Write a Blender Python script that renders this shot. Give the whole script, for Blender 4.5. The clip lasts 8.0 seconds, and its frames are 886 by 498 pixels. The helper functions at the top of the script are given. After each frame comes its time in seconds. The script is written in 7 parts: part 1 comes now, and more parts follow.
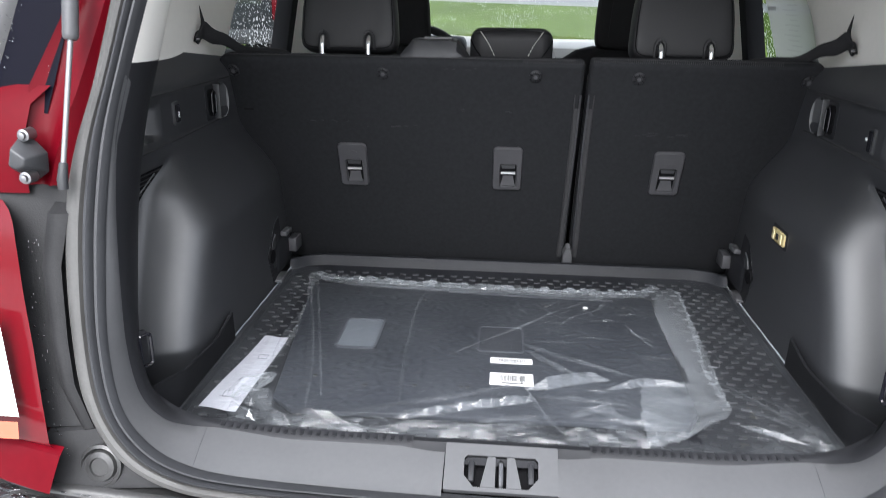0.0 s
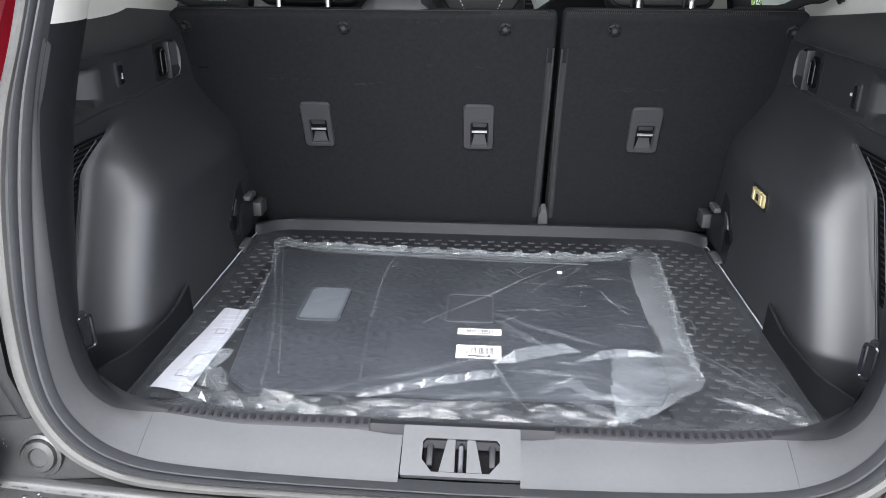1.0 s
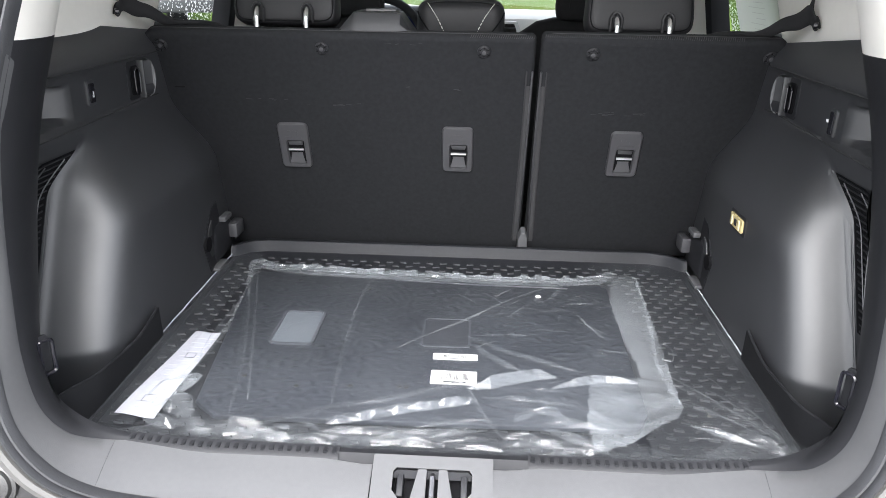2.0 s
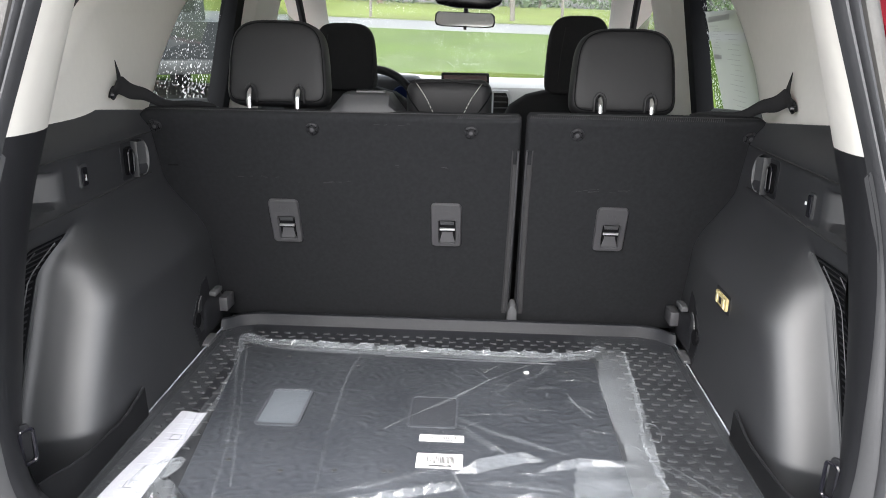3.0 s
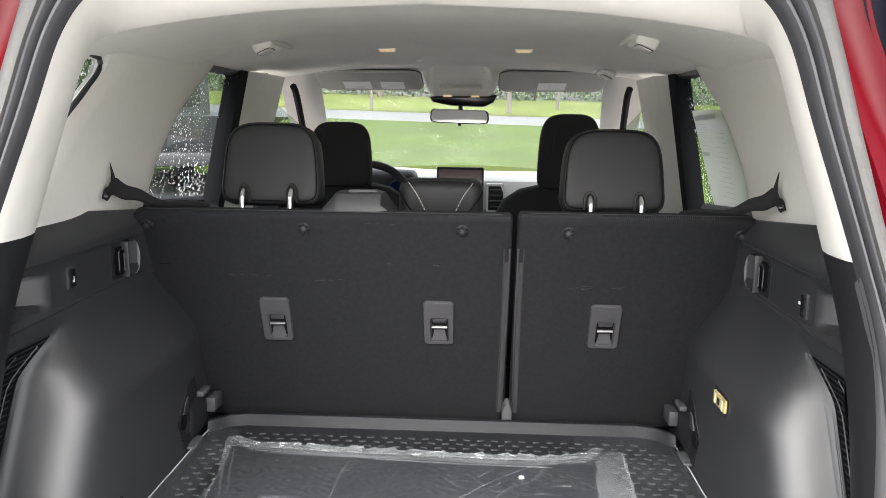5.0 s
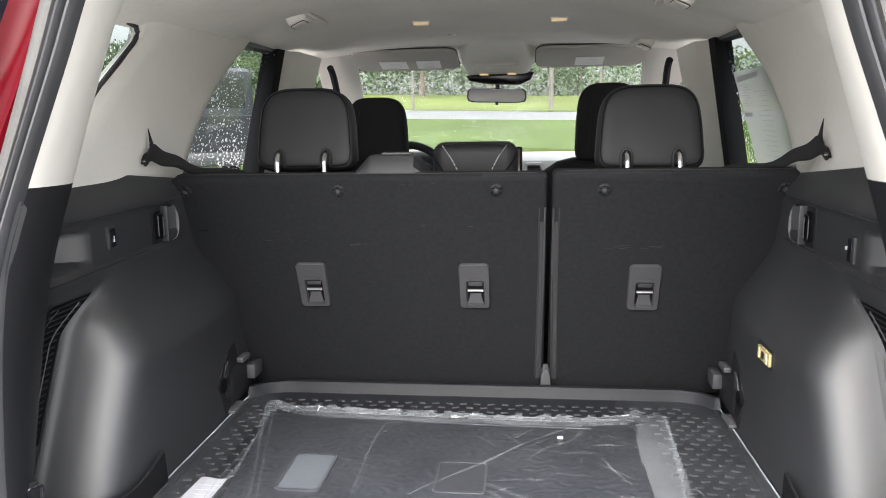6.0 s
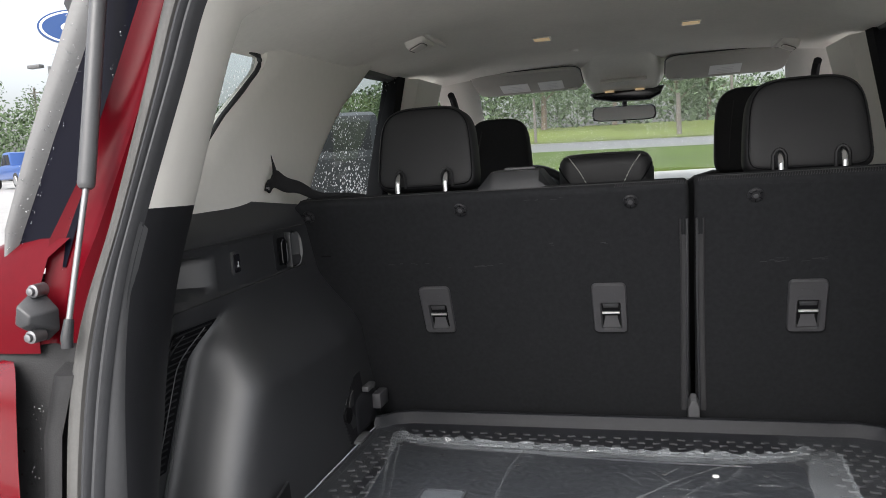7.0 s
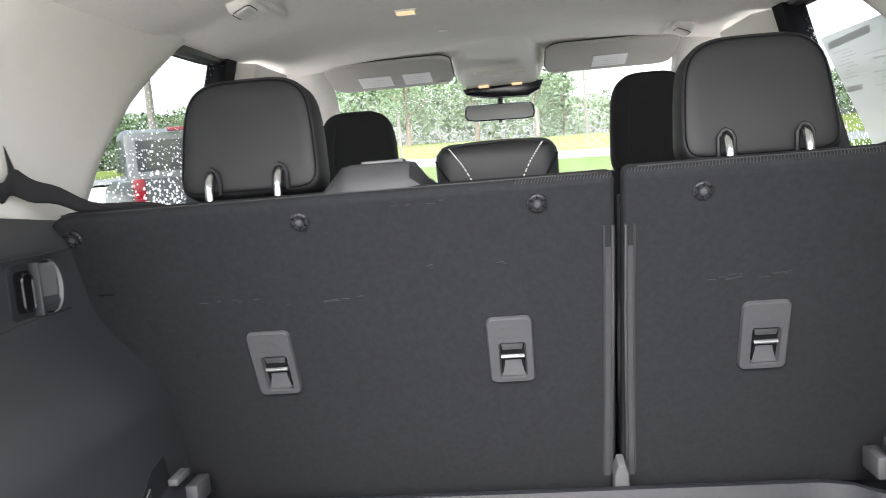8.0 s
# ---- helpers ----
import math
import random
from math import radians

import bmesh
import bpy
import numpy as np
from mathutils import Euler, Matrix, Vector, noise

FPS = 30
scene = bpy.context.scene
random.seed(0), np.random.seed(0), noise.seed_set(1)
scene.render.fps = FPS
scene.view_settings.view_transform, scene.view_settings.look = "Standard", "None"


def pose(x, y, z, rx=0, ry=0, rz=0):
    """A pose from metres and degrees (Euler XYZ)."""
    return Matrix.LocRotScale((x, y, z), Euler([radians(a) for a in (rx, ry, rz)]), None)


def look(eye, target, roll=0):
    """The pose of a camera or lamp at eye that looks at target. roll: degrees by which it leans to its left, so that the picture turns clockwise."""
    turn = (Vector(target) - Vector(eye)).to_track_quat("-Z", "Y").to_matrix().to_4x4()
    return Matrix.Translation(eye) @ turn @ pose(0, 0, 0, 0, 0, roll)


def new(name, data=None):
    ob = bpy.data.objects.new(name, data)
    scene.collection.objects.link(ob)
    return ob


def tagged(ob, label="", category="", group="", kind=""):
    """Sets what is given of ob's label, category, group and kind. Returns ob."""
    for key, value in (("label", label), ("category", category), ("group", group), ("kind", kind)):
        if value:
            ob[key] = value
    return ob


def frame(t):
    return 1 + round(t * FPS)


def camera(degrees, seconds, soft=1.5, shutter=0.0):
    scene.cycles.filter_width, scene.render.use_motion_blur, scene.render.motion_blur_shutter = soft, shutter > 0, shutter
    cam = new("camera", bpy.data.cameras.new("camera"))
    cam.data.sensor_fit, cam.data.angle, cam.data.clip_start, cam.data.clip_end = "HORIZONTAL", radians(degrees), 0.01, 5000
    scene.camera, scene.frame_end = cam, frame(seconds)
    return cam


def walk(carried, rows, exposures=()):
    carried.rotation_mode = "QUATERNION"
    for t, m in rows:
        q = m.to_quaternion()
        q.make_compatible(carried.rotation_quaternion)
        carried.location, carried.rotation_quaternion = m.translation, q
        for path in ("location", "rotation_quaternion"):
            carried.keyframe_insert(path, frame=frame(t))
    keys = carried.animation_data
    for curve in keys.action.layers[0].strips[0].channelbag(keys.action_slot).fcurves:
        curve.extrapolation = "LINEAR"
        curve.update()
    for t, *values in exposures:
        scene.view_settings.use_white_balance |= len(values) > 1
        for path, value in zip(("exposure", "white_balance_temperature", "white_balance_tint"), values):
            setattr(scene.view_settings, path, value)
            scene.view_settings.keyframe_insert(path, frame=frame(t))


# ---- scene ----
cam = camera(62.3, 8.0, 0.8, 0.15)
PATH = [
    (0, (-0.013, -0.823, 1.349), (-0.166, 1.065, 0.707), 0.8),
    (0.2, (0.001, -0.804, 1.326), (-0.151, 1.051, 0.594), -1.0),
    (0.5, (0.021, -0.774, 1.341), (-0.119, 1.054, 0.543), -1.0),
    (1, (0.029, -0.75, 1.357), (-0.097, 1.091, 0.587), 0.2),
    (1.2, (0.034, -0.744, 1.359), (-0.089, 1.111, 0.621), 0.4),
    (2.3, (0.054, -0.727, 1.352), (-0.03, 1.14, 0.642), 1.1),
    (2.5, (0.062, -0.725, 1.369), (-0.027, 1.147, 0.672), 1.1),
    (3, (0.066, -0.725, 1.4), (-0.026, 1.188, 0.823), 0.9),
    (3.5, (0.076, -0.714, 1.41), (-0.018, 1.223, 0.92), 0.7),
    (4, (0.089, -0.714, 1.424), (-0.007, 1.242, 1.021), 0.6),
    (5.5, (0.078, -0.705, 1.411), (-0.02, 1.262, 1.066), 0.7),
    (6, (0.101, -0.71, 1.342), (-0.116, 1.247, 0.993), -0.9),
    (6.2, (0.111, -0.715, 1.317), (-0.194, 1.237, 1.002), -3.3),
    (6.5, (0.111, -0.709, 1.303), (-0.384, 1.208, 1.019), -4.3),
    (7, (0.085, -0.631, 1.299), (-0.467, 1.276, 1.06), -4.0),
    (7.5, (0.009, -0.417, 1.295), (-0.396, 1.532, 1.1), -4.4),
    (8, (0.018, -0.224, 1.259), (-0.184, 1.754, 1.038), -4.8),
]
EXPOSURES = [(0.0, 1.81, 6050, 10), (0.5, 1.77, 6050, 10), (1.2, 2.17, 6100, 10), (2.5, 2.38, 6300, 10), (3.5, 2.31, 6450, 10), (4.0, 2.33, 6500, 10), (5.5, 2.42, 6550, 10), (6.0, 2.37, 6500, 10), (6.5, 2.06, 6450, 10), (7.0, 1.49, 6450, 10), (7.5, 2.42, 6450, 10), (8.0, 3.11, 6400, 10)]
walk(cam, [(t, look(eye, target, roll)) for t, eye, target, roll in PATH], EXPOSURES)
SKY, SUN = 0.15, 0.65

# ---- light ----
world = bpy.data.worlds.new("overcast_sky")
scene.world = world
world.use_nodes = True
wn, wl = world.node_tree.nodes, world.node_tree.links
wn.clear()
sky = wn.new("ShaderNodeTexSky")
sky.sky_type, sky.sun_disc = "NISHITA", False
sky.sun_elevation, sky.sun_rotation = radians(51), radians(186)
sky.air_density, sky.dust_density, sky.ozone_density = 1.0, 6.0, 1.0
grey = wn.new("ShaderNodeHueSaturation")
grey.inputs["Saturation"].default_value = 0.3
wback = wn.new("ShaderNodeBackground")
wback.inputs["Strength"].default_value = SKY
wout = wn.new("ShaderNodeOutputWorld")
wl.new(sky.outputs[0], grey.inputs["Color"])
wl.new(grey.outputs[0], wback.inputs["Color"])
wl.new(wback.outputs[0], wout.inputs["Surface"])
sun_data = bpy.data.lights.new("sun", "SUN")
sun_data.energy, sun_data.angle, sun_data.color = SUN, radians(60), (1.0, 0.97, 0.92)
sun = new("sun", sun_data)
# the sun stands high, veiled by cloud
sun.matrix_world = look((-0.6, -6.0, 7.5), (0, 0, 0))


# ---- materials ----
def material(name, base, rough=0.5, metal=0.0, grain=0.0, scale=400.0, vary=0.0, vary_scale=6.0, spec=0.5, coat=0.0, tint=None, sheen=0.0, ior=1.5):
    """A principled surface: fine relief (grain), and colour that wanders at two scales (vary)."""
    m = bpy.data.materials.new(name)
    m.use_nodes = True
    n, l = m.node_tree.nodes, m.node_tree.links
    b = n["Principled BSDF"]
    b.inputs["Base Color"].default_value = (*base, 1)
    b.inputs["Roughness"].default_value = rough
    b.inputs["Metallic"].default_value = metal
    b.inputs["IOR"].default_value = ior
    b.inputs["Specular IOR Level"].default_value = spec
    b.inputs["Coat Weight"].default_value = coat
    b.inputs["Coat Roughness"].default_value = 0.08
    b.inputs["Sheen Weight"].default_value = sheen
    co = n.new("ShaderNodeTexCoord")
    if vary:
        big, small, mix = n.new("ShaderNodeTexNoise"), n.new("ShaderNodeTexNoise"), n.new("ShaderNodeMix")
        big.inputs["Scale"].default_value, big.inputs["Detail"].default_value = vary_scale, 4
        small.inputs["Scale"].default_value, small.inputs["Detail"].default_value = vary_scale * 22, 3
        add = n.new("ShaderNodeMath")
        add.operation = "MULTIPLY_ADD"
        add.inputs[1].default_value = 0.45
        ramp = n.new("ShaderNodeMapRange")
        ramp.inputs["From Min"].default_value, ramp.inputs["From Max"].default_value = 0.5, 0.95
        mix.data_type = "RGBA"
        mix.inputs[6].default_value = (*[c * (1 - vary) for c in base], 1)
        mix.inputs[7].default_value = (*(tint or [min(1, c * (1 + vary)) for c in base]), 1)
        l.new(co.outputs["Object"], big.inputs["Vector"])
        l.new(co.outputs["Object"], small.inputs["Vector"])
        l.new(small.outputs[0], add.inputs[0])
        l.new(big.outputs[0], add.inputs[2])
        l.new(add.outputs[0], ramp.inputs[0])
        l.new(ramp.outputs[0], mix.inputs[0])
        l.new(mix.outputs[2], b.inputs["Base Color"])
        rr = n.new("ShaderNodeMapRange")
        rr.inputs["To Min"].default_value, rr.inputs["To Max"].default_value = max(0.02, rough - 0.07), min(1, rough + 0.09)
        l.new(big.outputs[0], rr.inputs[0])
        l.new(rr.outputs[0], b.inputs["Roughness"])
    if grain:
        tex, bump = n.new("ShaderNodeTexNoise"), n.new("ShaderNodeBump")
        tex.inputs["Scale"].default_value, tex.inputs["Detail"].default_value = scale, 3
        bump.inputs["Strength"].default_value, bump.inputs["Distance"].default_value = grain, 0.4 / scale
        l.new(co.outputs["Object"], tex.inputs["Vector"])
        l.new(tex.outputs[0], bump.inputs["Height"])
        l.new(bump.outputs[0], b.inputs["Normal"])
    return m


def glass_material(name, drops=0.0, size=160.0, tint=(1, 1, 1), gloss=1.0):
    """Thin clear glass with rain drops on it: drops is the share of the pane that they cover."""
    m = bpy.data.materials.new(name)
    m.use_nodes = True
    n, l = m.node_tree.nodes, m.node_tree.links
    n.clear()
    out, clear, shine, mix, fres = (n.new("ShaderNode" + k) for k in ("OutputMaterial", "BsdfTransparent", "BsdfGlossy", "MixShader", "LayerWeight"))
    clear.inputs[0].default_value = (*tint, 1)
    shine.inputs["Roughness"].default_value = 0.02
    fres.inputs[0].default_value = 0.5
    steep, g = n.new("ShaderNodeMath"), n.new("ShaderNodeMath")
    steep.operation, steep.inputs[1].default_value = "POWER", 4.5
    g.operation, g.inputs[1].default_value, g.inputs[2].default_value = "MULTIPLY_ADD", 0.9 * gloss, 0.04 * gloss
    l.new(fres.outputs["Facing"], steep.inputs[0])
    l.new(steep.outputs[0], g.inputs[0])
    l.new(g.outputs[0], mix.inputs[0])
    l.new(clear.outputs[0], mix.inputs[1])
    l.new(shine.outputs[0], mix.inputs[2])
    last = mix
    if drops:
        co, vor, bump, wet, pick = (n.new("ShaderNode" + k) for k in ("TexCoord", "TexVoronoi", "Bump", "BsdfTranslucent", "MixShader"))
        vor.inputs["Scale"].default_value = size
        vor.inputs["Randomness"].default_value = 1.0
        lim = n.new("ShaderNodeMath")
        lim.operation = "MULTIPLY"
        lim.inputs[1].default_value = drops * 2
        less = n.new("ShaderNodeMath")
        less.operation = "LESS_THAN"
        l.new(co.outputs["Object"], vor.inputs["Vector"])
        # the drops gather in patches
        patch, spread, many = n.new("ShaderNodeTexNoise"), n.new("ShaderNodeMapRange"), n.new("ShaderNodeMath")
        patch.inputs["Scale"].default_value, patch.inputs["Detail"].default_value = 5.0, 2
        spread.inputs["From Min"].default_value, spread.inputs["From Max"].default_value = 0.35, 0.65
        spread.inputs["To Min"].default_value, spread.inputs["To Max"].default_value = 0.35, 1.25
        many.operation = "MULTIPLY"
        l.new(co.outputs["Object"], patch.inputs["Vector"])
        l.new(patch.outputs[0], spread.inputs[0])
        l.new(vor.outputs["Color"], many.inputs[0])
        l.new(spread.outputs[0], many.inputs[1])
        l.new(many.outputs[0], lim.inputs[0])
        l.new(vor.outputs["Distance"], less.inputs[0])
        l.new(lim.outputs[0], less.inputs[1])
        bump.inputs["Strength"].default_value, bump.inputs["Distance"].default_value = 1.0, 1.1 / size
        bump.invert = True
        l.new(vor.outputs["Distance"], bump.inputs["Height"])
        wet.inputs[0].default_value = (0.85, 0.88, 0.88, 1)
        l.new(bump.outputs[0], wet.inputs["Normal"])
        l.new(less.outputs[0], pick.inputs[0])
        half = n.new("ShaderNodeMixShader")
        half.inputs[0].default_value = 0.45
        l.new(clear.outputs[0], half.inputs[1])
        l.new(wet.outputs[0], half.inputs[2])
        l.new(mix.outputs[0], pick.inputs[1])
        l.new(half.outputs[0], pick.inputs[2])
        last = pick
    l.new(last.outputs[0], out.inputs["Surface"])
    return m


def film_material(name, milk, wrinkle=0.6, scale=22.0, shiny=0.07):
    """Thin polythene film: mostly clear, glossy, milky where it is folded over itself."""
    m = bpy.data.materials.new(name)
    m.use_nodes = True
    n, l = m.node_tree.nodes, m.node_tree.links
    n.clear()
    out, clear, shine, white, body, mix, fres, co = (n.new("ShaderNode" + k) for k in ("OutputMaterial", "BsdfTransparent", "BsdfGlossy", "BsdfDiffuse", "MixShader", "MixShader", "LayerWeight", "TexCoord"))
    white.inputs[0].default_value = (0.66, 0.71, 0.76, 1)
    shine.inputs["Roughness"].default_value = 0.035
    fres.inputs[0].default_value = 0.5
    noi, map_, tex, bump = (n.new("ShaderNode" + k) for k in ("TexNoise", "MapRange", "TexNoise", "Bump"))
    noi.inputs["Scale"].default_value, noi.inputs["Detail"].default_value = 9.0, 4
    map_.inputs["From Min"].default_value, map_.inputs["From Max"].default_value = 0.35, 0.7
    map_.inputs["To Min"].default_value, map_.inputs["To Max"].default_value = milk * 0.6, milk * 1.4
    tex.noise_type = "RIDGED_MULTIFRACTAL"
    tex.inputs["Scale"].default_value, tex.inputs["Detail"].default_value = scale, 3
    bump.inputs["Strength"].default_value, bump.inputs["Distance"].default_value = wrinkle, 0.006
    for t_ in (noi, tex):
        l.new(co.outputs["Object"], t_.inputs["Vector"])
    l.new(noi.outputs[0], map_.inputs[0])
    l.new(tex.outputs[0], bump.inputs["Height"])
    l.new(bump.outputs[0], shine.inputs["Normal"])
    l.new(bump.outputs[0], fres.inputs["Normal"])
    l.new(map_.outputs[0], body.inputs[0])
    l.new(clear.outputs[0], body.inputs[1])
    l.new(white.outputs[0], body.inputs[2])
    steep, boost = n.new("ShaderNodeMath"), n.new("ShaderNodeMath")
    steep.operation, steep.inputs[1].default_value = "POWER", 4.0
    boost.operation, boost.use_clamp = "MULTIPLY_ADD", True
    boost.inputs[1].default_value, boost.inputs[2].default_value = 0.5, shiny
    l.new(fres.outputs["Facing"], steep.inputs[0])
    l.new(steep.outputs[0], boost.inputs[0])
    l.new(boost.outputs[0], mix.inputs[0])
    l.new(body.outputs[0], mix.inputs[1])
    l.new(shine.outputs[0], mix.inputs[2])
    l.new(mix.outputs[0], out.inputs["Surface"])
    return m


def glow_material(name, colour, strength):
    m = bpy.data.materials.new(name)
    m.use_nodes = True
    b = m.node_tree.nodes["Principled BSDF"]
    b.inputs["Base Color"].default_value = (*colour, 1)
    b.inputs["Emission Color"].default_value = (*colour, 1)
    b.inputs["Emission Strength"].default_value = strength
    return m


TRIM = material("grained_black_plastic", (0.020, 0.021, 0.024), 0.50, grain=0.08, scale=900, vary=0.12, vary_scale=5, spec=0.9, ior=1.62)
TRIM_SOFT = material("soft_black_plastic", (0.014, 0.0145, 0.017), 0.55, grain=0.3, scale=700, vary=0.1, spec=0.4)
FELT_FLAP = material("thin_black_felt", (0.012, 0.0125, 0.014), 0.8, grain=0.6, scale=900, vary=0.15, spec=0.15)
CARPET = material("black_needle_felt", (0.0180, 0.0186, 0.0204), 0.95, grain=1.0, scale=900, vary=0.15, vary_scale=120, spec=0.12)
SCUFF = material("pale_scuffed_felt", (0.036, 0.036, 0.038), 0.95, grain=1.0, scale=900, vary=0.3, vary_scale=30, spec=0.1)
CREAM = material("cream_moulded_trim", (0.77, 0.752, 0.705), 0.62, grain=0.15, scale=900, vary=0.03, vary_scale=3)
VISOR = material("grey_visor_cloth", (0.50, 0.49, 0.46), 0.9, grain=0.4, scale=1200, vary=0.04, spec=0.2)
LINER = material("grey_headliner_cloth", (0.88, 0.865, 0.815), 0.95, grain=0.5, scale=1200, vary=0.05, vary_scale=4, spec=0.2)
SILL_GREY = material("grey_sill_plastic", (0.074, 0.075, 0.079), 0.5, grain=0.3, scale=900, vary=0.08)
PLATE_GREY = material("grey_latch_plastic", (0.050, 0.050, 0.054), 0.5, grain=0.2, scale=900, vary=0.05)
SEAL_LIGHT = material("weathered_seal_flange", (0.066, 0.065, 0.063), 0.6, grain=0.3, scale=600, vary=0.15, vary_scale=12)
SEAL_DARK = material("dark_rubber_seal", (0.026, 0.027, 0.030), 0.5, grain=0.3, scale=600, vary=0.15)
RUBBER = material("rubber_mat", (0.017, 0.018, 0.021), 0.5, grain=0.4, scale=500, vary=0.2, vary_scale=7, spec=0.2)
# mat rubber made lighter and glossier to bring out the glints on the studs
STUD = material("glinting_rubber_stud", (0.021, 0.022, 0.025), 0.40, vary=0.15, spec=0.32)
LEATHER = material("black_leatherette", (0.0125, 0.0125, 0.014), 0.54, spec=0.4, grain=0.25, scale=600, vary=0.1, vary_scale=8)
CLOTH = material("black_seat_cloth", (0.020, 0.020, 0.0215), 0.85, grain=0.8, scale=900, vary=0.15, spec=0.25)
THREAD = material("pale_thread", (0.55, 0.54, 0.5), 0.8)
ZIP_TAPE = material("grey_woven_tape", (0.030, 0.030, 0.032), 0.8, grain=0.8, scale=700, vary=0.15, vary_scale=60)
DARK_THREAD = material("grey_thread", (0.022, 0.022, 0.024), 0.8, grain=0.5, scale=1500)
CHROME = material("polished_steel", (0.75, 0.75, 0.76), 0.16, metal=1.0)
STEEL = material("zinc_plated_bolt", (0.24, 0.24, 0.25), 0.4, metal=1.0, vary=0.15)
STRUT_GREY = material("satin_grey_strut", (0.075, 0.076, 0.080), 0.38, vary=0.1, vary_scale=20)
ROD = material("oiled_strut_rod", (0.24, 0.24, 0.245), 0.42, metal=0.7)
SATIN = material("satin_metal", (0.62, 0.63, 0.64), 0.3, metal=1.0)
RED = material("red_car_paint", (0.088, 0.0014, 0.0052), 0.30, vary=0.1, vary_scale=3, coat=0.04, spec=0.08)
GLOSS_BLACK = material("gloss_black_panel", (0.010, 0.010, 0.014), 0.2, coat=0.15)
PILLAR_GLOSS = material("gloss_blue_black_panel", (0.0045, 0.0045, 0.0085), 0.3, spec=0.05)
# on the pillar this grey is painted-in sky reflection; the poles are plain grey
BAR_GREY = material("sky_grey_moulding_and_poles", (0.100, 0.100, 0.102), 0.4, grain=0.06, scale=400, vary=0.12, vary_scale=14)
BUMPER = material("wet_grained_bumper_plastic", (0.032, 0.032, 0.032), 0.32, grain=0.4, scale=500, vary=0.25, vary_scale=14)
LAMP_RED = material("red_lamp_lens", (0.105, 0.002, 0.006), 0.15, coat=0.2, spec=0.3)
LAMP_WHITE = material("clear_lamp_lens", (0.65, 0.62, 0.6), 0.15, coat=1.0)
LAMP_AMBER = material("amber_lamp_lens", (0.45, 0.10, 0.05), 0.15, coat=1.0)
PAPER = material("white_paper", (0.36, 0.37, 0.41), 0.8, vary=0.03)
def sheet_material(name, glow, white):
    """Thin paper against the daylight: some light passes straight, some spreads."""
    m = bpy.data.materials.new(name)
    m.use_nodes = True
    n, l = m.node_tree.nodes, m.node_tree.links
    n.clear()
    out, clear, through_, face, a, b = (n.new("ShaderNode" + k) for k in ("OutputMaterial", "BsdfTransparent", "BsdfTranslucent", "BsdfDiffuse", "MixShader", "MixShader"))
    through_.inputs[0].default_value, face.inputs[0].default_value = (glow, glow, glow * 0.96, 1), (white, white, white * 0.98, 1)
    a.inputs[0].default_value, b.inputs[0].default_value = 0.35, 0.84
    l.new(through_.outputs[0], a.inputs[1])
    l.new(face.outputs[0], a.inputs[2])
    l.new(clear.outputs[0], b.inputs[1])
    l.new(a.outputs[0], b.inputs[2])
    l.new(b.outputs[0], out.inputs["Surface"])
    return m


SHEET = sheet_material("thin_backlit_paper", 0.42, 0.70)
SHEET_PRINT = sheet_material("printed_backlit_paper", 0.33, 0.54)
MIRROR = material("dimming_mirror_glass", (0.52, 0.53, 0.54), 0.05, metal=1.0)
INK = material("grey_print", (0.40, 0.41, 0.46), 0.8)
BLACK_INK = material("black_print", (0.03, 0.03, 0.03), 0.7)
LABEL_WHITE = material("white_label", (0.88, 0.88, 0.88), 0.6)
BOARD = material("dark_board_plastic", (0.026, 0.029, 0.036), 0.40, vary=0.15, vary_scale=5)
bn, bl_ = BOARD.node_tree.nodes, BOARD.node_tree.links
b_co, b_map, b_tex, b_bump = (bn.new("ShaderNode" + k) for k in ("TexCoord", "Mapping", "TexNoise", "Bump"))
b_map.inputs["Scale"].default_value = (46.0, 62.0, 1.0)
b_tex.noise_type = "RIDGED_MULTIFRACTAL"
b_tex.inputs["Scale"].default_value, b_tex.inputs["Detail"].default_value = 1.0, 2.0
b_bump.inputs["Strength"].default_value, b_bump.inputs["Distance"].default_value = 1.0, 0.003
bl_.new(b_co.outputs["Object"], b_map.inputs["Vector"])
bl_.new(b_map.outputs[0], b_tex.inputs["Vector"])
bl_.new(b_tex.outputs[0], b_bump.inputs["Height"])
bl_.new(b_bump.outputs[0], bn["Principled BSDF"].inputs["Normal"])
BOARD_INSET = material("grey_board_inset", (0.10, 0.112, 0.128), 0.35, vary=0.05)
# board colour lightened: the edge highlight of the rims is painted in
BOARD_RIM = material("highlit_board_rim", (0.046, 0.050, 0.059), 0.4)
BOARD_DARK = material("dark_board_recess", (0.020, 0.022, 0.028), 0.6)
LAMP_FACET = material("bright_lens_facet", (0.80, 0.72, 0.45), 0.2)
GOLD = material("yellowed_lamp_lens", (0.46, 0.38, 0.19), 0.25, vary=0.2, vary_scale=60)
FILM = film_material("clear_polythene", 0.024, 0.35, 60, 0.018)
FILM_DOUBLE = film_material("doubled_polythene", 0.034, 0.10, 60, 0.010)
FILM_CRUMPLED = film_material("crumpled_polythene", 0.034, 0.06, 70, 0.019)
# same film with gloss and milk raised, so chosen folds show sky glints
FILM_BRIGHT = film_material("glint_boosted_polythene", 0.075, 0.10, 70, 0.052)
FILM_MILKY = film_material("folded_polythene", 0.14, 0.12, 60, 0.03)
FILM_HEM = film_material("doubled_hem_polythene", 0.145, 0.10, 60, 0.03)
FILM_EDGE = film_material("rolled_film_edge", 0.55, 0.10, 60, 0.03)
FILM_LINE = film_material("creased_polythene", 0.05, 0.05, 60, 0.03)
FILM_THIN = film_material("thin_clear_film", 0.030, 0.25, 30, 0.03)
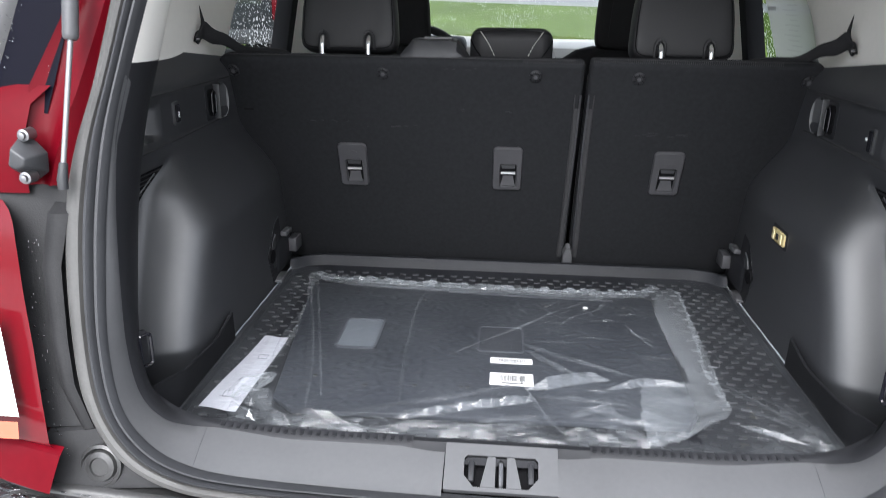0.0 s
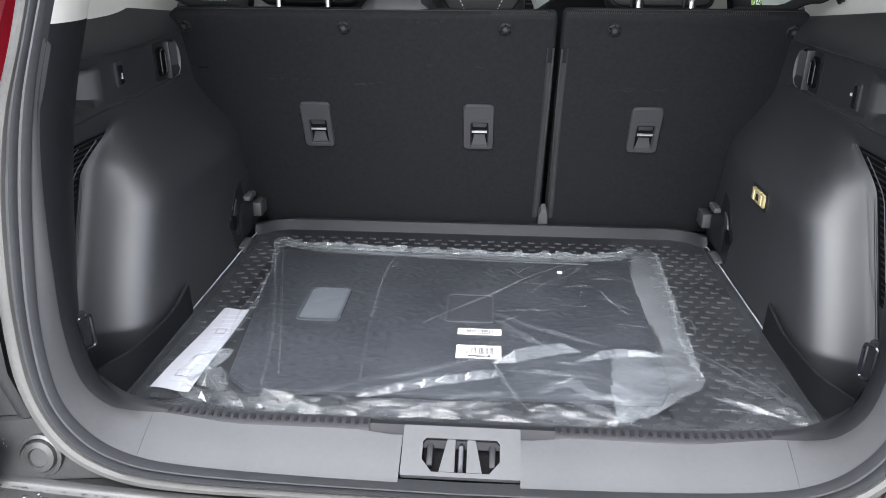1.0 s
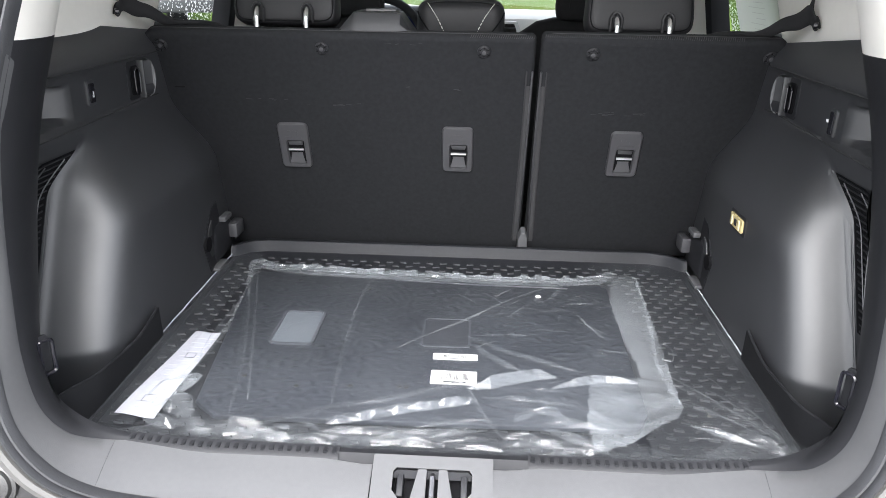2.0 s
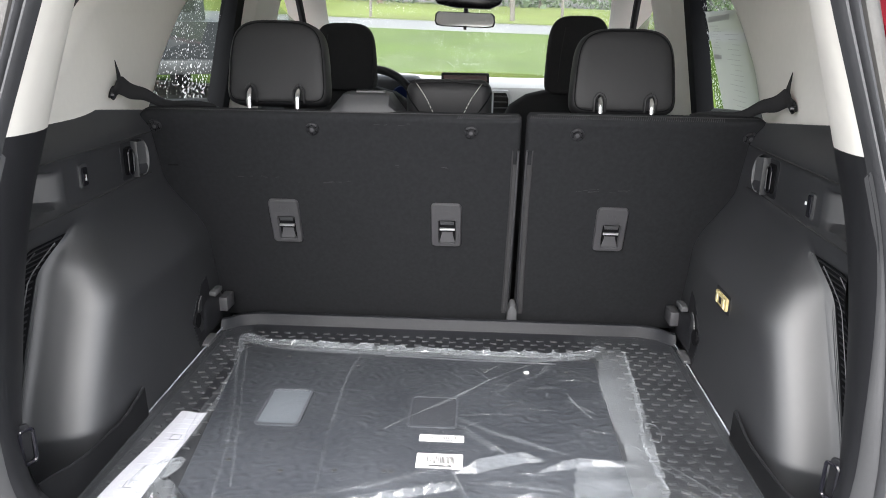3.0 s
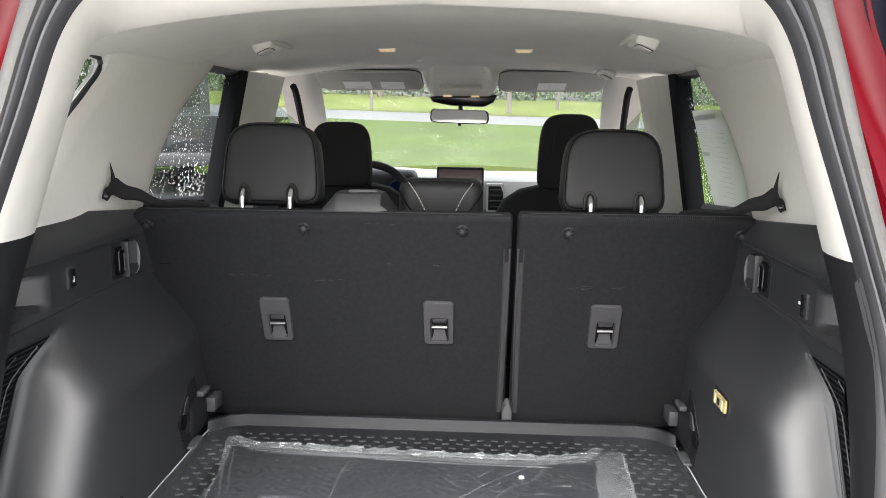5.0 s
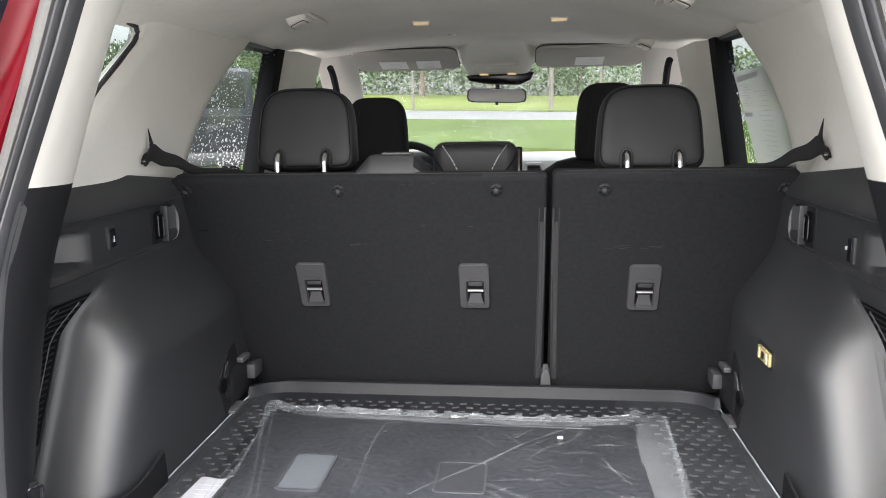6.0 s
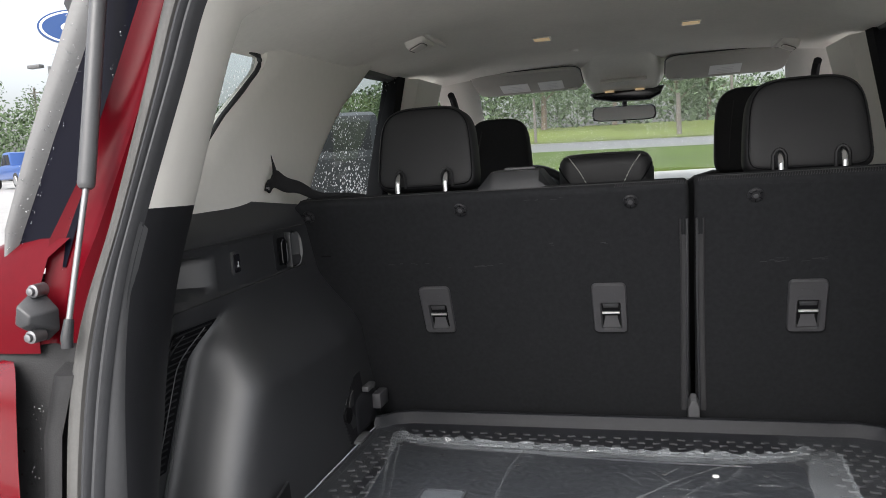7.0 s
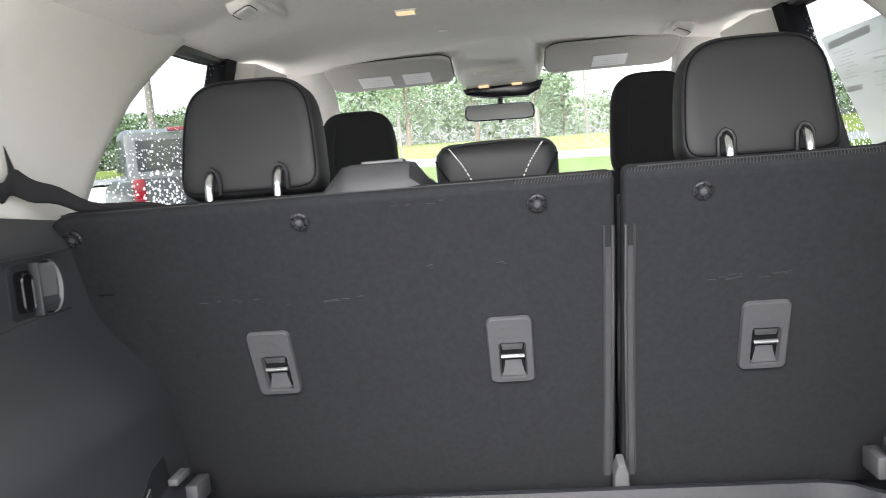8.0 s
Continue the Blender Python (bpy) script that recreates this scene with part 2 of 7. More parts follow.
WATER = glass_material("rain_water", 0.0, tint=(0.72, 0.74, 0.75), gloss=2.6)
GLASS_FRONT = glass_material("rainy_windscreen_glass", 0.17, 130, (0.95, 0.98, 0.96))
GLASS_SIDE = glass_material("rainy_side_glass", 0.28, 135, (0.52, 0.56, 0.545), 0.6)
FRAME_BLACK = material("black_window_frame", (0.010, 0.010, 0.012), 0.8, grain=0.2, scale=700, spec=0.15)
BRACKET = material("grey_stop_plastic", (0.036, 0.037, 0.040), 0.45, grain=0.3, scale=500, vary=0.2, vary_scale=20)
CLADDING = material("dark_body_cladding", (0.023, 0.023, 0.024), 0.45, grain=0.3, scale=500, vary=0.2, vary_scale=14, spec=0.15)
# black plastic, and the painted shade of the vent openings
DEEP_BLACK = material("deep_black_plastic_and_shade", (0.006, 0.006, 0.007), 0.8, spec=0.1)
PALE_INK = material("faded_print", (0.68, 0.68, 0.70), 0.8)
VENT_RIM = material("bright_vent_rim", (0.62, 0.62, 0.63), 0.35)
GLASS_DARK = material("dark_glass", (0.02, 0.022, 0.025), 0.06, coat=0.3)
DASH = material("pale_grey_dash_trim", (0.36, 0.36, 0.355), 0.5, vary=0.05)
LAMP_ON = glow_material("lit_courtesy_lamp", (0.95, 0.72, 0.42), 0.09)
SCREEN = material("dim_screen", (0.075, 0.035, 0.035), 0.1, coat=0.5)
GAUGE = glow_material("blue_gauge_light", (0.015, 0.025, 0.08), 0.02)
TYRE = material("tyre_rubber", (0.02, 0.02, 0.021), 0.8, grain=0.5, scale=200)
ALLOY = material("alloy_wheel", (0.4, 0.4, 0.41), 0.35, metal=0.9)
ASPHALT = material("wet_concrete", (0.30, 0.295, 0.285), 0.45, grain=0.6, scale=60, vary=0.25, vary_scale=0.15)
ROADTOP = material("pale_road_asphalt", (0.105, 0.108, 0.112), 0.6, grain=0.5, scale=50, vary=0.12, vary_scale=0.2)
GRASS = material("mown_grass", (0.044, 0.074, 0.010), 0.9, grain=1.0, scale=18, vary=0.22, vary_scale=0.25, spec=0.1)
MEADOW = material("rough_grass", (0.080, 0.102, 0.026), 0.95, grain=1.0, scale=9, vary=0.35, vary_scale=0.12, spec=0.1)
# green lightened: the haze of distance is mixed into the leaf colour
LEAF = material("hazed_tree_leaves", (0.080, 0.115, 0.062), 0.8, vary=0.3, vary_scale=0.35, spec=0.2)
BARK = material("tree_bark", (0.09, 0.07, 0.05), 0.95, grain=1.0, scale=20)
POST = material("weathered_post", (0.10, 0.09, 0.08), 0.9, vary=0.2)
TRUCK_RED = material("red_truck_paint", (0.42, 0.022, 0.022), 0.3, coat=0.8, vary=0.05)
TRUCK_WHITE = material("white_truck_paint", (0.75, 0.75, 0.75), 0.35, coat=0.6)
TRUCK_BLUE = material("blue_truck_paint", (0.018, 0.065, 0.23), 0.3, coat=0.3)
TRUCK_GREY = material("dark_grey_truck_paint", (0.018, 0.020, 0.023), 0.35, coat=0.2)
SIGN_BLUE = material("blue_enamel_sign", (0.02, 0.06, 0.19), 0.35)
SIGN_WHITE = material("white_enamel_sign", (0.8, 0.8, 0.8), 0.4)


# ---- building tools ----
def mesh_object(name, bm, mat, smooth=True):
    me = bpy.data.meshes.new(name)
    bmesh.ops.recalc_face_normals(bm, faces=bm.faces)
    bm.to_mesh(me)
    bm.free()
    for m in mat if isinstance(mat, (list, tuple)) else [mat]:
        me.materials.append(m)
    if smooth:
        me.shade_smooth()
        me.set_sharp_from_angle(angle=radians(38))
    return new(name, me)


def part(name, bm, mat, parent, label=""):
    ob = mesh_object(name, bm, mat)
    if parent is not None:
        ob.parent = parent
        ob.matrix_parent_inverse = parent.matrix_world.inverted()
    return tagged(ob, label=label)


def thing(name, at, label, category, group=""):
    ob = new(name)
    ob.location = at
    ob.empty_display_size = 0.05
    bpy.context.view_layer.update()
    return tagged(ob, label, category, group)


def setting(name, bm, mat, label, category):
    return tagged(mesh_object(name, bm, mat), label, category, kind="structure")


def box(cx, cy, cz, sx, sy, sz, bevel=0.0, seg=2, m=None):
    bm = bmesh.new()
    bmesh.ops.create_cube(bm, size=1)
    bmesh.ops.scale(bm, vec=(sx, sy, sz), verts=bm.verts)
    if bevel:
        bmesh.ops.bevel(bm, geom=bm.edges[:], offset=bevel, segments=seg, affect="EDGES", profile=0.5)
    if m is not None:
        bmesh.ops.transform(bm, matrix=m, verts=bm.verts)
    bmesh.ops.translate(bm, vec=(cx, cy, cz), verts=bm.verts)
    return bm


def merge(*bms):
    out = bmesh.new()
    for b in bms:
        me = bpy.data.meshes.new("tmp")
        b.to_mesh(me)
        out.from_mesh(me)
        bpy.data.meshes.remove(me)
        b.free()
    return out


def moved(bm, m):
    bmesh.ops.transform(bm, matrix=m, verts=bm.verts)
    return bm


def grid(rows, close_u=False, close_v=False):
    """A surface through rows of points, all of one length."""
    bm = bmesh.new()
    vs = [[bm.verts.new(p) for p in r] for r in rows]
    nu, nv = len(vs), len(vs[0])
    for i in range(nu if close_u else nu - 1):
        for j in range(nv if close_v else nv - 1):
            a, b, c, d = vs[i][j], vs[(i + 1) % nu][j], vs[(i + 1) % nu][(j + 1) % nv], vs[i][(j + 1) % nv]
            if len({a, b, c, d}) == 4:
                bm.faces.new((a, b, c, d))
    return bm


def thick(bm, t):
    """Gives a sheet the thickness t, away from its normals."""
    bmesh.ops.recalc_face_normals(bm, faces=bm.faces)
    bmesh.ops.solidify(bm, geom=bm.faces[:], thickness=t)
    return bm


def tube(points, radius, sides=10, caps=True):
    """A round bar along points; radius may be a list."""
    pts = [Vector(p) for p in points]
    rad = radius if isinstance(radius, (list, tuple)) else [radius] * len(pts)
    rows = []
    side = None
    for i, p in enumerate(pts):
        d = (pts[min(i + 1, len(pts) - 1)] - pts[max(i - 1, 0)]).normalized()
        if side is None:
            side = d.orthogonal().normalized()
        side = (side - d * side.dot(d)).normalized()
        up = d.cross(side)
        rows.append([p + (side * math.cos(a) + up * math.sin(a)) * rad[i] for a in (2 * math.pi * k / sides for k in range(sides))])
    bm = grid(rows, close_v=True)
    if caps:
        bm.verts.ensure_lookup_table()
        bm.faces.new(bm.verts[:sides])
        bm.faces.new(bm.verts[-sides:])
    return bm


def prism(outline, depth, bevel=0.0, seg=2):
    """A plate: the outline in (x, z) at y = 0, its body going to y = depth."""
    bm = bmesh.new()
    f = bm.faces.new([bm.verts.new((x, 0, z)) for x, z in outline])
    r = bmesh.ops.extrude_face_region(bm, geom=[f])
    bmesh.ops.translate(bm, vec=(0, depth, 0), verts=[v for v in r["geom"] if isinstance(v, bmesh.types.BMVert)])
    bmesh.ops.recalc_face_normals(bm, faces=bm.faces)
    if bevel:
        es = [e for e in bm.edges if abs(e.verts[0].co.y - e.verts[1].co.y) < 1e-6]
        bmesh.ops.bevel(bm, geom=es, offset=bevel, segments=seg, affect="EDGES", profile=0.5)
    return bm


def rounded(w, h, r, n=5, cx=0.0, cz=0.0):
    """The outline of a rounded rectangle in (x, z)."""
    pts = []
    for sx, sz, a0 in ((1, 1, 0), (-1, 1, 90), (-1, -1, 180), (1, -1, 270)):
        for k in range(n + 1):
            a = radians(a0 + 90 * k / n)
            pts.append((cx + sx * (w / 2 - r) + r * math.cos(a), cz + sz * (h / 2 - r) + r * math.sin(a)))
    return pts


def lerp_curve(keys, v):
    """Smooth-ish interpolation in rows (v, a, b, ...)."""
    if v <= keys[0][0]:
        return keys[0][1:]
    for k0, k1 in zip(keys, keys[1:]):
        if v <= k1[0]:
            f = (v - k0[0]) / (k1[0] - k0[0])
            return tuple(a + (b - a) * f for a, b in zip(k0[1:], k1[1:]))
    return keys[-1][1:]


def catmull(points, per):
    """A smooth curve through points, per steps a span."""
    p = [Vector(q) for q in points]
    out = []
    for i in range(len(p) - 1):
        a, b, c, d = p[max(i - 1, 0)], p[i], p[i + 1], p[min(i + 2, len(p) - 1)]
        for k in range(per):
            t = k / per
            out.append(0.5 * (2 * b + (c - a) * t + (2 * a - 5 * b + 4 * c - d) * t * t + (3 * b - a - 3 * c + d) * t ** 3))
    out.append(p[-1])
    return out


def ease(v):
    v = min(1, max(0, v))
    return v * v * (3 - 2 * v)


# ---- tailgate opening: outer seal edge, inner seal edge and the inner edge of the trim, half of it ----
def on_opening(x, z):
    return (x, -0.255 + 0.3 * z, z)


OPENING = [
    (0.000, 0.720, 0.000, 0.743, 0.000, 0.040, 0.776), (0.200, 0.721, 0.200, 0.746, 0.200, 0.042, 0.776),
    (0.350, 0.723, 0.345, 0.752, 0.345, 0.046, 0.776), (0.438, 0.735, 0.415, 0.763, 0.425, 0.056, 0.778),
    (0.506, 0.771, 0.465, 0.787, 0.480, 0.075, 0.786), (0.552, 0.838, 0.504, 0.832, 0.522, 0.098, 0.812),
    (0.572, 0.930, 0.524, 0.910, 0.545, 0.130, 0.870), (0.581, 1.020, 0.530, 1.000, 0.552, 0.165, 0.960),
    (0.581, 1.090, 0.530, 1.090, 0.552, 0.195, 1.060), (0.571, 1.160, 0.523, 1.180, 0.545, 0.225, 1.160),
    (0.546, 1.250, 0.506, 1.266, 0.526, 0.255, 1.262), (0.515, 1.400, 0.467, 1.420, 0.497, 0.300, 1.410),
    (0.493, 1.520, 0.440, 1.525, 0.480, 0.335, 1.500), (0.470, 1.600, 0.400, 1.580, 0.455, 0.340, 1.530),
    (0.410, 1.655, 0.330, 1.605, 0.360, 0.340, 1.550), (0.250, 1.690, 0.190, 1.618, 0.200, 0.335, 1.567),
    (0.000, 1.700, 0.000, 1.622, 0.000, 0.330, 1.575)]
FACING = [(0, 0.93), (2.4, 0.92), (2.7, 0.90), (3.4, 0.76), (4, 0.60), (5, 0.42), (6, 0.26), (7, 0.16), (8.5, 0.08), (9.9, 0.03)]
SEAM = 2.84


def facing_edge(a, b, k, sign):
    """Where the grey facing ends and the black ledge begins."""
    f = lerp_curve(FACING, k)[0]
    dip = 0.13 * ease((0.155 - abs(a.x)) / 0.045) if k < 2 else 0.0
    return a + (b - a) * (f - dip) + Vector((-sign * 0.012 * ease((k - 3) / 2) * (1 - 0.9 * ease((k - 6) / 3.5)), -0.004 * ease((k - 3) / 2), 0.003 * ease((k - 3) / 2)))


def facing_rows(k0, k1, sign):
    rows = []
    for o, a, b, k in rim_rows(k0, k1, sign):
        e = facing_edge(a, b, k, sign)
        w_ = 0.005 * min(1, lerp_curve(FACING, k)[0] * 3)
        up = Vector((0, 0, 1)) * w_ * 0.4 * (1 - ease((k - 3) / 2)) + OUT * w_ * ease((k - 3) / 2)
        rows.append([a + Vector((0, 0.012, -0.010)), a + OUT * 0.002, a * 0.9 + e * 0.1 + up * 0.5, a * 0.7 + e * 0.3 + up, a * 0.3 + e * 0.7 + up, e + up * 0.4, e + Vector((0, 0.004, -0.002)), e + Vector((0, 0.012, -0.010))])
    return rows


STEPS = 6
SMOOTH_OPENING = catmull(OPENING, STEPS)


def rim_rows(i0, i1, sign):
    """Outer edge, inner edge and trim edge of the opening from station i0 to i1 (in stations of OPENING)."""
    rows = []
    ks = [i0 * STEPS] + [k for k in range(len(SMOOTH_OPENING)) if i0 * STEPS + 0.05 < k < i1 * STEPS - 0.05] + [i1 * STEPS]
    for k in ks:
        n = min(int(k), len(SMOOTH_OPENING) - 2)
        s = [p + (q - p) * (k - n) for p, q in zip(SMOOTH_OPENING[n], SMOOTH_OPENING[n + 1])]
        rows.append((Vector(on_opening(sign * s[0], s[1])), Vector(on_opening(sign * s[2], s[3])), Vector((sign * s[4], s[5], s[6])), k / STEPS))
    return rows


OUT = Vector((0, -1, 0.3)).normalized()


LEAN = 0.52


def knee_y(z):
    """Where the wheel house turns away from the recess behind it; its face leans forward."""
    d = min(z, 1.067) - 1.012
    bend = 0.0 if d < -0.014 else (1.05 - LEAN) * (d + 0.014) ** 2 / 0.056 if d < 0.014 else (1.05 - LEAN) * d
    return max(0.235, 0.362 + LEAN * d + bend)


def wall_mix(x_low, y, z, sg=-1, bulge=0.0):
    high = (0.542 if sg > 0 else 0.552) + 0.54 * (min(y, 0.29) - 0.19)
    b = ease(bulge / 0.5)
    s = (1 - b) * ease((z - 1.003) / 0.092) + b * ease((z - 0.945) / 0.155)
    # a long shallow recess for the fittings, deeper where the grip pocket opens to the rear
    inset = ease((z - 1.101) / 0.007) * ease((1.189 - z) / 0.007) * ease((y - 0.25) / 0.02) * ease((0.735 - y) / 0.02)
    grip = ease((z - 1.112) / 0.010) * ease((1.174 - z) / 0.008) * min(1, max(0, (0.414 - y) / 0.044))
    return x_low * (1 - s) + high * s + 0.032 * ease((z - 1.19) / 0.065) + 0.006 * inset + 0.045 * grip


WALL_START = [(0.70, 0.100, 0.512), (0.786, 0.092, 0.506), (0.812, 0.104, 0.526), (0.87, 0.134, 0.549), (0.96, 0.169, 0.556), (1.06, 0.190, 0.552)]


LIP = {-1: 0.638, 1: 0.614}


def rear_low(y, y0, x0, k, lip):
    """The wall behind the wheel house: it flares from the pillar, then runs straight along the car."""
    y1 = min(k, y0 + 0.11)
    return x0 + min(1.0, max(0.0, (y - y0) / (y1 - y0))) * (lip - x0)


def cargo_x(y, z, sg=-1):
    """Half width of the dark side trim at a place along the car and a height: the wheel house bulges inward."""
    lip = LIP[sg]
    k = knee_y(z)
    y0, x0 = lerp_curve(WALL_START, z)
    if y < k:
        low = rear_low(y, y0, x0, k, lip)
    else:
        u = min(1.0, (y - k) / 0.18)
        low = lip - (lip - 0.518) * math.sqrt(1 - (1 - u) ** 2)
    low += 0.025 * ease((y - 0.65) / 0.25)
    return wall_mix(low, y, z, sg, (lip - low) / 0.118 if y >= k else 0.0)


def shelf_z(y):
    return 1.266 - 0.11 * (y - 0.43)


WINDOW_EDGE = [(1.225, 0.330), (1.345, 0.475), (1.403, 0.548), (1.500, 0.696), (1.526, 0.712)]
DOOR_EDGE = [(1.20, 0.875), (1.235, 0.903), (1.32, 0.972), (1.42, 1.08), (1.515, 1.215), (1.545, 1.26), (1.562, 1.30)]


def cream_x(y, z):
    return 0.634 + 0.02 * ease((y - 0.5) / 0.4) * ease((1.6 - z) / 0.3) - 0.012 * ease((z - 1.45) / 0.1)


def liner_z(x, y):
    zc = lerp_curve([(0.33, 1.585), (0.5, 1.618), (0.8, 1.635), (1.3, 1.640), (1.42, 1.636), (1.5, 1.624), (1.62, 1.612), (1.9, 1.606), (2.1, 1.604), (2.26, 1.600)], y)[0]
    low = 1.526 + 0.028 * ease((y - 1.08) / 0.18) + 0.017 * ease((y - 1.5) / 0.5)
    return zc - (zc - low) * min(1, abs(x) / 0.66) ** 3.2


# section of the wheel house: a lip, a face turned to the rear and a long curve into the inner wall
HOUSE_CURVE = catmull([(0, 0, 0), (-0.006, 0.003, 0), (-0.016, 0.009, 0), (-0.034, 0.015, 0), (-0.060, 0.023, 0), (-0.083, 0.033, 0), (-0.100, 0.047, 0), (-0.111, 0.068, 0), (-0.116, 0.100, 0), (-0.118, 0.14, 0), (-0.118, 0.20, 0)], 5)


def build_side(sign, side):
    # dark moulded trim with the wheel house
    rows = []
    for k in range(113):
        row = []
        zf = k / 112
        kn = knee_y(0.695 + (1.25 - 0.695) * zf)
        y0, x0 = lerp_curve(WALL_START, 0.695 + (1.25 - 0.695) * zf)
        lip = LIP[sign]
        pts = [(rear_low(y, y0, x0, kn, lip), y, 0.0) for y in (y0 + (kn - y0) * q / 18 for q in range(18))]
        pts += [(lip + d.x * (lip - 0.518) / 0.118, kn + d.y, -d.x / 0.118) for d in HOUSE_CURVE]
        pts += [(None, kn + 0.20 + (0.98 - kn - 0.20) * q / 12, 1.0) for q in range(1, 13)]
        for low, y, bulge in pts:
            z = 0.695 + (shelf_z(y) - 0.695) * zf
            low = cargo_x(y, z, sign) if low is None else wall_mix(low + 0.025 * ease((y - 0.65) / 0.25), y, z, sign, bulge)
            row.append((sign * low, y, z))
        rows.append(row)
    rows.append([(sign * 0.668, q[1], q[2] + 0.002) for q in rows[-1]])
    rows.append([(sign * 0.675, q[1], 0.69) for q in rows[-1]])
    setting("wall_" + side, grid(rows), TRIM, "black grained plastic side trim over the wheel house", "wall trim")
    # cream upper panel with the quarter window cut into it
    rows = []
    for k in range(25):
        z = 1.225 + 0.337 * k / 24
        y0, y1 = lerp_curve(WINDOW_EDGE, z)[0], lerp_curve(DOOR_EDGE, z)[0]
        row = [(sign * 0.668, y0 - 0.004, z)]
        for j in range(25):
            y = y0 + (y1 - y0) * j / 24
            e = 0.012 * max(0, 1 - j / 2.0) + 0.02 * max(0, (j - 21.5) / 2.5) ** 2
            row.append((sign * (cream_x(y, z) + e), y, z))
        row.append((sign * 0.70, y1 + 0.003, z))
        rows.append(row)
    setting("panel_" + side, grid(rows), CREAM, "smooth cream plastic quarter panel trim above the black side", "wall trim")
    # rear pillar trim: black below, cream above
    for name, i0, i1, mat, words in (("pillar_lower_" + side, 2.0, 10.0, TRIM_SOFT, "black lower pillar trim beside the tailgate opening"), ("pillar_upper_" + side, 10.0, 13.2, CREAM, "cream upper pillar trim beside the tailgate opening")):
        rows = []
        for o, a, b, k in rim_rows(i0, i1, sign):
            g = ease((k - 2.8) / 2.2)
            e = facing_edge(a, b, k, sign) if k < 9.9 else a
            c = Vector((sign * 0.668, b.y + 0.05, b.z)) * g + (b + Vector((0, 0.045, -0.06))) * (1 - g)
            end = b + Vector((sign * 0.006 * g, 0.010, -0.001 * (1 - g)))
            r_ = b - e

            def swell(f, h):
                return e + r_ * f + Vector((-sign * h * g, 0, 0)) + Vector((0, 0, -0.003 * (1 - g) * (1 - f)))
            rows.append([e + Vector((sign * 0.004 * g, 0.006, -0.006)), swell(0.02, 0.0), swell(0.15, 0.006), swell(0.35, 0.009), swell(0.55, 0.010), swell(0.78, 0.007), b, end, c])
        setting(name, grid(rows), mat, words, "pillar trim")
    # grey facing along the seal, which runs down into the corner of the sill
    setting("sill_corner_" + side, grid(facing_rows(SEAM, 9.84, sign)), SILL_GREY, "grey plastic corner of the loading sill", "sill")
    # quarter window
    zs = [1.24 + 0.29 * k / 12 for k in range(13)]
    rows = [[(sign * 0.662, 0.22 + (lerp_curve(WINDOW_EDGE, z)[0] + 0.02 - 0.22) * j / 4, z) for j in range(5)] for z in zs]
    w = setting("window_quarter_" + side, grid(rows), GLASS_SIDE, "rain-spotted quarter window glass", "window")
    w.visible_shadow = False
    path = [(sign * 0.652, 0.30, 1.205), (sign * 0.652, 0.475, 1.345), (sign * 0.652, 0.548, 1.403), (sign * 0.652, 0.690, 1.497), (sign * 0.652, 0.708, 1.515), (sign * 0.652, 0.702, 1.530), (sign * 0.652, 0.66, 1.536), (sign * 0.652, 0.25, 1.54)]
    part("window_gasket", tube(path, 0.0055, 8), SEAL_DARK, w)
    # rear door: glass, black frame, belt line and door card
    def door_y(z, a, b):
        return a + (b - a) * (z - 1.20) / 0.34
    rows = [[(sign * (0.70 - 0.10 * (z - 1.18)), 0.78 + (door_y(z, 1.30, 1.53) - 0.78) * j / 4, z) for j in range(5)] for z in (1.16, 1.25, 1.35, 1.45, 1.575)]
    w = setting("window_door_" + side, grid(rows), GLASS_SIDE, "rain-covered rear door window", "window")
    w.visible_shadow = False
    rows = []
    for z in (1.10, 1.2, 1.3, 1.4, 1.5, 1.56):
        a, b = door_y(z, 1.278, 1.498), door_y(z, 1.335, 1.57)
        rows.append([(sign * 0.684, a, z), (sign * 0.655, a, z), (sign * 0.640, a + 0.01, z), (sign * 0.636, b - 0.01, z), (sign * 0.645, b, z), (sign * 0.70, b, z)])
    part("window_frame", grid(rows), FRAME_BLACK, w)
    part("window_sill", tube([(sign * 0.668, 0.80, 1.232), (sign * 0.665, 1.0, 1.218), (sign * 0.662, 1.2, 1.204)], 0.012, 8), SEAL_DARK, w)
    part("window_header", tube([(sign * 0.664, 1.40, 1.566), (sign * 0.660, 1.45, 1.568), (sign * 0.655, 1.50, 1.568)], 0.008, 8), SEAL_DARK, w)
    setting("door_card_" + side, merge(box(sign * 0.71, 1.30, 0.80, 0.05, 1.0, 0.80, 0.02), box(sign * 0.71, 2.35, 0.80, 0.05, 1.1, 0.78, 0.02), box(sign * 0.665, 1.05, 1.14, 0.07, 0.50, 0.10, 0.03)), TRIM_SOFT, "black inner door panel below the side window", "door panel")
    # middle pillar in cream, front door window and its black frame, windscreen pillar in cream
    rows = []
    for z in (0.45, 0.8, 1.12, 1.25, 1.38, 1.50, 1.56):
        s = (z - 1.2) / 0.34
        y0, y1 = 1.35 + 0.225 * s, 1.66 + 0.27 * s
        rows.append([(sign * 0.70, y0, z), (sign * 0.650, y0 + 0.005, z), (sign * (0.632 - 0.02 * s), y0 + 0.05, z), (sign * (0.630 - 0.02 * s), y1 - 0.05, z), (sign * 0.650, y1 - 0.005, z), (sign * 0.70, y1, z)])
    setting("pillar_middle_" + side, grid(rows), CREAM, "cream middle pillar trim", "pillar trim")
    rows = [[(sign * (0.70 - 0.12 * (z - 1.1)), 1.5 + j * 0.45, z - 0.10 * j) for j in range(3)] for z in (1.10, 1.25, 1.40, 1.56)]
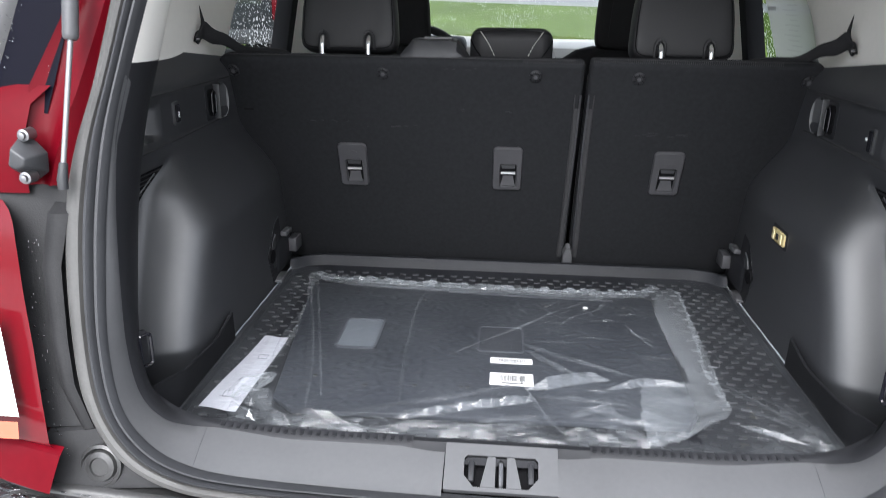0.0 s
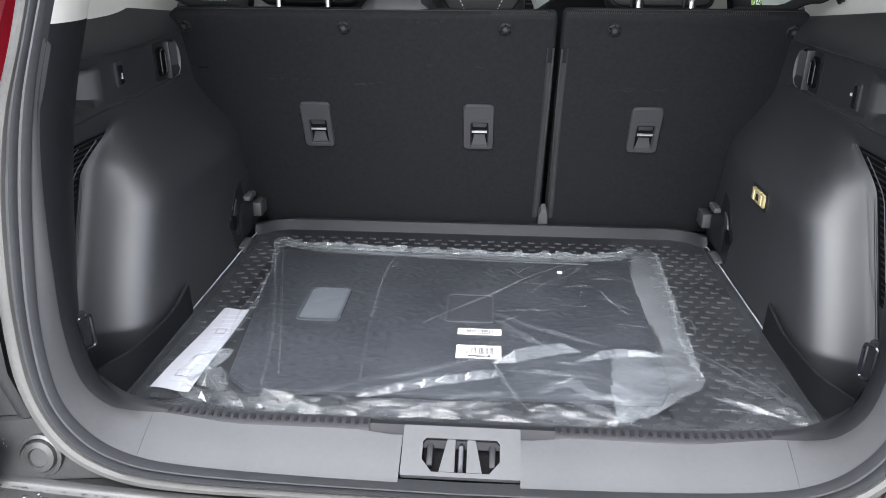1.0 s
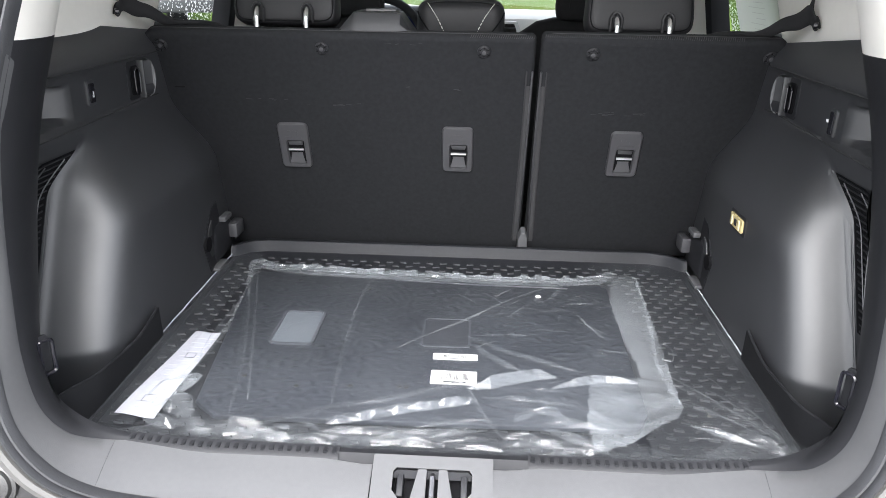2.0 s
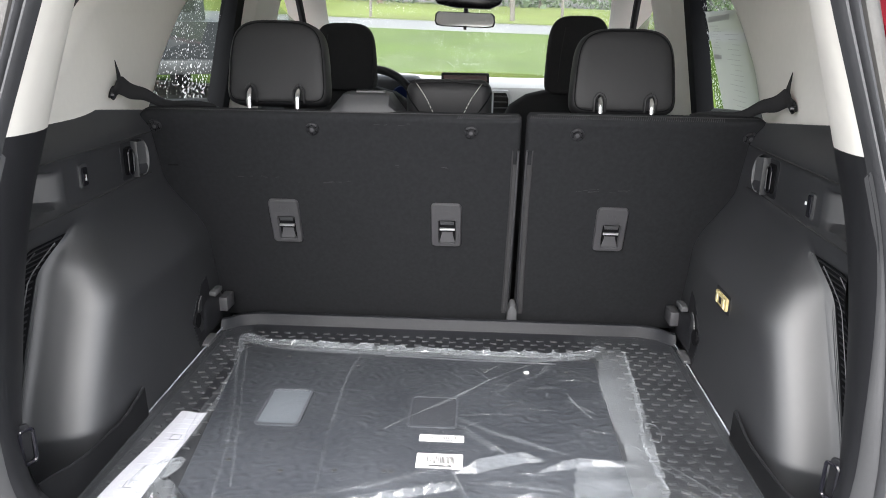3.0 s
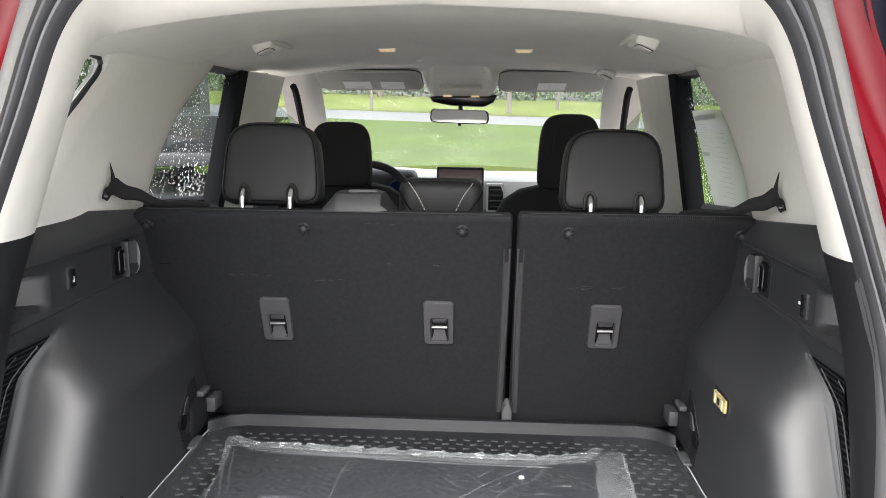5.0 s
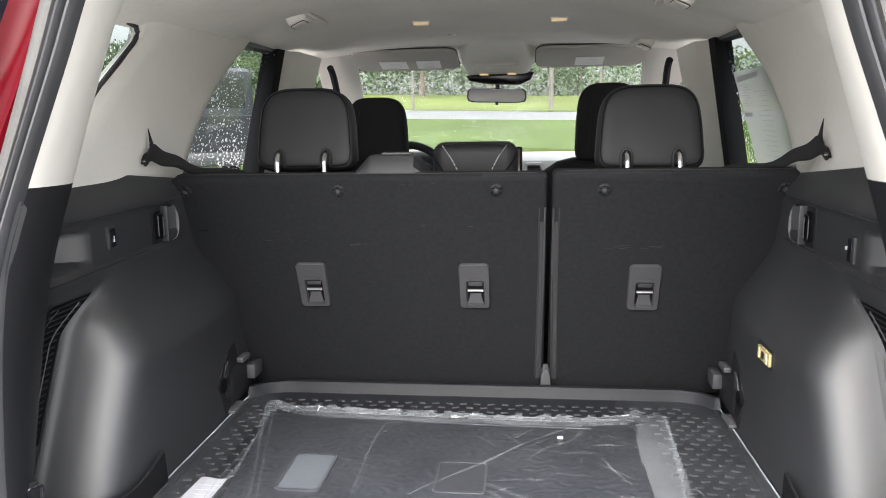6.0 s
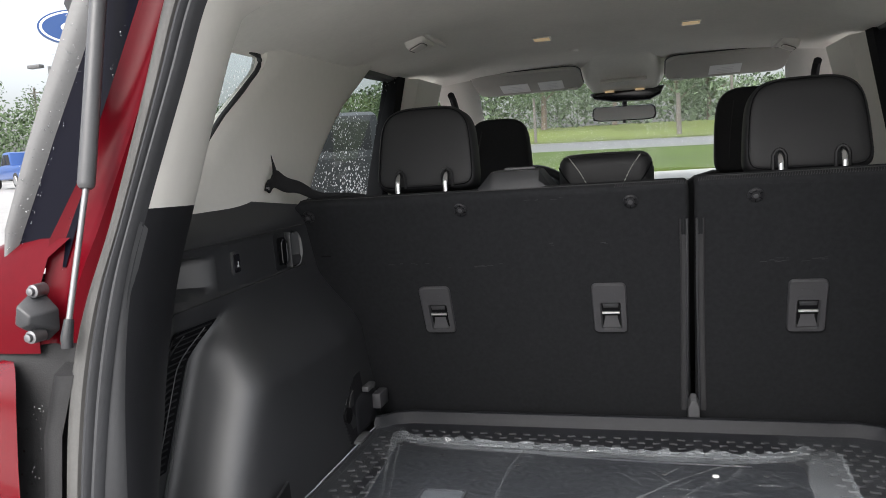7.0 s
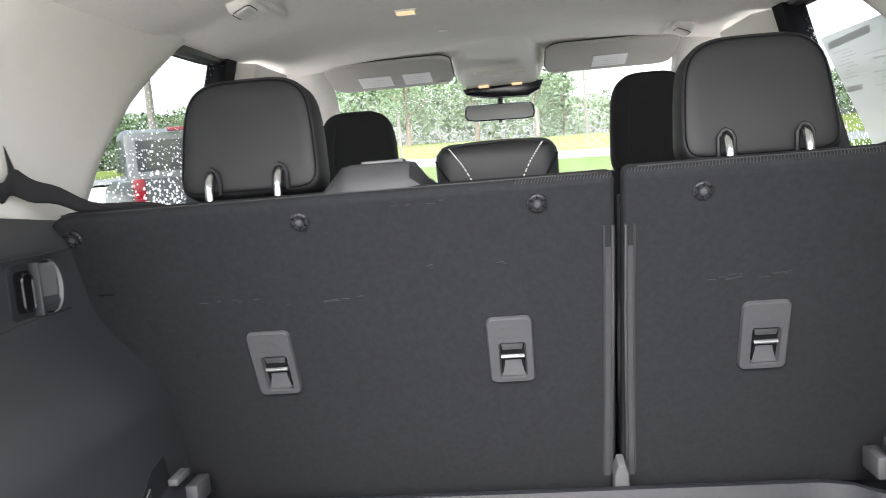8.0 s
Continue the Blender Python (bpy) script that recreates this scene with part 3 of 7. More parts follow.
    w = setting("window_front_" + side, grid(rows), GLASS_SIDE, "rain-spotted front door window", "window")
    w.visible_shadow = False
    part("window_frame", tube(catmull([(sign * 0.614, 2.03, 1.535), (sign * 0.617, 2.08, 1.510), (sign * 0.632, 2.19, 1.45), (sign * 0.655, 2.36, 1.34), (sign * 0.68, 2.58, 1.17)], 4), 0.013, 8), FRAME_BLACK, w)
    part("door_header", tube([(sign * 0.672, 0.25, 1.553), (sign * 0.670, 1.0, 1.560), (sign * 0.668, 1.6, 1.568), (sign * 0.664, 1.8, 1.57)], 0.024, 8), SEAL_DARK, w)
    rows = []
    for z, y in ((1.575, 2.10), (1.53, 2.20), (1.45, 2.36), (1.35, 2.56), (1.25, 2.76), (1.12, 3.0)):
        w_ = 0.55 + 0.28 * (1.575 - z)
        rows.append([(sign * (w_ + 0.12), y - 0.12, z + 0.03), (sign * (w_ + 0.05), y - 0.09, z + 0.03), (sign * w_, y - 0.03, z + 0.015), (sign * (w_ - 0.015), y + 0.02, z + 0.005), (sign * (w_ + 0.02), y + 0.06, z), (sign * (w_ + 0.14), y + 0.06, z)])
    setting("pillar_front_" + side, grid(rows), CREAM, "cream windscreen pillar trim", "pillar trim")


for sg, nm in ((-1, "left"), (1, "right")):
    build_side(sg, nm)

# headliner, with the moulded header over the tailgate
rows = [[(0.66 * (j - 20) / 20, y, liner_z(0.66 * (j - 20) / 20, y)) for j in range(41)] for y in [0.325 + 1.935 * k / 44 for k in range(45)]]
ceil_bm = grid(rows)
setting("ceiling", ceil_bm, LINER, "pale grey cloth headliner", "ceiling")
rows = []
for sg in (1, -1):
    st = rim_rows(13.2, 16, sg)
    if sg < 0:
        st = st[:-1][::-1]
    for o, a, b, k in st:
        w_ = ease((k - 13.2) / 1.4)
        mid = (a + b) / 2 + Vector((-sg * 0.010 * (1 - w_), 0, -0.012 * w_))
        rows.append([a, a * 0.6 + mid * 0.4, mid, mid * 0.4 + b * 0.6 + Vector((0, 0, -0.004)), b, b + Vector((0, 0.012, 0.012)), b + Vector((0, 0.03, 0.09))])
setting("trim_header", grid(rows), CREAM, "cream header trim above the tailgate opening", "header trim")

# windscreen
rows = [[(x * (0.62 + 0.10 * f), 2.21 + 0.80 * f + 0.06 * (1 - x * x) * 1.0, 1.545 - 0.385 * f) for x in [-1 + k / 8 for k in range(17)]] for f in [k / 6 for k in range(7)]]
wind = setting("window_front", grid(rows), GLASS_FRONT, "windscreen speckled with rain drops", "windscreen")
wind.visible_shadow = False

# load floor and cabin floor
setting("floor", merge(box(0, 0.52, 0.690, 1.32, 0.96, 0.02), box(0, 1.95, 0.38, 1.40, 2.0, 0.04), box(0, 1.0, 0.53, 1.32, 0.03, 0.32)), CARPET, "black carpeted load floor and cabin floor", "floor")

# loading sill: a middle piece with the lock in it
sill = thing("loading_sill", (0, 0.0, 0.74), "grey plastic loading sill with ribbed scuff strips and lock opening", "sill")
for sg in (-1, 1):
    part("sill_panel", grid(facing_rows(0.430, SEAM - 0.006, sg)), SILL_GREY, sill)
    rows = []
    for o, a, b, k in rim_rows(0, 2.0, sg):
        e = facing_edge(a, b, k, sg)
        rows.append([e + Vector((0, -0.012, -0.008)), e + Vector((0, 0, -0.003)), b, b + Vector((0, 0.010, -0.001)), b + Vector((0, 0.045, -0.06))])
    part("inner_ledge", grid(rows), TRIM_SOFT, sill, "black inner ledge")
    rows = []
    for k in range(11):
        x = sg * (0.120 + 0.278 * k / 10)
        yt = 0.034 + 0.010 * max(0, (abs(x) - 0.3) / 0.1)
        rows.append([(x, yt - 0.004, 0.7715), (x, yt + 0.0, 0.7755), (x, yt + 0.016, 0.7785), (x, yt + 0.022, 0.768)])
    strip = part("scuff_strip", grid(rows), TRIM_SOFT, sill, "black ribbed scuff strip")
    for k in range(24):
        x = sg * (0.126 + 0.266 * k / 23)
        yt = 0.034 + 0.010 * max(0, (abs(x) - 0.3) / 0.1)
        part("rib", box(x, yt + 0.008, 0.7772, 0.0050, 0.010, 0.0020), TRIM_SOFT, strip)
# lock housing, a sloping plate with three slots
LOCK = Matrix.Translation((0.001, 0.0075, 0.7612)) @ Matrix.Rotation(radians(-62.8), 4, "X") @ Matrix.Translation((0, -0.003, 0))
plate = rounded(0.150, 0.068, 0.002, 2)
ring_in = [(0.049, 0.012), (0.045, 0.017), (-0.045, 0.017), (-0.049, 0.012), (-0.049, -0.012), (-0.036, -0.028), (0.036, -0.028), (0.049, -0.012)]
well = [[(x, 0.001, z) for x, z in ring_in], [(x, 0.02, z) for x, z in ring_in], [(x * 0.05, 0.02, z * 0.05) for x, z in ring_in]]
part("lock_shaft", moved(grid(well, close_v=True), LOCK), DEEP_BLACK, sill, "dark lock recess")
bm = bmesh.new()
outer_v, inner_v = [bm.verts.new((x, 0, z)) for x, z in plate], [bm.verts.new((x, 0, z)) for x, z in ring_in]
edges_ = [bm.edges.new((v[k], v[(k + 1) % len(v)])) for v in (outer_v, inner_v) for k in range(len(v))]
bmesh.ops.triangle_fill(bm, use_beauty=True, edges=edges_)
r_ = bmesh.ops.extrude_face_region(bm, geom=bm.faces[:])
bmesh.ops.translate(bm, vec=(0, 0.008, 0), verts=[v for v in r_["geom"] if isinstance(v, bmesh.types.BMVert)])
part("lock_plate", moved(bm, LOCK), SILL_GREY, sill)
for sg in (-1, 1):
    web = [(sg * 0.0075, 0.0225), (sg * 0.018, 0.0225), (sg * 0.027, -0.021), (sg * 0.0075, -0.021)]
    part("lock_web", moved(prism(web if sg < 0 else web[::-1], 0.0045), LOCK @ Matrix.Translation((0, 0.001, -0.006))), SILL_GREY, sill)
    part("guide_block", moved(box(sg * 0.0395, 0.0045, -0.004, 0.008, 0.006, 0.030, 0.002), LOCK), TRIM_SOFT, sill, "black guide block")
part("striker", moved(merge(tube([(0, 0.008, -0.024), (0, 0.001, -0.018), (0, 0.001, 0.006), (0, 0.008, 0.012)], 0.0034, 8)), LOCK), STEEL, sill, "steel lock striker")

# price sheet taped inside the glass of one rear door
note = thing("window_sheet", (0.672, 1.19, 1.20), "white printed price sheet taped inside the rear door window", "paper")
rows = [[(0.6795 - 0.10 * (z - 1.18), 0.80 + 0.74 * (z - 1.2) + 0.365 * k / 4, z) for k in range(5)] for z in (1.195, 1.27, 1.35, 1.43, 1.452)]
part("sheet", grid(rows), SHEET, note)


def on_sheet(y0, y1, z0, z1, rise=0.0):
    """A printed strip on the sheet, from y0 to y1 and z0 to z1; it climbs to the rear by rise."""
    return grid([[(0.6786 - 0.10 * (z - 1.18), y, z + rise * (y1 - y) / (y1 - y0)) for y in (y0, y1)] for z in (z0, z1)])


part("header_band", on_sheet(1.150, 1.318, 1.424, 1.438, 0.006), SHEET_PRINT, note, "grey printed header band")
part("middle_band", on_sheet(1.200, 1.262, 1.336, 1.346), SHEET_PRINT, note, "grey printed band")
for k in range(9):
    part("print_line", on_sheet(1.210 + 0.012 * (k % 3), 1.272 - 0.012 * (k * 5 % 4) + 0.004 * k, 1.362 + 0.0066 * k, 1.3632 + 0.0066 * k), SHEET_PRINT, note, "grey unreadable print")
for k in range(16):
    part("print_line", on_sheet(1.08 + 0.010 * (k % 2) - 0.006 * k, 1.180 - 0.012 * (k * 7 % 5) - 0.005 * k, 1.395 - 0.0115 * k, 1.3962 - 0.0115 * k), SHEET_PRINT, note, "grey unreadable print")


# ---- rear bench: two folding backs ----
BACK = Matrix.Translation((0, 0.741, 1.203)) @ Matrix.Rotation(radians(20.7), 4, "X")


def revolve(profile, sides=18):
    """A turned form round the y axis: rows of (radius, y)."""
    bm = grid([[(r * math.cos(a), y, r * math.sin(a)) for a in (2 * math.pi * k / sides for k in range(sides))] for r, y in profile], close_v=True)
    bmesh.ops.holes_fill(bm, edges=[e for e in bm.edges if e.is_boundary], sides=0)
    return bm


def release_plate(parent, x):
    at = BACK @ Matrix.Translation((x, 0, -0.228))
    o1, o0, i0 = rounded(0.062, 0.108, 0.008, 4), rounded(0.066, 0.112, 0.010, 4), rounded(0.040, 0.062, 0.005, 4, 0.002, -0.016)
    i1 = rounded(0.035, 0.057, 0.004, 4, 0.002, -0.016)
    rows = [[(a, 0.001, b) for a, b in o0], [(a, -0.004, b) for a, b in o0], [(a, -0.007, b) for a, b in o1], [(a, -0.007, b) for a, b in i0], [(a, -0.0005, b) for a, b in i1]]
    p = part("release_plate", moved(grid(rows, close_v=True), at), PLATE_GREY, parent, "grey plastic seat release plate")
    part("pocket", moved(box(0.002, 0.0008, -0.016, 0.038, 0.002, 0.060), at), DEEP_BLACK, p, "dark pocket")
    part("flap", moved(prism([(-0.012, 0.001), (0.016, 0.001), (0.018, 0.011), (-0.014, 0.011)], 0.004, 0.0008), at @ Matrix.Translation((0, -0.004, 0))), TRIM, p)
    ramp = grid([[(-0.010, -0.0005, -0.019), (0.014, -0.0005, -0.019)], [(-0.010, -0.0015, -0.024), (0.014, -0.0015, -0.024)], [(-0.015, -0.0062, -0.043), (0.019, -0.0062, -0.043)], [(-0.016, 0.0, -0.044), (0.020, 0.0, -0.044)]])
    part("ramp", moved(ramp, at), PLATE_GREY, p)
    part("pull_bar", moved(tube([(-0.0145, -0.005, -0.0095), (0.0185, -0.005, -0.0095)], 0.0032, 8), at), SATIN, p, "bright metal pull bar")
    marks = [box(a, -0.0073, b, w, 0.0006, h) for a, b, w, h in ((-0.008, 0.036, 0.006, 0.008), (0.003, 0.037, 0.008, 0.004), (0.009, 0.033, 0.004, 0.008), (0.0, 0.022, 0.036, 0.0035))]
    part("embossed_mark", moved(merge(*marks), at), PLATE_GREY, p)
    return p


def anchor_bolt(parent, x):
    at = BACK @ Matrix.Translation((x, 0, 0))
    p = part("bolt_cap", moved(revolve([(0.0135, 0.001), (0.0130, -0.003), (0.0105, -0.0045), (0.0095, -0.003), (0.007, -0.003), (0.0065, -0.006), (0.0035, -0.0065), (0.003, -0.004)], 16), at), TRIM_SOFT, parent, "black bolt cap")
    part("bolt_head", moved(revolve([(0.0045, -0.003), (0.0042, -0.0072), (0.002, -0.0078)], 10), at), PLATE_GREY, p, "bolt head")
    part("spokes", moved(merge(*[moved(box(0, -0.0040, 0.0098, 0.0012, 0.002, 0.005), Matrix.Rotation(radians(60 * k), 4, "Y")) for k in range(6)]), at), DEEP_BLACK, p)


def headrest(parent, x, y, z, w, h, d, tilt, mat, posts, seam=True):
    """A padded head restraint: x, y, z is the middle of its lower rear edge."""
    at = Matrix.Translation((x, y, z)) @ Matrix.Rotation(radians(tilt), 4, "X")

    def outline(k, inset):
        pts = []
        for q in range(48):
            a = 2 * math.pi * q / 48
            ca, sa = math.cos(a), math.sin(a)
            e = 0.52 if sa > 0 else 0.22
            px = math.copysign(abs(ca) ** e, ca) * (w / 2 - inset)
            pz = math.copysign(abs(sa) ** (0.50 if sa > 0 else 0.24), sa) * (h / 2 - inset)
            px *= 1 - 0.17 * max(0.0, pz / h + 0.5 - 0.18) ** 1.4
            pts.append((px, k, pz + h / 2))
        return pts
    rows = []
    for yy, ins in ((0.000, h * 0.30), (0.0, h * 0.16), (0.0, 0.0115), (0.0012, 0.0085), (0.0018, 0.0075), (0.0014, 0.0065), (0.0022, 0.004), (0.008, 0.0), (d * 0.45, -0.002), (d * 0.8, 0.006), (d * 0.95, 0.018), (d, 0.04)):
        rows.append(outline(yy, ins))
    bm = grid(rows, close_v=True)
    bmesh.ops.holes_fill(bm, edges=[e for e in bm.edges if e.is_boundary], sides=0)
    hr = part("headrest", moved(bm, at), mat, parent, "black padded headrest")
    if seam:
        pts = outline(0.0012, 0.0062)
        part("piping", moved(tube(pts + pts[:1], 0.0012, 6, False), at), DEEP_BLACK, hr, "black piping round the rear panel")
    for px in posts:
        part("post", tube([(px, y - 0.018, z - 0.06), (px, y - 0.018, z + 0.010), (px, y - 0.014, z + 0.022), (px, y - 0.004, z + 0.031), (px, y + 0.012, z + 0.034)], 0.0058, 10), CHROME, hr, "chromed steel post")
        part("post_slot", tube([(px - 0.0105, y - 0.002, z + 0.004), (px - 0.0105, y - 0.004, z + 0.030), (px - 0.006, y - 0.003, z + 0.038), (px, y - 0.002, z + 0.041), (px + 0.006, y - 0.003, z + 0.038), (px + 0.0105, y - 0.004, z + 0.030), (px + 0.0105, y - 0.002, z + 0.004)], 0.0030, 6), LEATHER, hr)
    return hr


def seat_back(x0, x1, round_left, plates, bolts, label):
    seat = thing("rear_seat_back", ((x0 + x1) / 2, 0.93, 0.70), label, "car seat", "rear bench")
    r = 0.03
    top, bot = 0.029 if round_left else 0.033, -0.520
    rl, rr = (r, 0.010) if round_left else (0.010, r)
    pts = [(x0, bot), (x1, bot)]
    for k in range(7):
        a = radians(90 * k / 6)
        pts.append((x1 - rr + rr * math.cos(a), top - rr + rr * math.sin(a)))
    for k in range(7):
        a = radians(90 + 90 * k / 6)
        pts.append((x0 + rl + rl * math.cos(a), top - rl + rl * math.sin(a)))
    part("back_panel", moved(prism(pts, 0.034, 0.010, 3), BACK), CARPET, seat, "black felt back panel")
    pad = [(x0 + 0.01, bot), (x1 - 0.008, bot), (x1 - 0.008, top - 0.085), (x0 + 0.01, top - 0.085)]
    part("cushion", moved(prism(pad, 0.11, 0.02, 3), BACK @ Matrix.Translation((0, 0.030, 0))), LEATHER, seat)
    edge = x1 if round_left else x0
    sgn = -1 if round_left else 1
    for off, rad in ((0.0035, 0.0024), (0.0150, 0.0016)):
        part("zip_edge", moved(tube([(edge + sgn * off, -0.0012, -0.04), (edge + sgn * off, -0.0012, -0.18), (edge + sgn * (off + 0.002), -0.0012, -0.34), (edge + sgn * (off + 0.004), -0.0012, -0.475)], rad, 6), BACK), DARK_THREAD if off > 0.01 else TRIM, seat)
    tape = [[(edge + sgn * (0.0045 + 0.0022 * q + 0.0035 * f), -0.0008 - 0.0006 * (q % 2), -0.072 - 0.41 * f) for q in range(6)] for f in (0.0, 0.33, 0.66, 1.0)]
    part("zip_tape", moved(grid(tape), BACK), ZIP_TAPE, seat, "ribbed grey zip tape down the split edge")
    xs = [x1 - 0.006 - 0.0042 * q for q in range(30)] if round_left else [x0 + 0.006 + 0.0042 * q for q in range(90)]
    part("overlock_stitch", moved(merge(*[tube([(x, 0.0035, top - 0.0022), (x + 0.0016, 0.007, top - 0.0002), (x + 0.0026, 0.012, top + 0.0004)], 0.0006, 4) for x in xs]), BACK), ZIP_TAPE, seat, "grey overlock stitching along the top edge")
    part("top_seam", moved(tube([(x0 + 0.02, 0.016, top - 0.0010), ((x0 + x1) / 2, 0.016, top - 0.0010), (x1 - 0.02, 0.016, top - 0.0010)], 0.0020, 6), BACK), DARK_THREAD, seat)
    for x in plates:
        release_plate(seat, x)
    for x in bolts:
        anchor_bolt(seat, x)
    return seat


seat_wide = seat_back(-0.632, 0.148, True, (-0.3555, -0.002), (-0.594, -0.2715, 0.0475), "wide black felt-backed rear seat back, folded upright")
headrest(seat_wide, -0.358, 0.800, 1.243, 0.210, 0.172, 0.10, -10, LEATHER, (-0.410, -0.310))
seat_narrow = seat_back(0.158, 0.632, False, (0.352,), (0.258, 0.594), "narrow black felt-backed rear seat back, folded upright")
headrest(seat_narrow, 0.356, 0.806, 1.237, 0.212, 0.172, 0.10, -10, LEATHER, (0.307, 0.409))
part("felt_slit", moved(box(-0.578, -0.0004, -0.093, 0.022, 0.001, 0.0026), BACK), DEEP_BLACK, seat_wide, "short dark slit in the felt")
rg = random.Random(21)
for seat_, x, z, n_ in ((seat_wide, -0.415, -0.118, 3), (seat_wide, -0.26, -0.126, 4), (seat_wide, -0.06, -0.085, 2), (seat_narrow, 0.27, -0.132, 4), (seat_narrow, 0.37, -0.130, 4), (seat_wide, -0.10, 0.012, 2)):
    slivers = []
    for k in range(n_ * 2):
        cx, cz, ln = x + rg.gauss(0, 0.032), z + rg.gauss(0, 0.0018), rg.uniform(0.004, 0.013)
        slivers.append(moved(box(0, 0, 0, ln, 0.0006, rg.uniform(0.0006, 0.0018)), BACK @ Matrix.Translation((cx, -0.0001, cz)) @ Matrix.Rotation(radians(rg.gauss(0, 6)), 4, "Y")))
    tagged(part("scuff", merge(*slivers), SCUFF, seat_, "faint pale scuff on the felt"), kind="stuff")
# low middle head restraint with two pale seams
mid = part("middle_headrest", box(-0.004, 0.92, 1.243, 0.186, 0.085, 0.098, 0.026, 4), LEATHER, seat_wide, "black leatherette middle headrest with pale stitching")
for sg in (-1, 1):
    pts = catmull([(-0.004 + sg * 0.070, 0.8840, 1.2855), (-0.004 + sg * 0.060, 0.8782, 1.272), (-0.004 + sg * 0.048, 0.8770, 1.254), (-0.004 + sg * 0.030, 0.8770, 1.218)], 5)
    st = []
    for a, b in zip(pts[::1], pts[1::1]):
        st.append(tube([a, a + (b - a) * 0.62], 0.0010, 5))
    part("stitch", merge(*st), THREAD, mid, "pale stitching")
    part("fold", tube(catmull([(-0.004 + sg * 0.091, 0.886, 1.268), (-0.004 + sg * 0.082, 0.8785, 1.250), (-0.004 + sg * 0.058, 0.8765, 1.218)], 4), 0.0016, 6), DEEP_BLACK, mid)
part("piping", tube(catmull([(-0.085, 0.885, 1.285), (-0.04, 0.884, 1.2905), (0.03, 0.884, 1.2905), (0.077, 0.885, 1.285)], 4), 0.002, 6), LEATHER, mid)
# belt reel cover on top of the wide back
rows = []
for y, f in ((0.745, 0.0), (0.752, 0.55), (0.765, 0.95), (0.785, 1.0), (0.83, 1.0), (0.86, 0.8)):
    zt = 1.225 + 0.047 * f
    rows.append([(-0.250, y, 1.20), (-0.244, y, 1.232), (-0.214, y, zt - 0.002), (-0.205, y, zt), (-0.128, y, zt), (-0.119, y, zt - 0.002), (-0.095, y, 1.232), (-0.088, y, 1.20)])
cover = part("belt_cover", grid(rows), SEAL_DARK, seat_wide, "black plastic belt reel cover")
part("belt_slot", box(-0.160, 0.800, 1.2735, 0.06, 0.02, 0.005, 0.001, 1), TRIM, cover)
# seat pivots: grey stirrups and buckles at the foot of the backs
pivot = thing("seat_pivot", (0.152, 0.905, 0.72), "grey plastic pivot cover between the two seat backs", "seat fitting")
part("pivot_cover", moved(prism([(-0.012, -0.03), (0.012, -0.03), (0.011, 0.045), (0.005, 0.062), (-0.005, 0.062), (-0.011, 0.045)], 0.03, 0.003), Matrix.Translation((0.1525, 0.885, 0.725)) @ Matrix.Rotation(radians(15), 4, "X")), SILL_GREY, pivot)

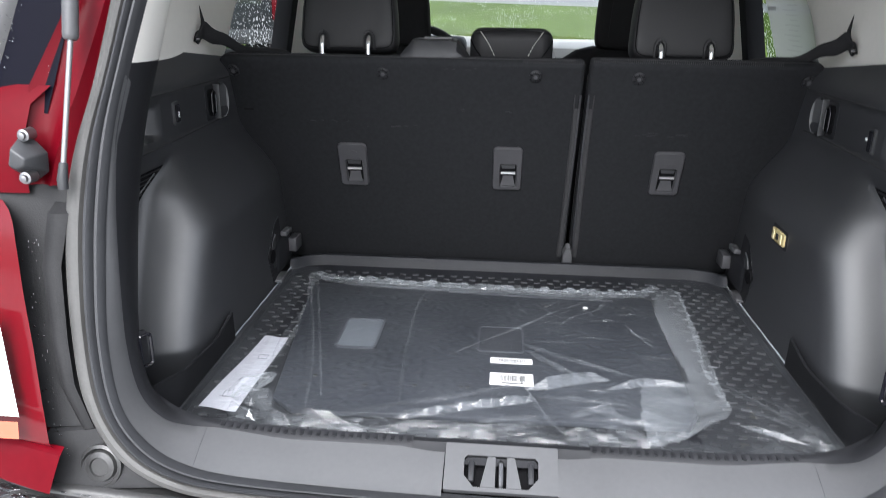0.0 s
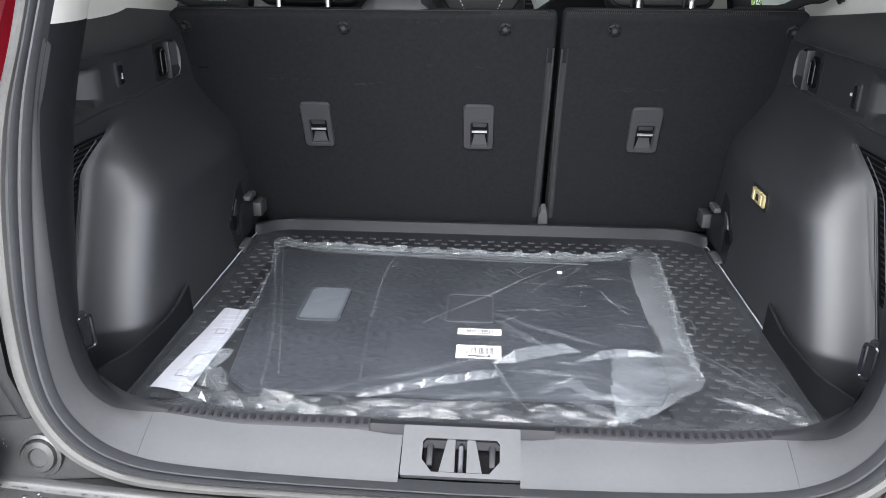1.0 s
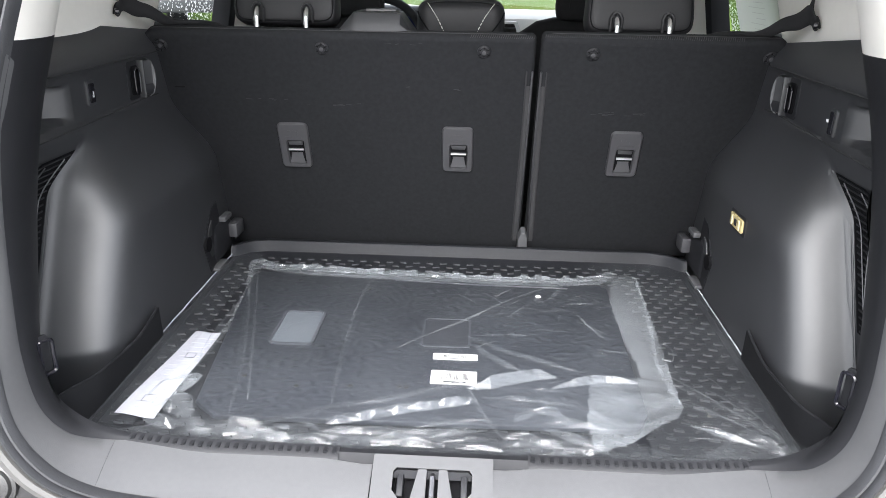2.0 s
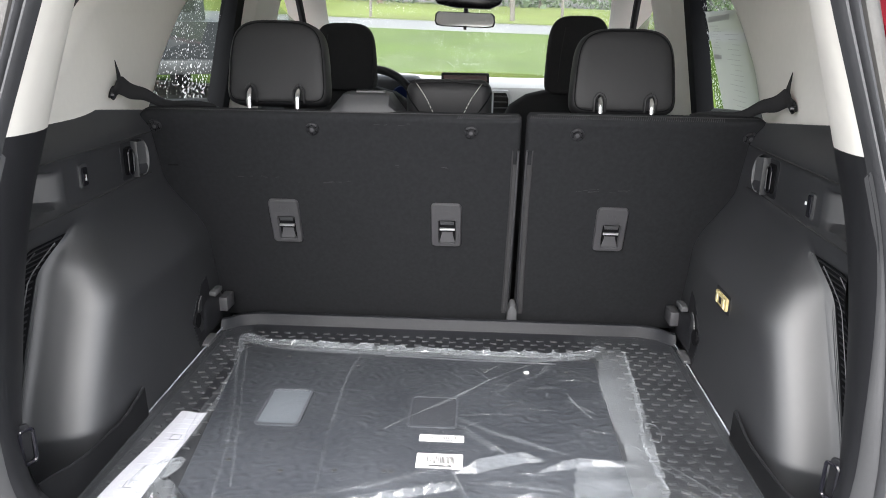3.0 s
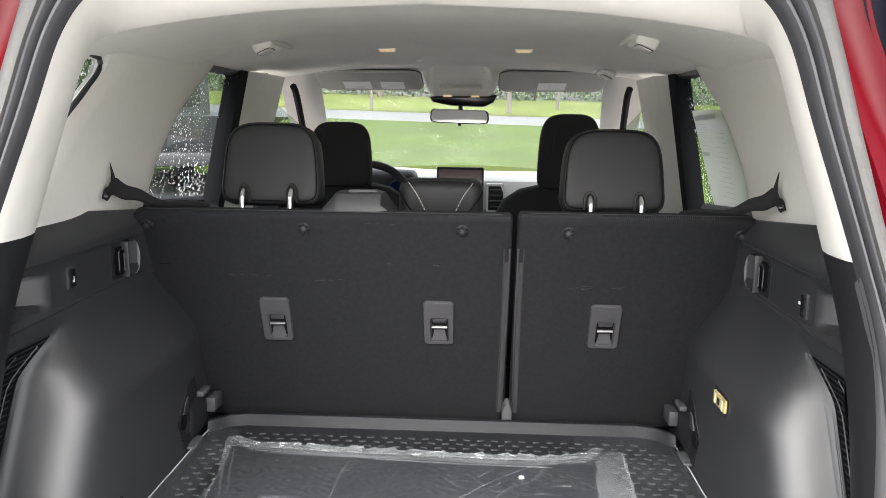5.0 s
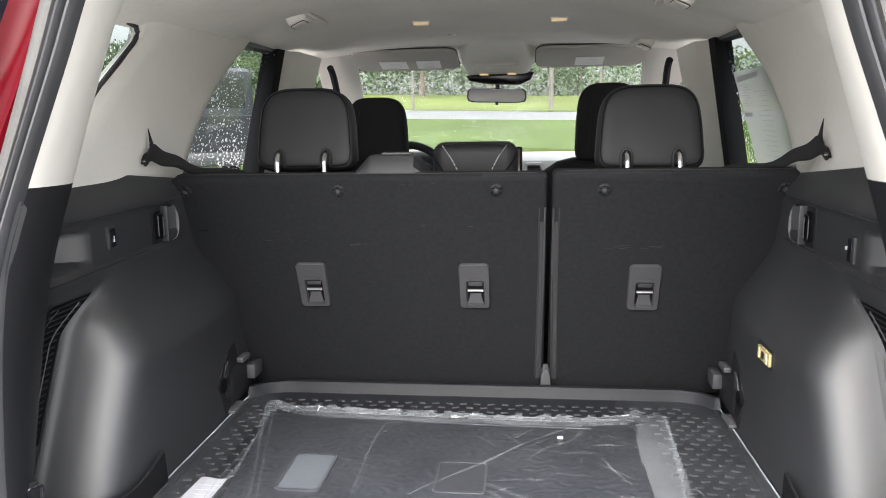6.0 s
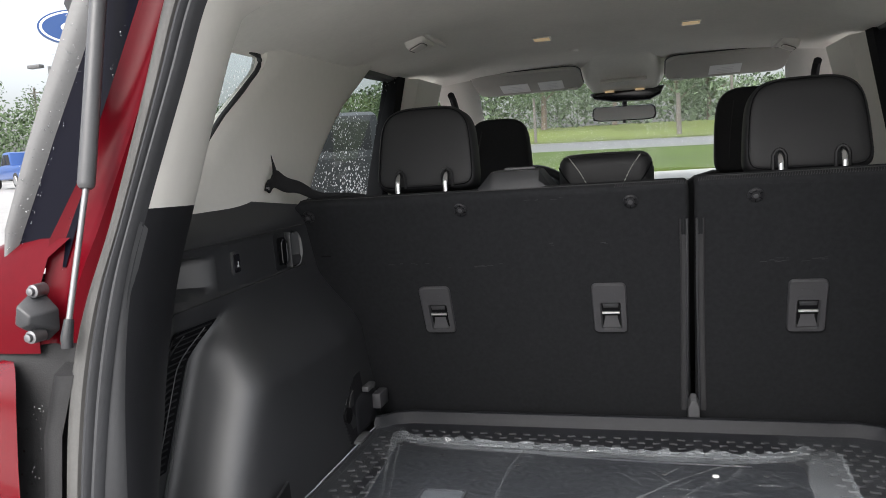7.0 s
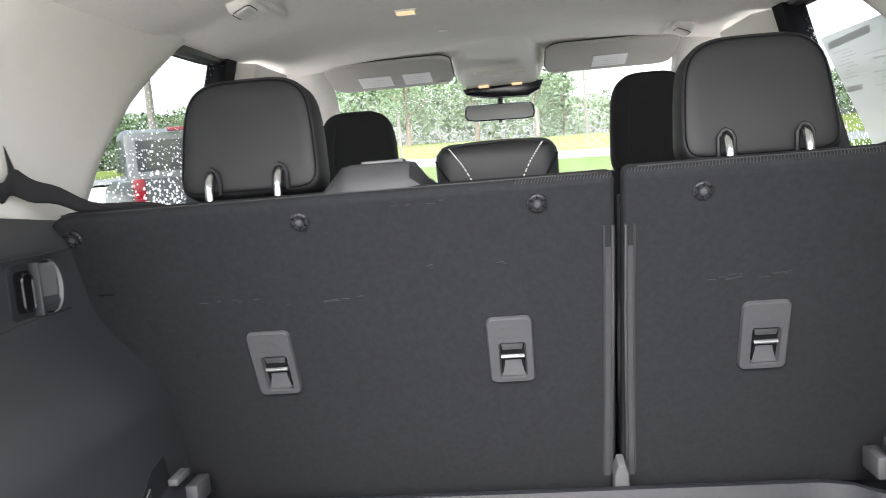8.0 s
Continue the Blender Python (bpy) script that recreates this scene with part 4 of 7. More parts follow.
for sg in (-1, 1):
    latch = thing("seat_latch", (sg * 0.525, 0.80, 0.74), "black plastic seat hinge cover with a grey tab", "seat fitting", "seat hinge covers")
    part("cover", merge(box(sg * 0.545, 0.79, 0.775, 0.05, 0.13, 0.09, 0.022, 4)), TRIM_SOFT, latch)
    part("upper_tab", box(sg * 0.520, 0.805, 0.824, 0.016, 0.045, 0.012, 0.003), SILL_GREY, latch, "grey plastic tab")
    part("lower_tab", box(sg * 0.512, 0.845, 0.785, 0.022, 0.05, 0.034, 0.004), PLATE_GREY, latch, "grey plastic buckle tab")
    hook = thing("cargo_hook", (sg * 0.526, 0.695, 0.815), "black folding cargo hook in the side trim", "cargo hook", "cargo hooks")
    pod = [(0.690, 0.738), (0.674, 0.772), (0.660, 0.800), (0.661, 0.814), (0.685, 0.836), (0.735, 0.864), (0.785, 0.866), (0.805, 0.82), (0.805, 0.738)]
    bm = bmesh.new()
    a_, b_ = [bm.verts.new((sg * (cargo_x(y, z, sg) + 0.004), y, z)) for y, z in pod], [bm.verts.new((sg * (cargo_x(y, z) - 0.0015), y, z)) for y, z in pod]
    bm.faces.new(b_)
    for q in range(len(pod)):
        bm.faces.new((a_[q], a_[(q + 1) % len(pod)], b_[(q + 1) % len(pod)], b_[q]))
    part("hook_plate", bm, TRIM_SOFT, hook)
    wing = [(0.688, 0.812), (0.704, 0.836), (0.720, 0.844), (0.716, 0.812)]
    part("hook_wing", moved(prism(wing, 0.004, 0.001), Matrix.Translation((sg * (cargo_x(0.70, 0.82) - 0.002), 0, 0)) @ Matrix.Rotation(radians(90), 4, "Z")), TRIM, hook)
    part("socket", moved(revolve([(0.016, 0.004), (0.0145, -0.003), (0.012, -0.003), (0.010, 0.004), (0.001, 0.005)], 16), Matrix.Translation((sg * (cargo_x(0.672, 0.806) - 0.003), 0.674, 0.806)) @ Matrix.Rotation(radians(90 * sg), 4, "Z")), DEEP_BLACK, hook)
    part("screw", moved(revolve([(0.007, 0.002), (0.006, -0.005), (0.002, -0.006)], 10), Matrix.Translation((sg * (cargo_x(0.672, 0.806) - 0.0045), 0.674, 0.806)) @ Matrix.Rotation(radians(90 * sg), 4, "Z")), STEEL, hook)
    part("ledge", box(sg * 0.516, 0.735, 0.735, 0.02, 0.06, 0.008, 0.003), SILL_GREY, hook)
    # belt loop that hangs over the shoulder of the seat
    tip, apex, root = Vector((sg * 0.634, 0.650, 1.270)), Vector((sg * 0.626, 0.684, 1.283)), Vector((sg * 0.572, 0.778, 1.243))
    strap = thing("belt_guide", root, "black padded seat belt guide over the seat shoulder", "seat belt", "belt guides")
    pts = catmull([tip, tip + Vector((-sg * 0.002, 0.012, 0.006)), apex, apex + Vector((-sg * 0.020, 0.036, -0.018)), root, root + Vector((-sg * 0.07, 0.055, -0.010))], 5)
    rows = []
    for i, p in enumerate(pts):
        hgt = lerp_curve([(0.0, 0.006), (0.10, 0.011), (0.22, 0.015), (0.40, 0.018), (0.55, 0.014), (0.80, 0.008), (1.0, 0.006)], i / (len(pts) - 1))[0]
        dz = 0.003 * math.sin(i * 0.9)
        rows.append([(p.x + sg * 0.005 * math.cos(a) - 0.3 * sg * 0.01 * math.sin(a), p.y + 0.004 * math.cos(a), p.z + dz + hgt * math.copysign(abs(math.sin(a)) ** 0.8, math.sin(a))) for a in (2 * math.pi * k / 14 for k in range(14))])
    bm = grid(rows, close_v=True)
    bmesh.ops.holes_fill(bm, edges=[e for e in bm.edges if e.is_boundary], sides=0)
    part("guide", bm, CLOTH, strap)
    part("eye", moved(revolve([(0.006, 0.003), (0.0055, -0.003), (0.003, -0.003), (0.002, 0.002)], 12), Matrix.Translation(tip + Vector((-sg * 0.006, -0.004, 0.000))) @ Matrix.Rotation(radians(60 * sg), 4, "Z")), GLOSS_BLACK, strap)
    part("webbing", tube([apex + Vector((sg * 0.002, -0.004, 0.008)), apex + Vector((sg * 0.002, -0.006, 0.024)), apex + Vector((sg * 0.004, -0.010, 0.050))], [0.0055, 0.0035, 0.0006], 8), CLOTH, strap)

# ---- fittings in the side trim ----
def on_wall(sg, y, z, lift=0.0):
    return Vector((sg * (cargo_x(y, z, sg) - lift), y, z))


def wall_frame(sg, y, z, lift=0.0):
    """A pose on the side trim: x runs along the car, y into the wall, z up."""
    e = 0.012
    ty = (on_wall(sg, y + e, z) - on_wall(sg, y - e, z)).normalized()
    tz = (on_wall(sg, y, z + e) - on_wall(sg, y, z - e)).normalized()
    n = ty.cross(tz).normalized()
    if n.x * sg < 0:
        n = -n
    xx = n.cross(tz).normalized()
    m = Matrix((xx, n, tz)).transposed().to_4x4()
    m.translation = on_wall(sg, y, z, lift)
    return m


for sg in (-1, 1):
    # air outlet grille behind the pillar: each slat is a part
    grille = thing("vent_grille", on_wall(sg, 0.28, 1.0), "black slatted air vent grille in the side trim", "vent", "vent grilles")
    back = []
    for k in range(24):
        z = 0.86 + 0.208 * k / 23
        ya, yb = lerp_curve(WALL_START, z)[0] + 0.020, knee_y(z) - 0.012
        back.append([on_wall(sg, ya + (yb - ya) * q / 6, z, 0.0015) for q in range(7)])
    # no real opening: a near-black sheet on the wall gives the shade between slats
    part("grille_back", grid(back), DEEP_BLACK, grille, "near-black sheet standing for the shaded opening behind the slats")
    for k in range(22):
        z = 0.865 + 0.0094 * k
        ya, yb = lerp_curve(WALL_START, z)[0] + 0.022, knee_y(z) - 0.021
        rows = [[on_wall(sg, ya + (yb - ya) * q / 5, z + dz, up) for q in range(6)] for dz, up in ((-0.0018, 0.001), (-0.0014, 0.0026), (0.0012, 0.0030), (0.0018, 0.001))]
        part("slat", grid(rows), TRIM_SOFT, grille)
    for back_ in (0.040, 0.095):
        part("mullion", tube([on_wall(sg, max(0.21, knee_y(z) - back_), z, 0.0045) for z in [0.90 + 0.16 * k / 12 for k in range(13)]], 0.0011, 5), TRIM, grille)
    # crease along the edge of the wheel house
    trim = thing("trim_groove", on_wall(sg, 0.5, 1.105), "fine joint line along the upper side trim", "trim joint", "trim joints")
    part("joint", tube([on_wall(sg, y, 1.098 + 0.02 * (y - 0.25), 0.0) for y in [0.25 + 0.48 * k / 12 for k in range(13)]], 0.0016, 5), BLACK_INK, trim)
    part("joint", tube([on_wall(sg, y, 1.189, 0.0) for y in [0.25 + 0.50 * k / 12 for k in range(13)]], 0.0014, 5), BLACK_INK, trim)
    edge = thing("wheel_house_edge", on_wall(sg, 0.345, 0.9), "rounded moulded edge of the wheel house", "trim edge", "trim edges")
    part("bead", tube([on_wall(sg, knee_y(z) - 0.004, z, 0.002) for z in [0.72 + 0.347 * k / 18 for k in range(19)]], 0.0020, 8), TRIM, edge)
    rows = []
    for z in [0.79 + 0.278 * k / 30 for k in range(31)]:
        wide = lerp_curve([(0.79, 0.002), (0.84, 0.006), (0.90, 0.011), (1.00, 0.0135), (1.06, 0.022), (1.09, 0.024)], z)[0]
        fade = ease((1.075 - z) / 0.03)
        rows.append([(sg * (wall_mix(LIP[sg] - d * wide, knee_y(z), z, sg)), knee_y(z) - up * fade, z) for d, up in ((-0.1, -0.001), (0.05, 0.0038), (0.2, 0.0046), (0.7, 0.0012), (0.95, -0.003), (1.25, -0.010))])
    part("flange", grid(rows), TRIM, edge)
    # release lever in its recess
    lever = thing("release_lever", on_wall(sg, 0.65, 1.15), "black seat release lever in a recessed surround", "lever", "release levers")
    f = wall_frame(sg, 0.645 if sg < 0 else 0.626, 1.148)
    fw = -sg  # local x that points to the front of the car
    # a scoop whose slanted face looks to the rear, with a rounded rim in front and a ledge below
    def scoop(d, z, out_):
        return f @ Vector((fw * d, -out_, z))
    rows = []
    for q in range(11):
        z = -0.014 + 0.044 * q / 10
        rows.append([scoop(0.022, z, 0.000), scoop(0.030, z, 0.005), scoop(0.040, z, 0.011), scoop(0.047, z, 0.0155)])
    part("handle", grid(rows), TRIM, lever, "slanted finger plate")
    rows = [[scoop(0.022 + 0.025 * u, -0.0142, 0.0 + 0.0155 * u), scoop(0.022 + 0.025 * u, -0.022, 0.002 + 0.016 * u), scoop(0.020 + 0.026 * u, -0.034, 0.001 + 0.012 * u), scoop(0.018 + 0.026 * u, -0.038, -0.002)] for u in (0, 0.33, 0.67, 1)]
    part("ledge", grid(rows), TRIM_SOFT, lever)
    rows = []
    for q in range(21):
        a = math.pi * (q / 20 - 0.5)
        d, z = 0.044 + 0.017 * max(0.0, math.cos(a)) ** 0.7, 0.036 * math.sin(a) - 0.003
        c_ = max(0.0, math.cos(a)) ** 0.5
        rows.append([scoop(d - 0.006 * c_, z, 0.012 * c_), scoop(d - 0.003 * c_, z, 0.0168 * c_), scoop(d, z * 1.02, 0.0160 * c_), scoop(d + 0.004, z * 1.05, 0.009 * c_), scoop(d + 0.005, z * 1.06, -0.004)])
    part("rim", grid(rows), TRIM, lever)
    part("surround", moved(prism(rounded(0.048, 0.072, 0.010, 4), 0.008, 0.002), f @ Matrix.Translation((fw * -0.004, -0.001, -0.002))), TRIM_SOFT, lever)
    part("slot", moved(prism(rounded(0.032, 0.054, 0.008, 4), 0.006), f @ Matrix.Translation((fw * -0.001, -0.0028, -0.002))), DEEP_BLACK, lever, "dark slot")
    loop = rounded(0.020, 0.048, 0.008, 4, fw * 0.002, -0.004)
    part("loop", moved(tube([(a, -0.006, b) for a, b in loop + loop[:1]], 0.0018, 6, False), f), GLOSS_BLACK, lever, "gloss black pull loop")
    part("slot_bar", moved(box(fw * 0.017, -0.007, -0.002, 0.0035, 0.014, 0.070, 0.0012), f), TRIM, lever)
    # small hinged catch behind the grip pocket
    pocket = thing("trim_catch", on_wall(sg, 0.285, 1.122), "small black hinged catch in the side trim", "catch", "trim catches")
    part("cover", moved(box(0, -0.003, 0, 0.02, 0.012, 0.046, 0.003), wall_frame(sg, 0.285, 1.122)), TRIM_SOFT, pocket)
    part("hinge_pin", moved(tube([(0.008, -0.010, -0.018), (0.008, -0.010, 0.018)], 0.003, 8), wall_frame(sg, 0.285, 1.122)), TRIM, pocket)
    # tie-down ring low beside the sill
    ring = thing("tie_down_ring", (sg * 0.530, 0.10, 0.865), "black metal tie-down ring on the lower pillar", "tie-down ring", "tie-down rings")
    rm = Matrix.Translation((sg * 0.524, 0.098, 0.865)) @ Matrix.Rotation(radians(sg * -62), 4, "Z")
    o = rounded(0.018, 0.048, 0.005, 3)
    part("ring", moved(tube([(a, -0.010, b) for a, b in o + o[:1]], 0.0026, 6, False), rm), GLOSS_BLACK, ring)
    part("ring_plate", moved(prism(rounded(0.022, 0.054, 0.005, 3), 0.006, 0.002), rm), TRIM_SOFT, ring)
    # loose flap between mat and wheel house
    flap = thing("floor_flap", (sg * 0.52, 0.25, 0.73), "black felt side flap standing along the load floor", "floor flap", "floor flaps")
    rows = []
    for k in range(13):
        y = 0.098 + 0.307 * k / 12
        h = lerp_curve([(0.098, 0.790), (0.16, 0.784), (0.26, 0.776), (0.32, 0.772), (0.36, 0.778), (0.405, 0.790)], y)[0]
        lean = 0.018 * ease((0.20 - y) / 0.08)
        rows.append([(sg * 0.512, y + 0.01, 0.722), (sg * (0.511 + lean * 0.4), y + 0.004, 0.722 + (h - 0.722) * 0.5), (sg * (0.510 + lean), y, h)])
    part("flap_panel", thick(grid(rows), 0.003), FELT_FLAP, flap)
    part("flap_edge", tube([Vector(r[2]) for r in rows], 0.0018, 6), TRIM_SOFT, flap)
    part("cut_edge", tube([rows[-1][0], rows[-1][1], rows[-1][2]], 0.0008, 5), VENT_RIM, flap, "pale cut end")

# switch on one side, socket on the other, and the load lamp
sw = thing("power_switch", on_wall(-1, 0.478, 1.148), "small black switch with a white symbol in the side trim", "switch")
f = wall_frame(-1, 0.478, 1.148)
part("bezel", moved(prism(rounded(0.026, 0.042, 0.005, 3), 0.008, 0.001), f @ Matrix.Translation((0, -0.004, 0))), TRIM, sw)
part("rocker", moved(prism(rounded(0.017, 0.032, 0.003, 3), 0.006, 0.001), f @ Matrix.Translation((0, -0.006, 0))), GLOSS_BLACK, sw)
part("symbol", moved(merge(box(0, -0.0066, -0.005, 0.004, 0.001, 0.004), box(0.001, -0.0066, 0.0, 0.0015, 0.001, 0.006)), f), LABEL_WHITE, sw, "white symbol")
so = thing("power_socket", on_wall(1, 0.455, 1.135), "black flush socket cover with a small white mark", "socket")
f = wall_frame(1, 0.452, 1.135)
part("bezel", moved(prism(rounded(0.022, 0.044, 0.004, 3), 0.008, 0.001), f @ Matrix.Translation((0, -0.004, 0))), TRIM, so)
part("cover", moved(prism(rounded(0.014, 0.036, 0.003, 3), 0.006, 0.001), f @ Matrix.Translation((0, -0.006, 0))), GLOSS_BLACK, so)
part("symbol", moved(box(-0.022, -0.001, 0.0, 0.004, 0.002, 0.005), f), LABEL_WHITE, so, "white mark")
lamp = thing("load_lamp", on_wall(1, 0.555, 0.932), "yellowish load space lamp lens in the side trim", "lamp")
f = wall_frame(1, 0.555, 0.932)
part("lens", moved(prism(rounded(0.064, 0.024, 0.004, 3), 0.006, 0.0015), f @ Matrix.Translation((0, -0.005, 0))), GOLD, lamp)
part("rim", moved(prism(rounded(0.080, 0.036, 0.006, 3), 0.006, 0.0015), f @ Matrix.Translation((0, -0.001, 0))), TRIM_SOFT, lamp)
for a in (-0.019, 0.019):
    part("lens_bar", moved(box(a, -0.0055, 0, 0.006, 0.002, 0.018), f), LAMP_FACET, lamp, "bright lens facet")
part("lens_centre", moved(box(0.0, -0.0055, 0.0, 0.011, 0.002, 0.012, 0.0008, 1), f), CLADDING, lamp, "dark bulb holder behind the lens")
nick = thing("shelf_vent", on_wall(-1, 0.33, 1.22), "three thin slots in the top of the side trim", "vent")
for k in range(3):
    part("slot", tube([on_wall(-1, 0.285 + 0.004 * k, 1.212 + 0.010 * k, 0.001), on_wall(-1, 0.345, 1.212 + 0.010 * k, 0.001)], 0.0015, 5), BLACK_INK, nick)


# ---- load floor: mat, board in its bag, paper ----
mat_thing = thing("cargo_mat", (0, 0.5, 0.70), "black rubber cargo mat with raised studs and a turned-up back lip", "cargo mat")
MAT_Z = 0.724
profile = [(0.098, 0.702), (0.098, 0.727), (0.104, 0.732), (0.114, 0.731), (0.120, MAT_Z), (0.40, MAT_Z), (0.70, MAT_Z), (0.840, MAT_Z), (0.850, 0.727), (0.857, 0.741), (0.862, 0.749), (0.870, 0.751), (0.880, 0.747), (0.884, 0.702)]
rows = []
for x in [-0.517, -0.5165, -0.512, -0.505, -0.500, -0.48, -0.44] + [-0.4 + 0.8 * k / 16 for k in range(17)] + [0.44, 0.48, 0.500, 0.505, 0.512, 0.5165, 0.517]:
    row = []
    ax_ = abs(x)
    pull = 0.045 * ease((ax_ - 0.44) / 0.077) ** 2
    for y, z in profile:
        rim = 0.007 if 0.504 < ax_ < 0.5168 else 0.0
        zz = z if (z > MAT_Z + 0.002 or z < 0.71) else max(z, MAT_Z + rim)
        if ax_ > 0.5168:
            zz = 0.702
        row.append((x, y - (pull if y > 0.8 else 0), zz))
    rows.append(row)
part("mat_sheet", grid(rows), RUBBER, mat_thing)
studs_v, studs_f = [], []
rng = random.Random(4)
for i in range(33):
    for j in range(34):
        x = -0.484 + 0.0304 * i + (0.0152 if j % 2 else 0)
        y = 0.134 + 0.0212 * j
        if abs(x) > 0.492 or y > 0.832 or (abs(x) > 0.45 and y > 0.79):
            continue
        if -0.40 < x < 0.365 and 0.22 < y < 0.715:
            continue
        ang = radians(14 if (i + j // 2) % 2 else -10)
        base = len(studs_v)
        for ring, zz in ((1.0, 0.0), (0.74, 0.0034)):
            for k in range(8):
                a = 2 * math.pi * (k + 0.5) / 8
                u, v = 0.0090 * ring * math.copysign(abs(math.cos(a)) ** 0.6, math.cos(a)), 0.0037 * ring * math.copysign(abs(math.sin(a)) ** 0.6, math.sin(a))
                studs_v.append((x + u * math.cos(ang) - v * math.sin(ang), y + u * math.sin(ang) + v * math.cos(ang), MAT_Z + zz - 0.0004))
        for k in range(8):
            studs_f.append((base + k, base + (k + 1) % 8, base + 8 + (k + 1) % 8, base + 8 + k))
        studs_f.append(tuple(base + 8 + k for k in range(8)))
me = bpy.data.meshes.new("studs")
me.from_pydata(studs_v, [], studs_f)
me.materials.append(STUD)
st = new("studs", me)
st.parent = mat_thing
st.matrix_parent_inverse = mat_thing.matrix_world.inverted()
tagged(st, "raised oval grip studs", kind="stuff")

# the board: a flat moulded panel with a window, small holes and a shallow frame
board = thing("cargo_board", (-0.04, 0.47, 0.728), "flat dark plastic cargo board with grey windows, wrapped in film", "cargo board")
out = [(-0.428, 0.685), (-0.414, 0.704), (0.300, 0.694), (0.318, 0.680), (0.310, 0.215), (0.290, 0.175), (-0.330, 0.165), (-0.370, 0.200)]
bm = bmesh.new()
fv = [bm.verts.new((x, y, 0.728)) for x, y in out]
fc = bm.faces.new(fv)
r_ = bmesh.ops.extrude_face_region(bm, geom=[fc])
bmesh.ops.translate(bm, vec=(0, 0, 0.010), verts=[v for v in r_["geom"] if isinstance(v, bmesh.types.BMVert)])
bmesh.ops.bevel(bm, geom=bm.edges[:], offset=0.003, segments=2, affect="EDGES", profile=0.5)
part("board_panel", bm, BOARD, board)


def flat(pts, z, h):
    """A low plate on the load floor: an outline in (x, y) from z up by h."""
    return moved(prism([(a, b) for a, b in pts], h, 0.0), Matrix.Translation((0, 0, z)) @ Matrix(((1, 0, 0, 0), (0, 0, 1, 0), (0, 1, 0, 0), (0, 0, 0, 1))))


part("window_inset", flat(rounded(0.072, 0.125, 0.010, 4, -0.2725, 0.450), 0.7375, 0.0020), BOARD_INSET, board, "pale grey window in the board")
o, i_ = rounded(0.080, 0.134, 0.012, 4, -0.2725, 0.450), rounded(0.070, 0.123, 0.009, 4, -0.2725, 0.450)
# lighter rim colour carries the highlight along the moulded edge
part("window_rim", grid([[(a, b, 0.738) for a, b in o], [(a, b, 0.7412) for a, b in o], [(a, b, 0.7412) for a, b in i_], [(a, b, 0.738) for a, b in i_]], close_v=True), BOARD_RIM, board)
part("finger_recess", flat(rounded(0.082, 0.105, 0.008, 3, -0.003, 0.452), 0.7376, 0.0012), BOARD_DARK, board, "darker finger recess")
o, i_ = rounded(0.088, 0.111, 0.009, 3, -0.003, 0.452), rounded(0.080, 0.103, 0.007, 3, -0.003, 0.452)
part("recess_rim", grid([[(a, b, 0.738) for a, b in o], [(a, b, 0.7400) for a, b in o], [(a, b, 0.7400) for a, b in i_], [(a, b, 0.738) for a, b in i_]], close_v=True), BOARD_RIM, board)
part("edge_groove", tube([(-0.12, 0.678, 0.7385), (0.06, 0.670, 0.7385), (0.235, 0.667, 0.7385)], 0.002, 6), BOARD, board)
for x, y in ((-0.319, 0.661), (-0.168, 0.631), (0.09, 0.622), (0.254, 0.634), (-0.319, 0.276), (-0.229, 0.252), (-0.145, 0.259), (-0.057, 0.262), (-0.068, 0.262)):
    part("hole", flat(rounded(0.008, 0.008, 0.0039, 3, x, y), 0.7378, 0.0010), BLACK_INK, board, "small round hole")
part("plug", flat(rounded(0.011, 0.011, 0.005, 3, 0.173, 0.623), 0.7378, 0.0016), LABEL_WHITE, board, "small white plug")


def barcode(x, y, w, h, name_words):
    tag = thing("barcode_label", (x, y, 0.7385), name_words, "label", "labels on the board")
    part("sticker", flat(rounded(w, h, 0.001, 1, x, y), 0.7386, 0.0012), LABEL_WHITE, tag)
    rg = random.Random(int(w * 1e4 + h * 1e5))
    bars, xx = [], x - w * 0.28
    while xx < x + w * 0.34:
        bw = rg.choice((0.0005, 0.0007, 0.0011))
        bars.append(box(xx, y + h * 0.06, 0.7400, bw, h * 0.52, 0.0004))
        xx += bw + rg.choice((0.0005, 0.0007, 0.0009))
    bars.append(box(x + w * 0.02, y - h * 0.36, 0.7400, w * 0.5, h * 0.10, 0.0004))
    part("bars", merge(*bars), BLACK_INK, tag, "black bar code")
    return tag


barcode(0.0165, 0.3625, 0.075, 0.019, "small white bar code label on the board")
barcode(0.0165, 0.295, 0.074, 0.040, "larger white bar code label on the board")

sheet = thing("paper_sheet", (-0.43, 0.29, 0.727), "white printed paper lying half under the bag", "paper")
rows = []
for k in range(13):
    f = k / 12
    a, b = Vector((-0.482, 0.170)).lerp(Vector((-0.457, 0.432)), f), Vector((-0.418, 0.160)).lerp(Vector((-0.410, 0.430)), f)
    rows.append([(a.x + (b.x - a.x) * g / 6, a.y + (b.y - a.y) * g / 6, 0.7305 + 0.0012 * math.sin(7 * f + g)) for g in range(7)])
part("page", thick(grid(rows), 0.0006), PAPER, sheet)
lines = []
for k in range(15):
    y = 0.185 + 0.0155 * k
    x0 = -0.474 + 0.022 * (y - 0.16) / 0.27
    lines.append(moved(box(0, 0, 0, 0.026 + 0.008 * ((k * 7) % 3), 0.0013, 0.0004), Matrix.Translation((x0 + 0.026, y, 0.7326)) @ Matrix.Rotation(radians(-2), 4, "Z")))
part("print_line", merge(*lines), INK, sheet, "grey unreadable lines of print")
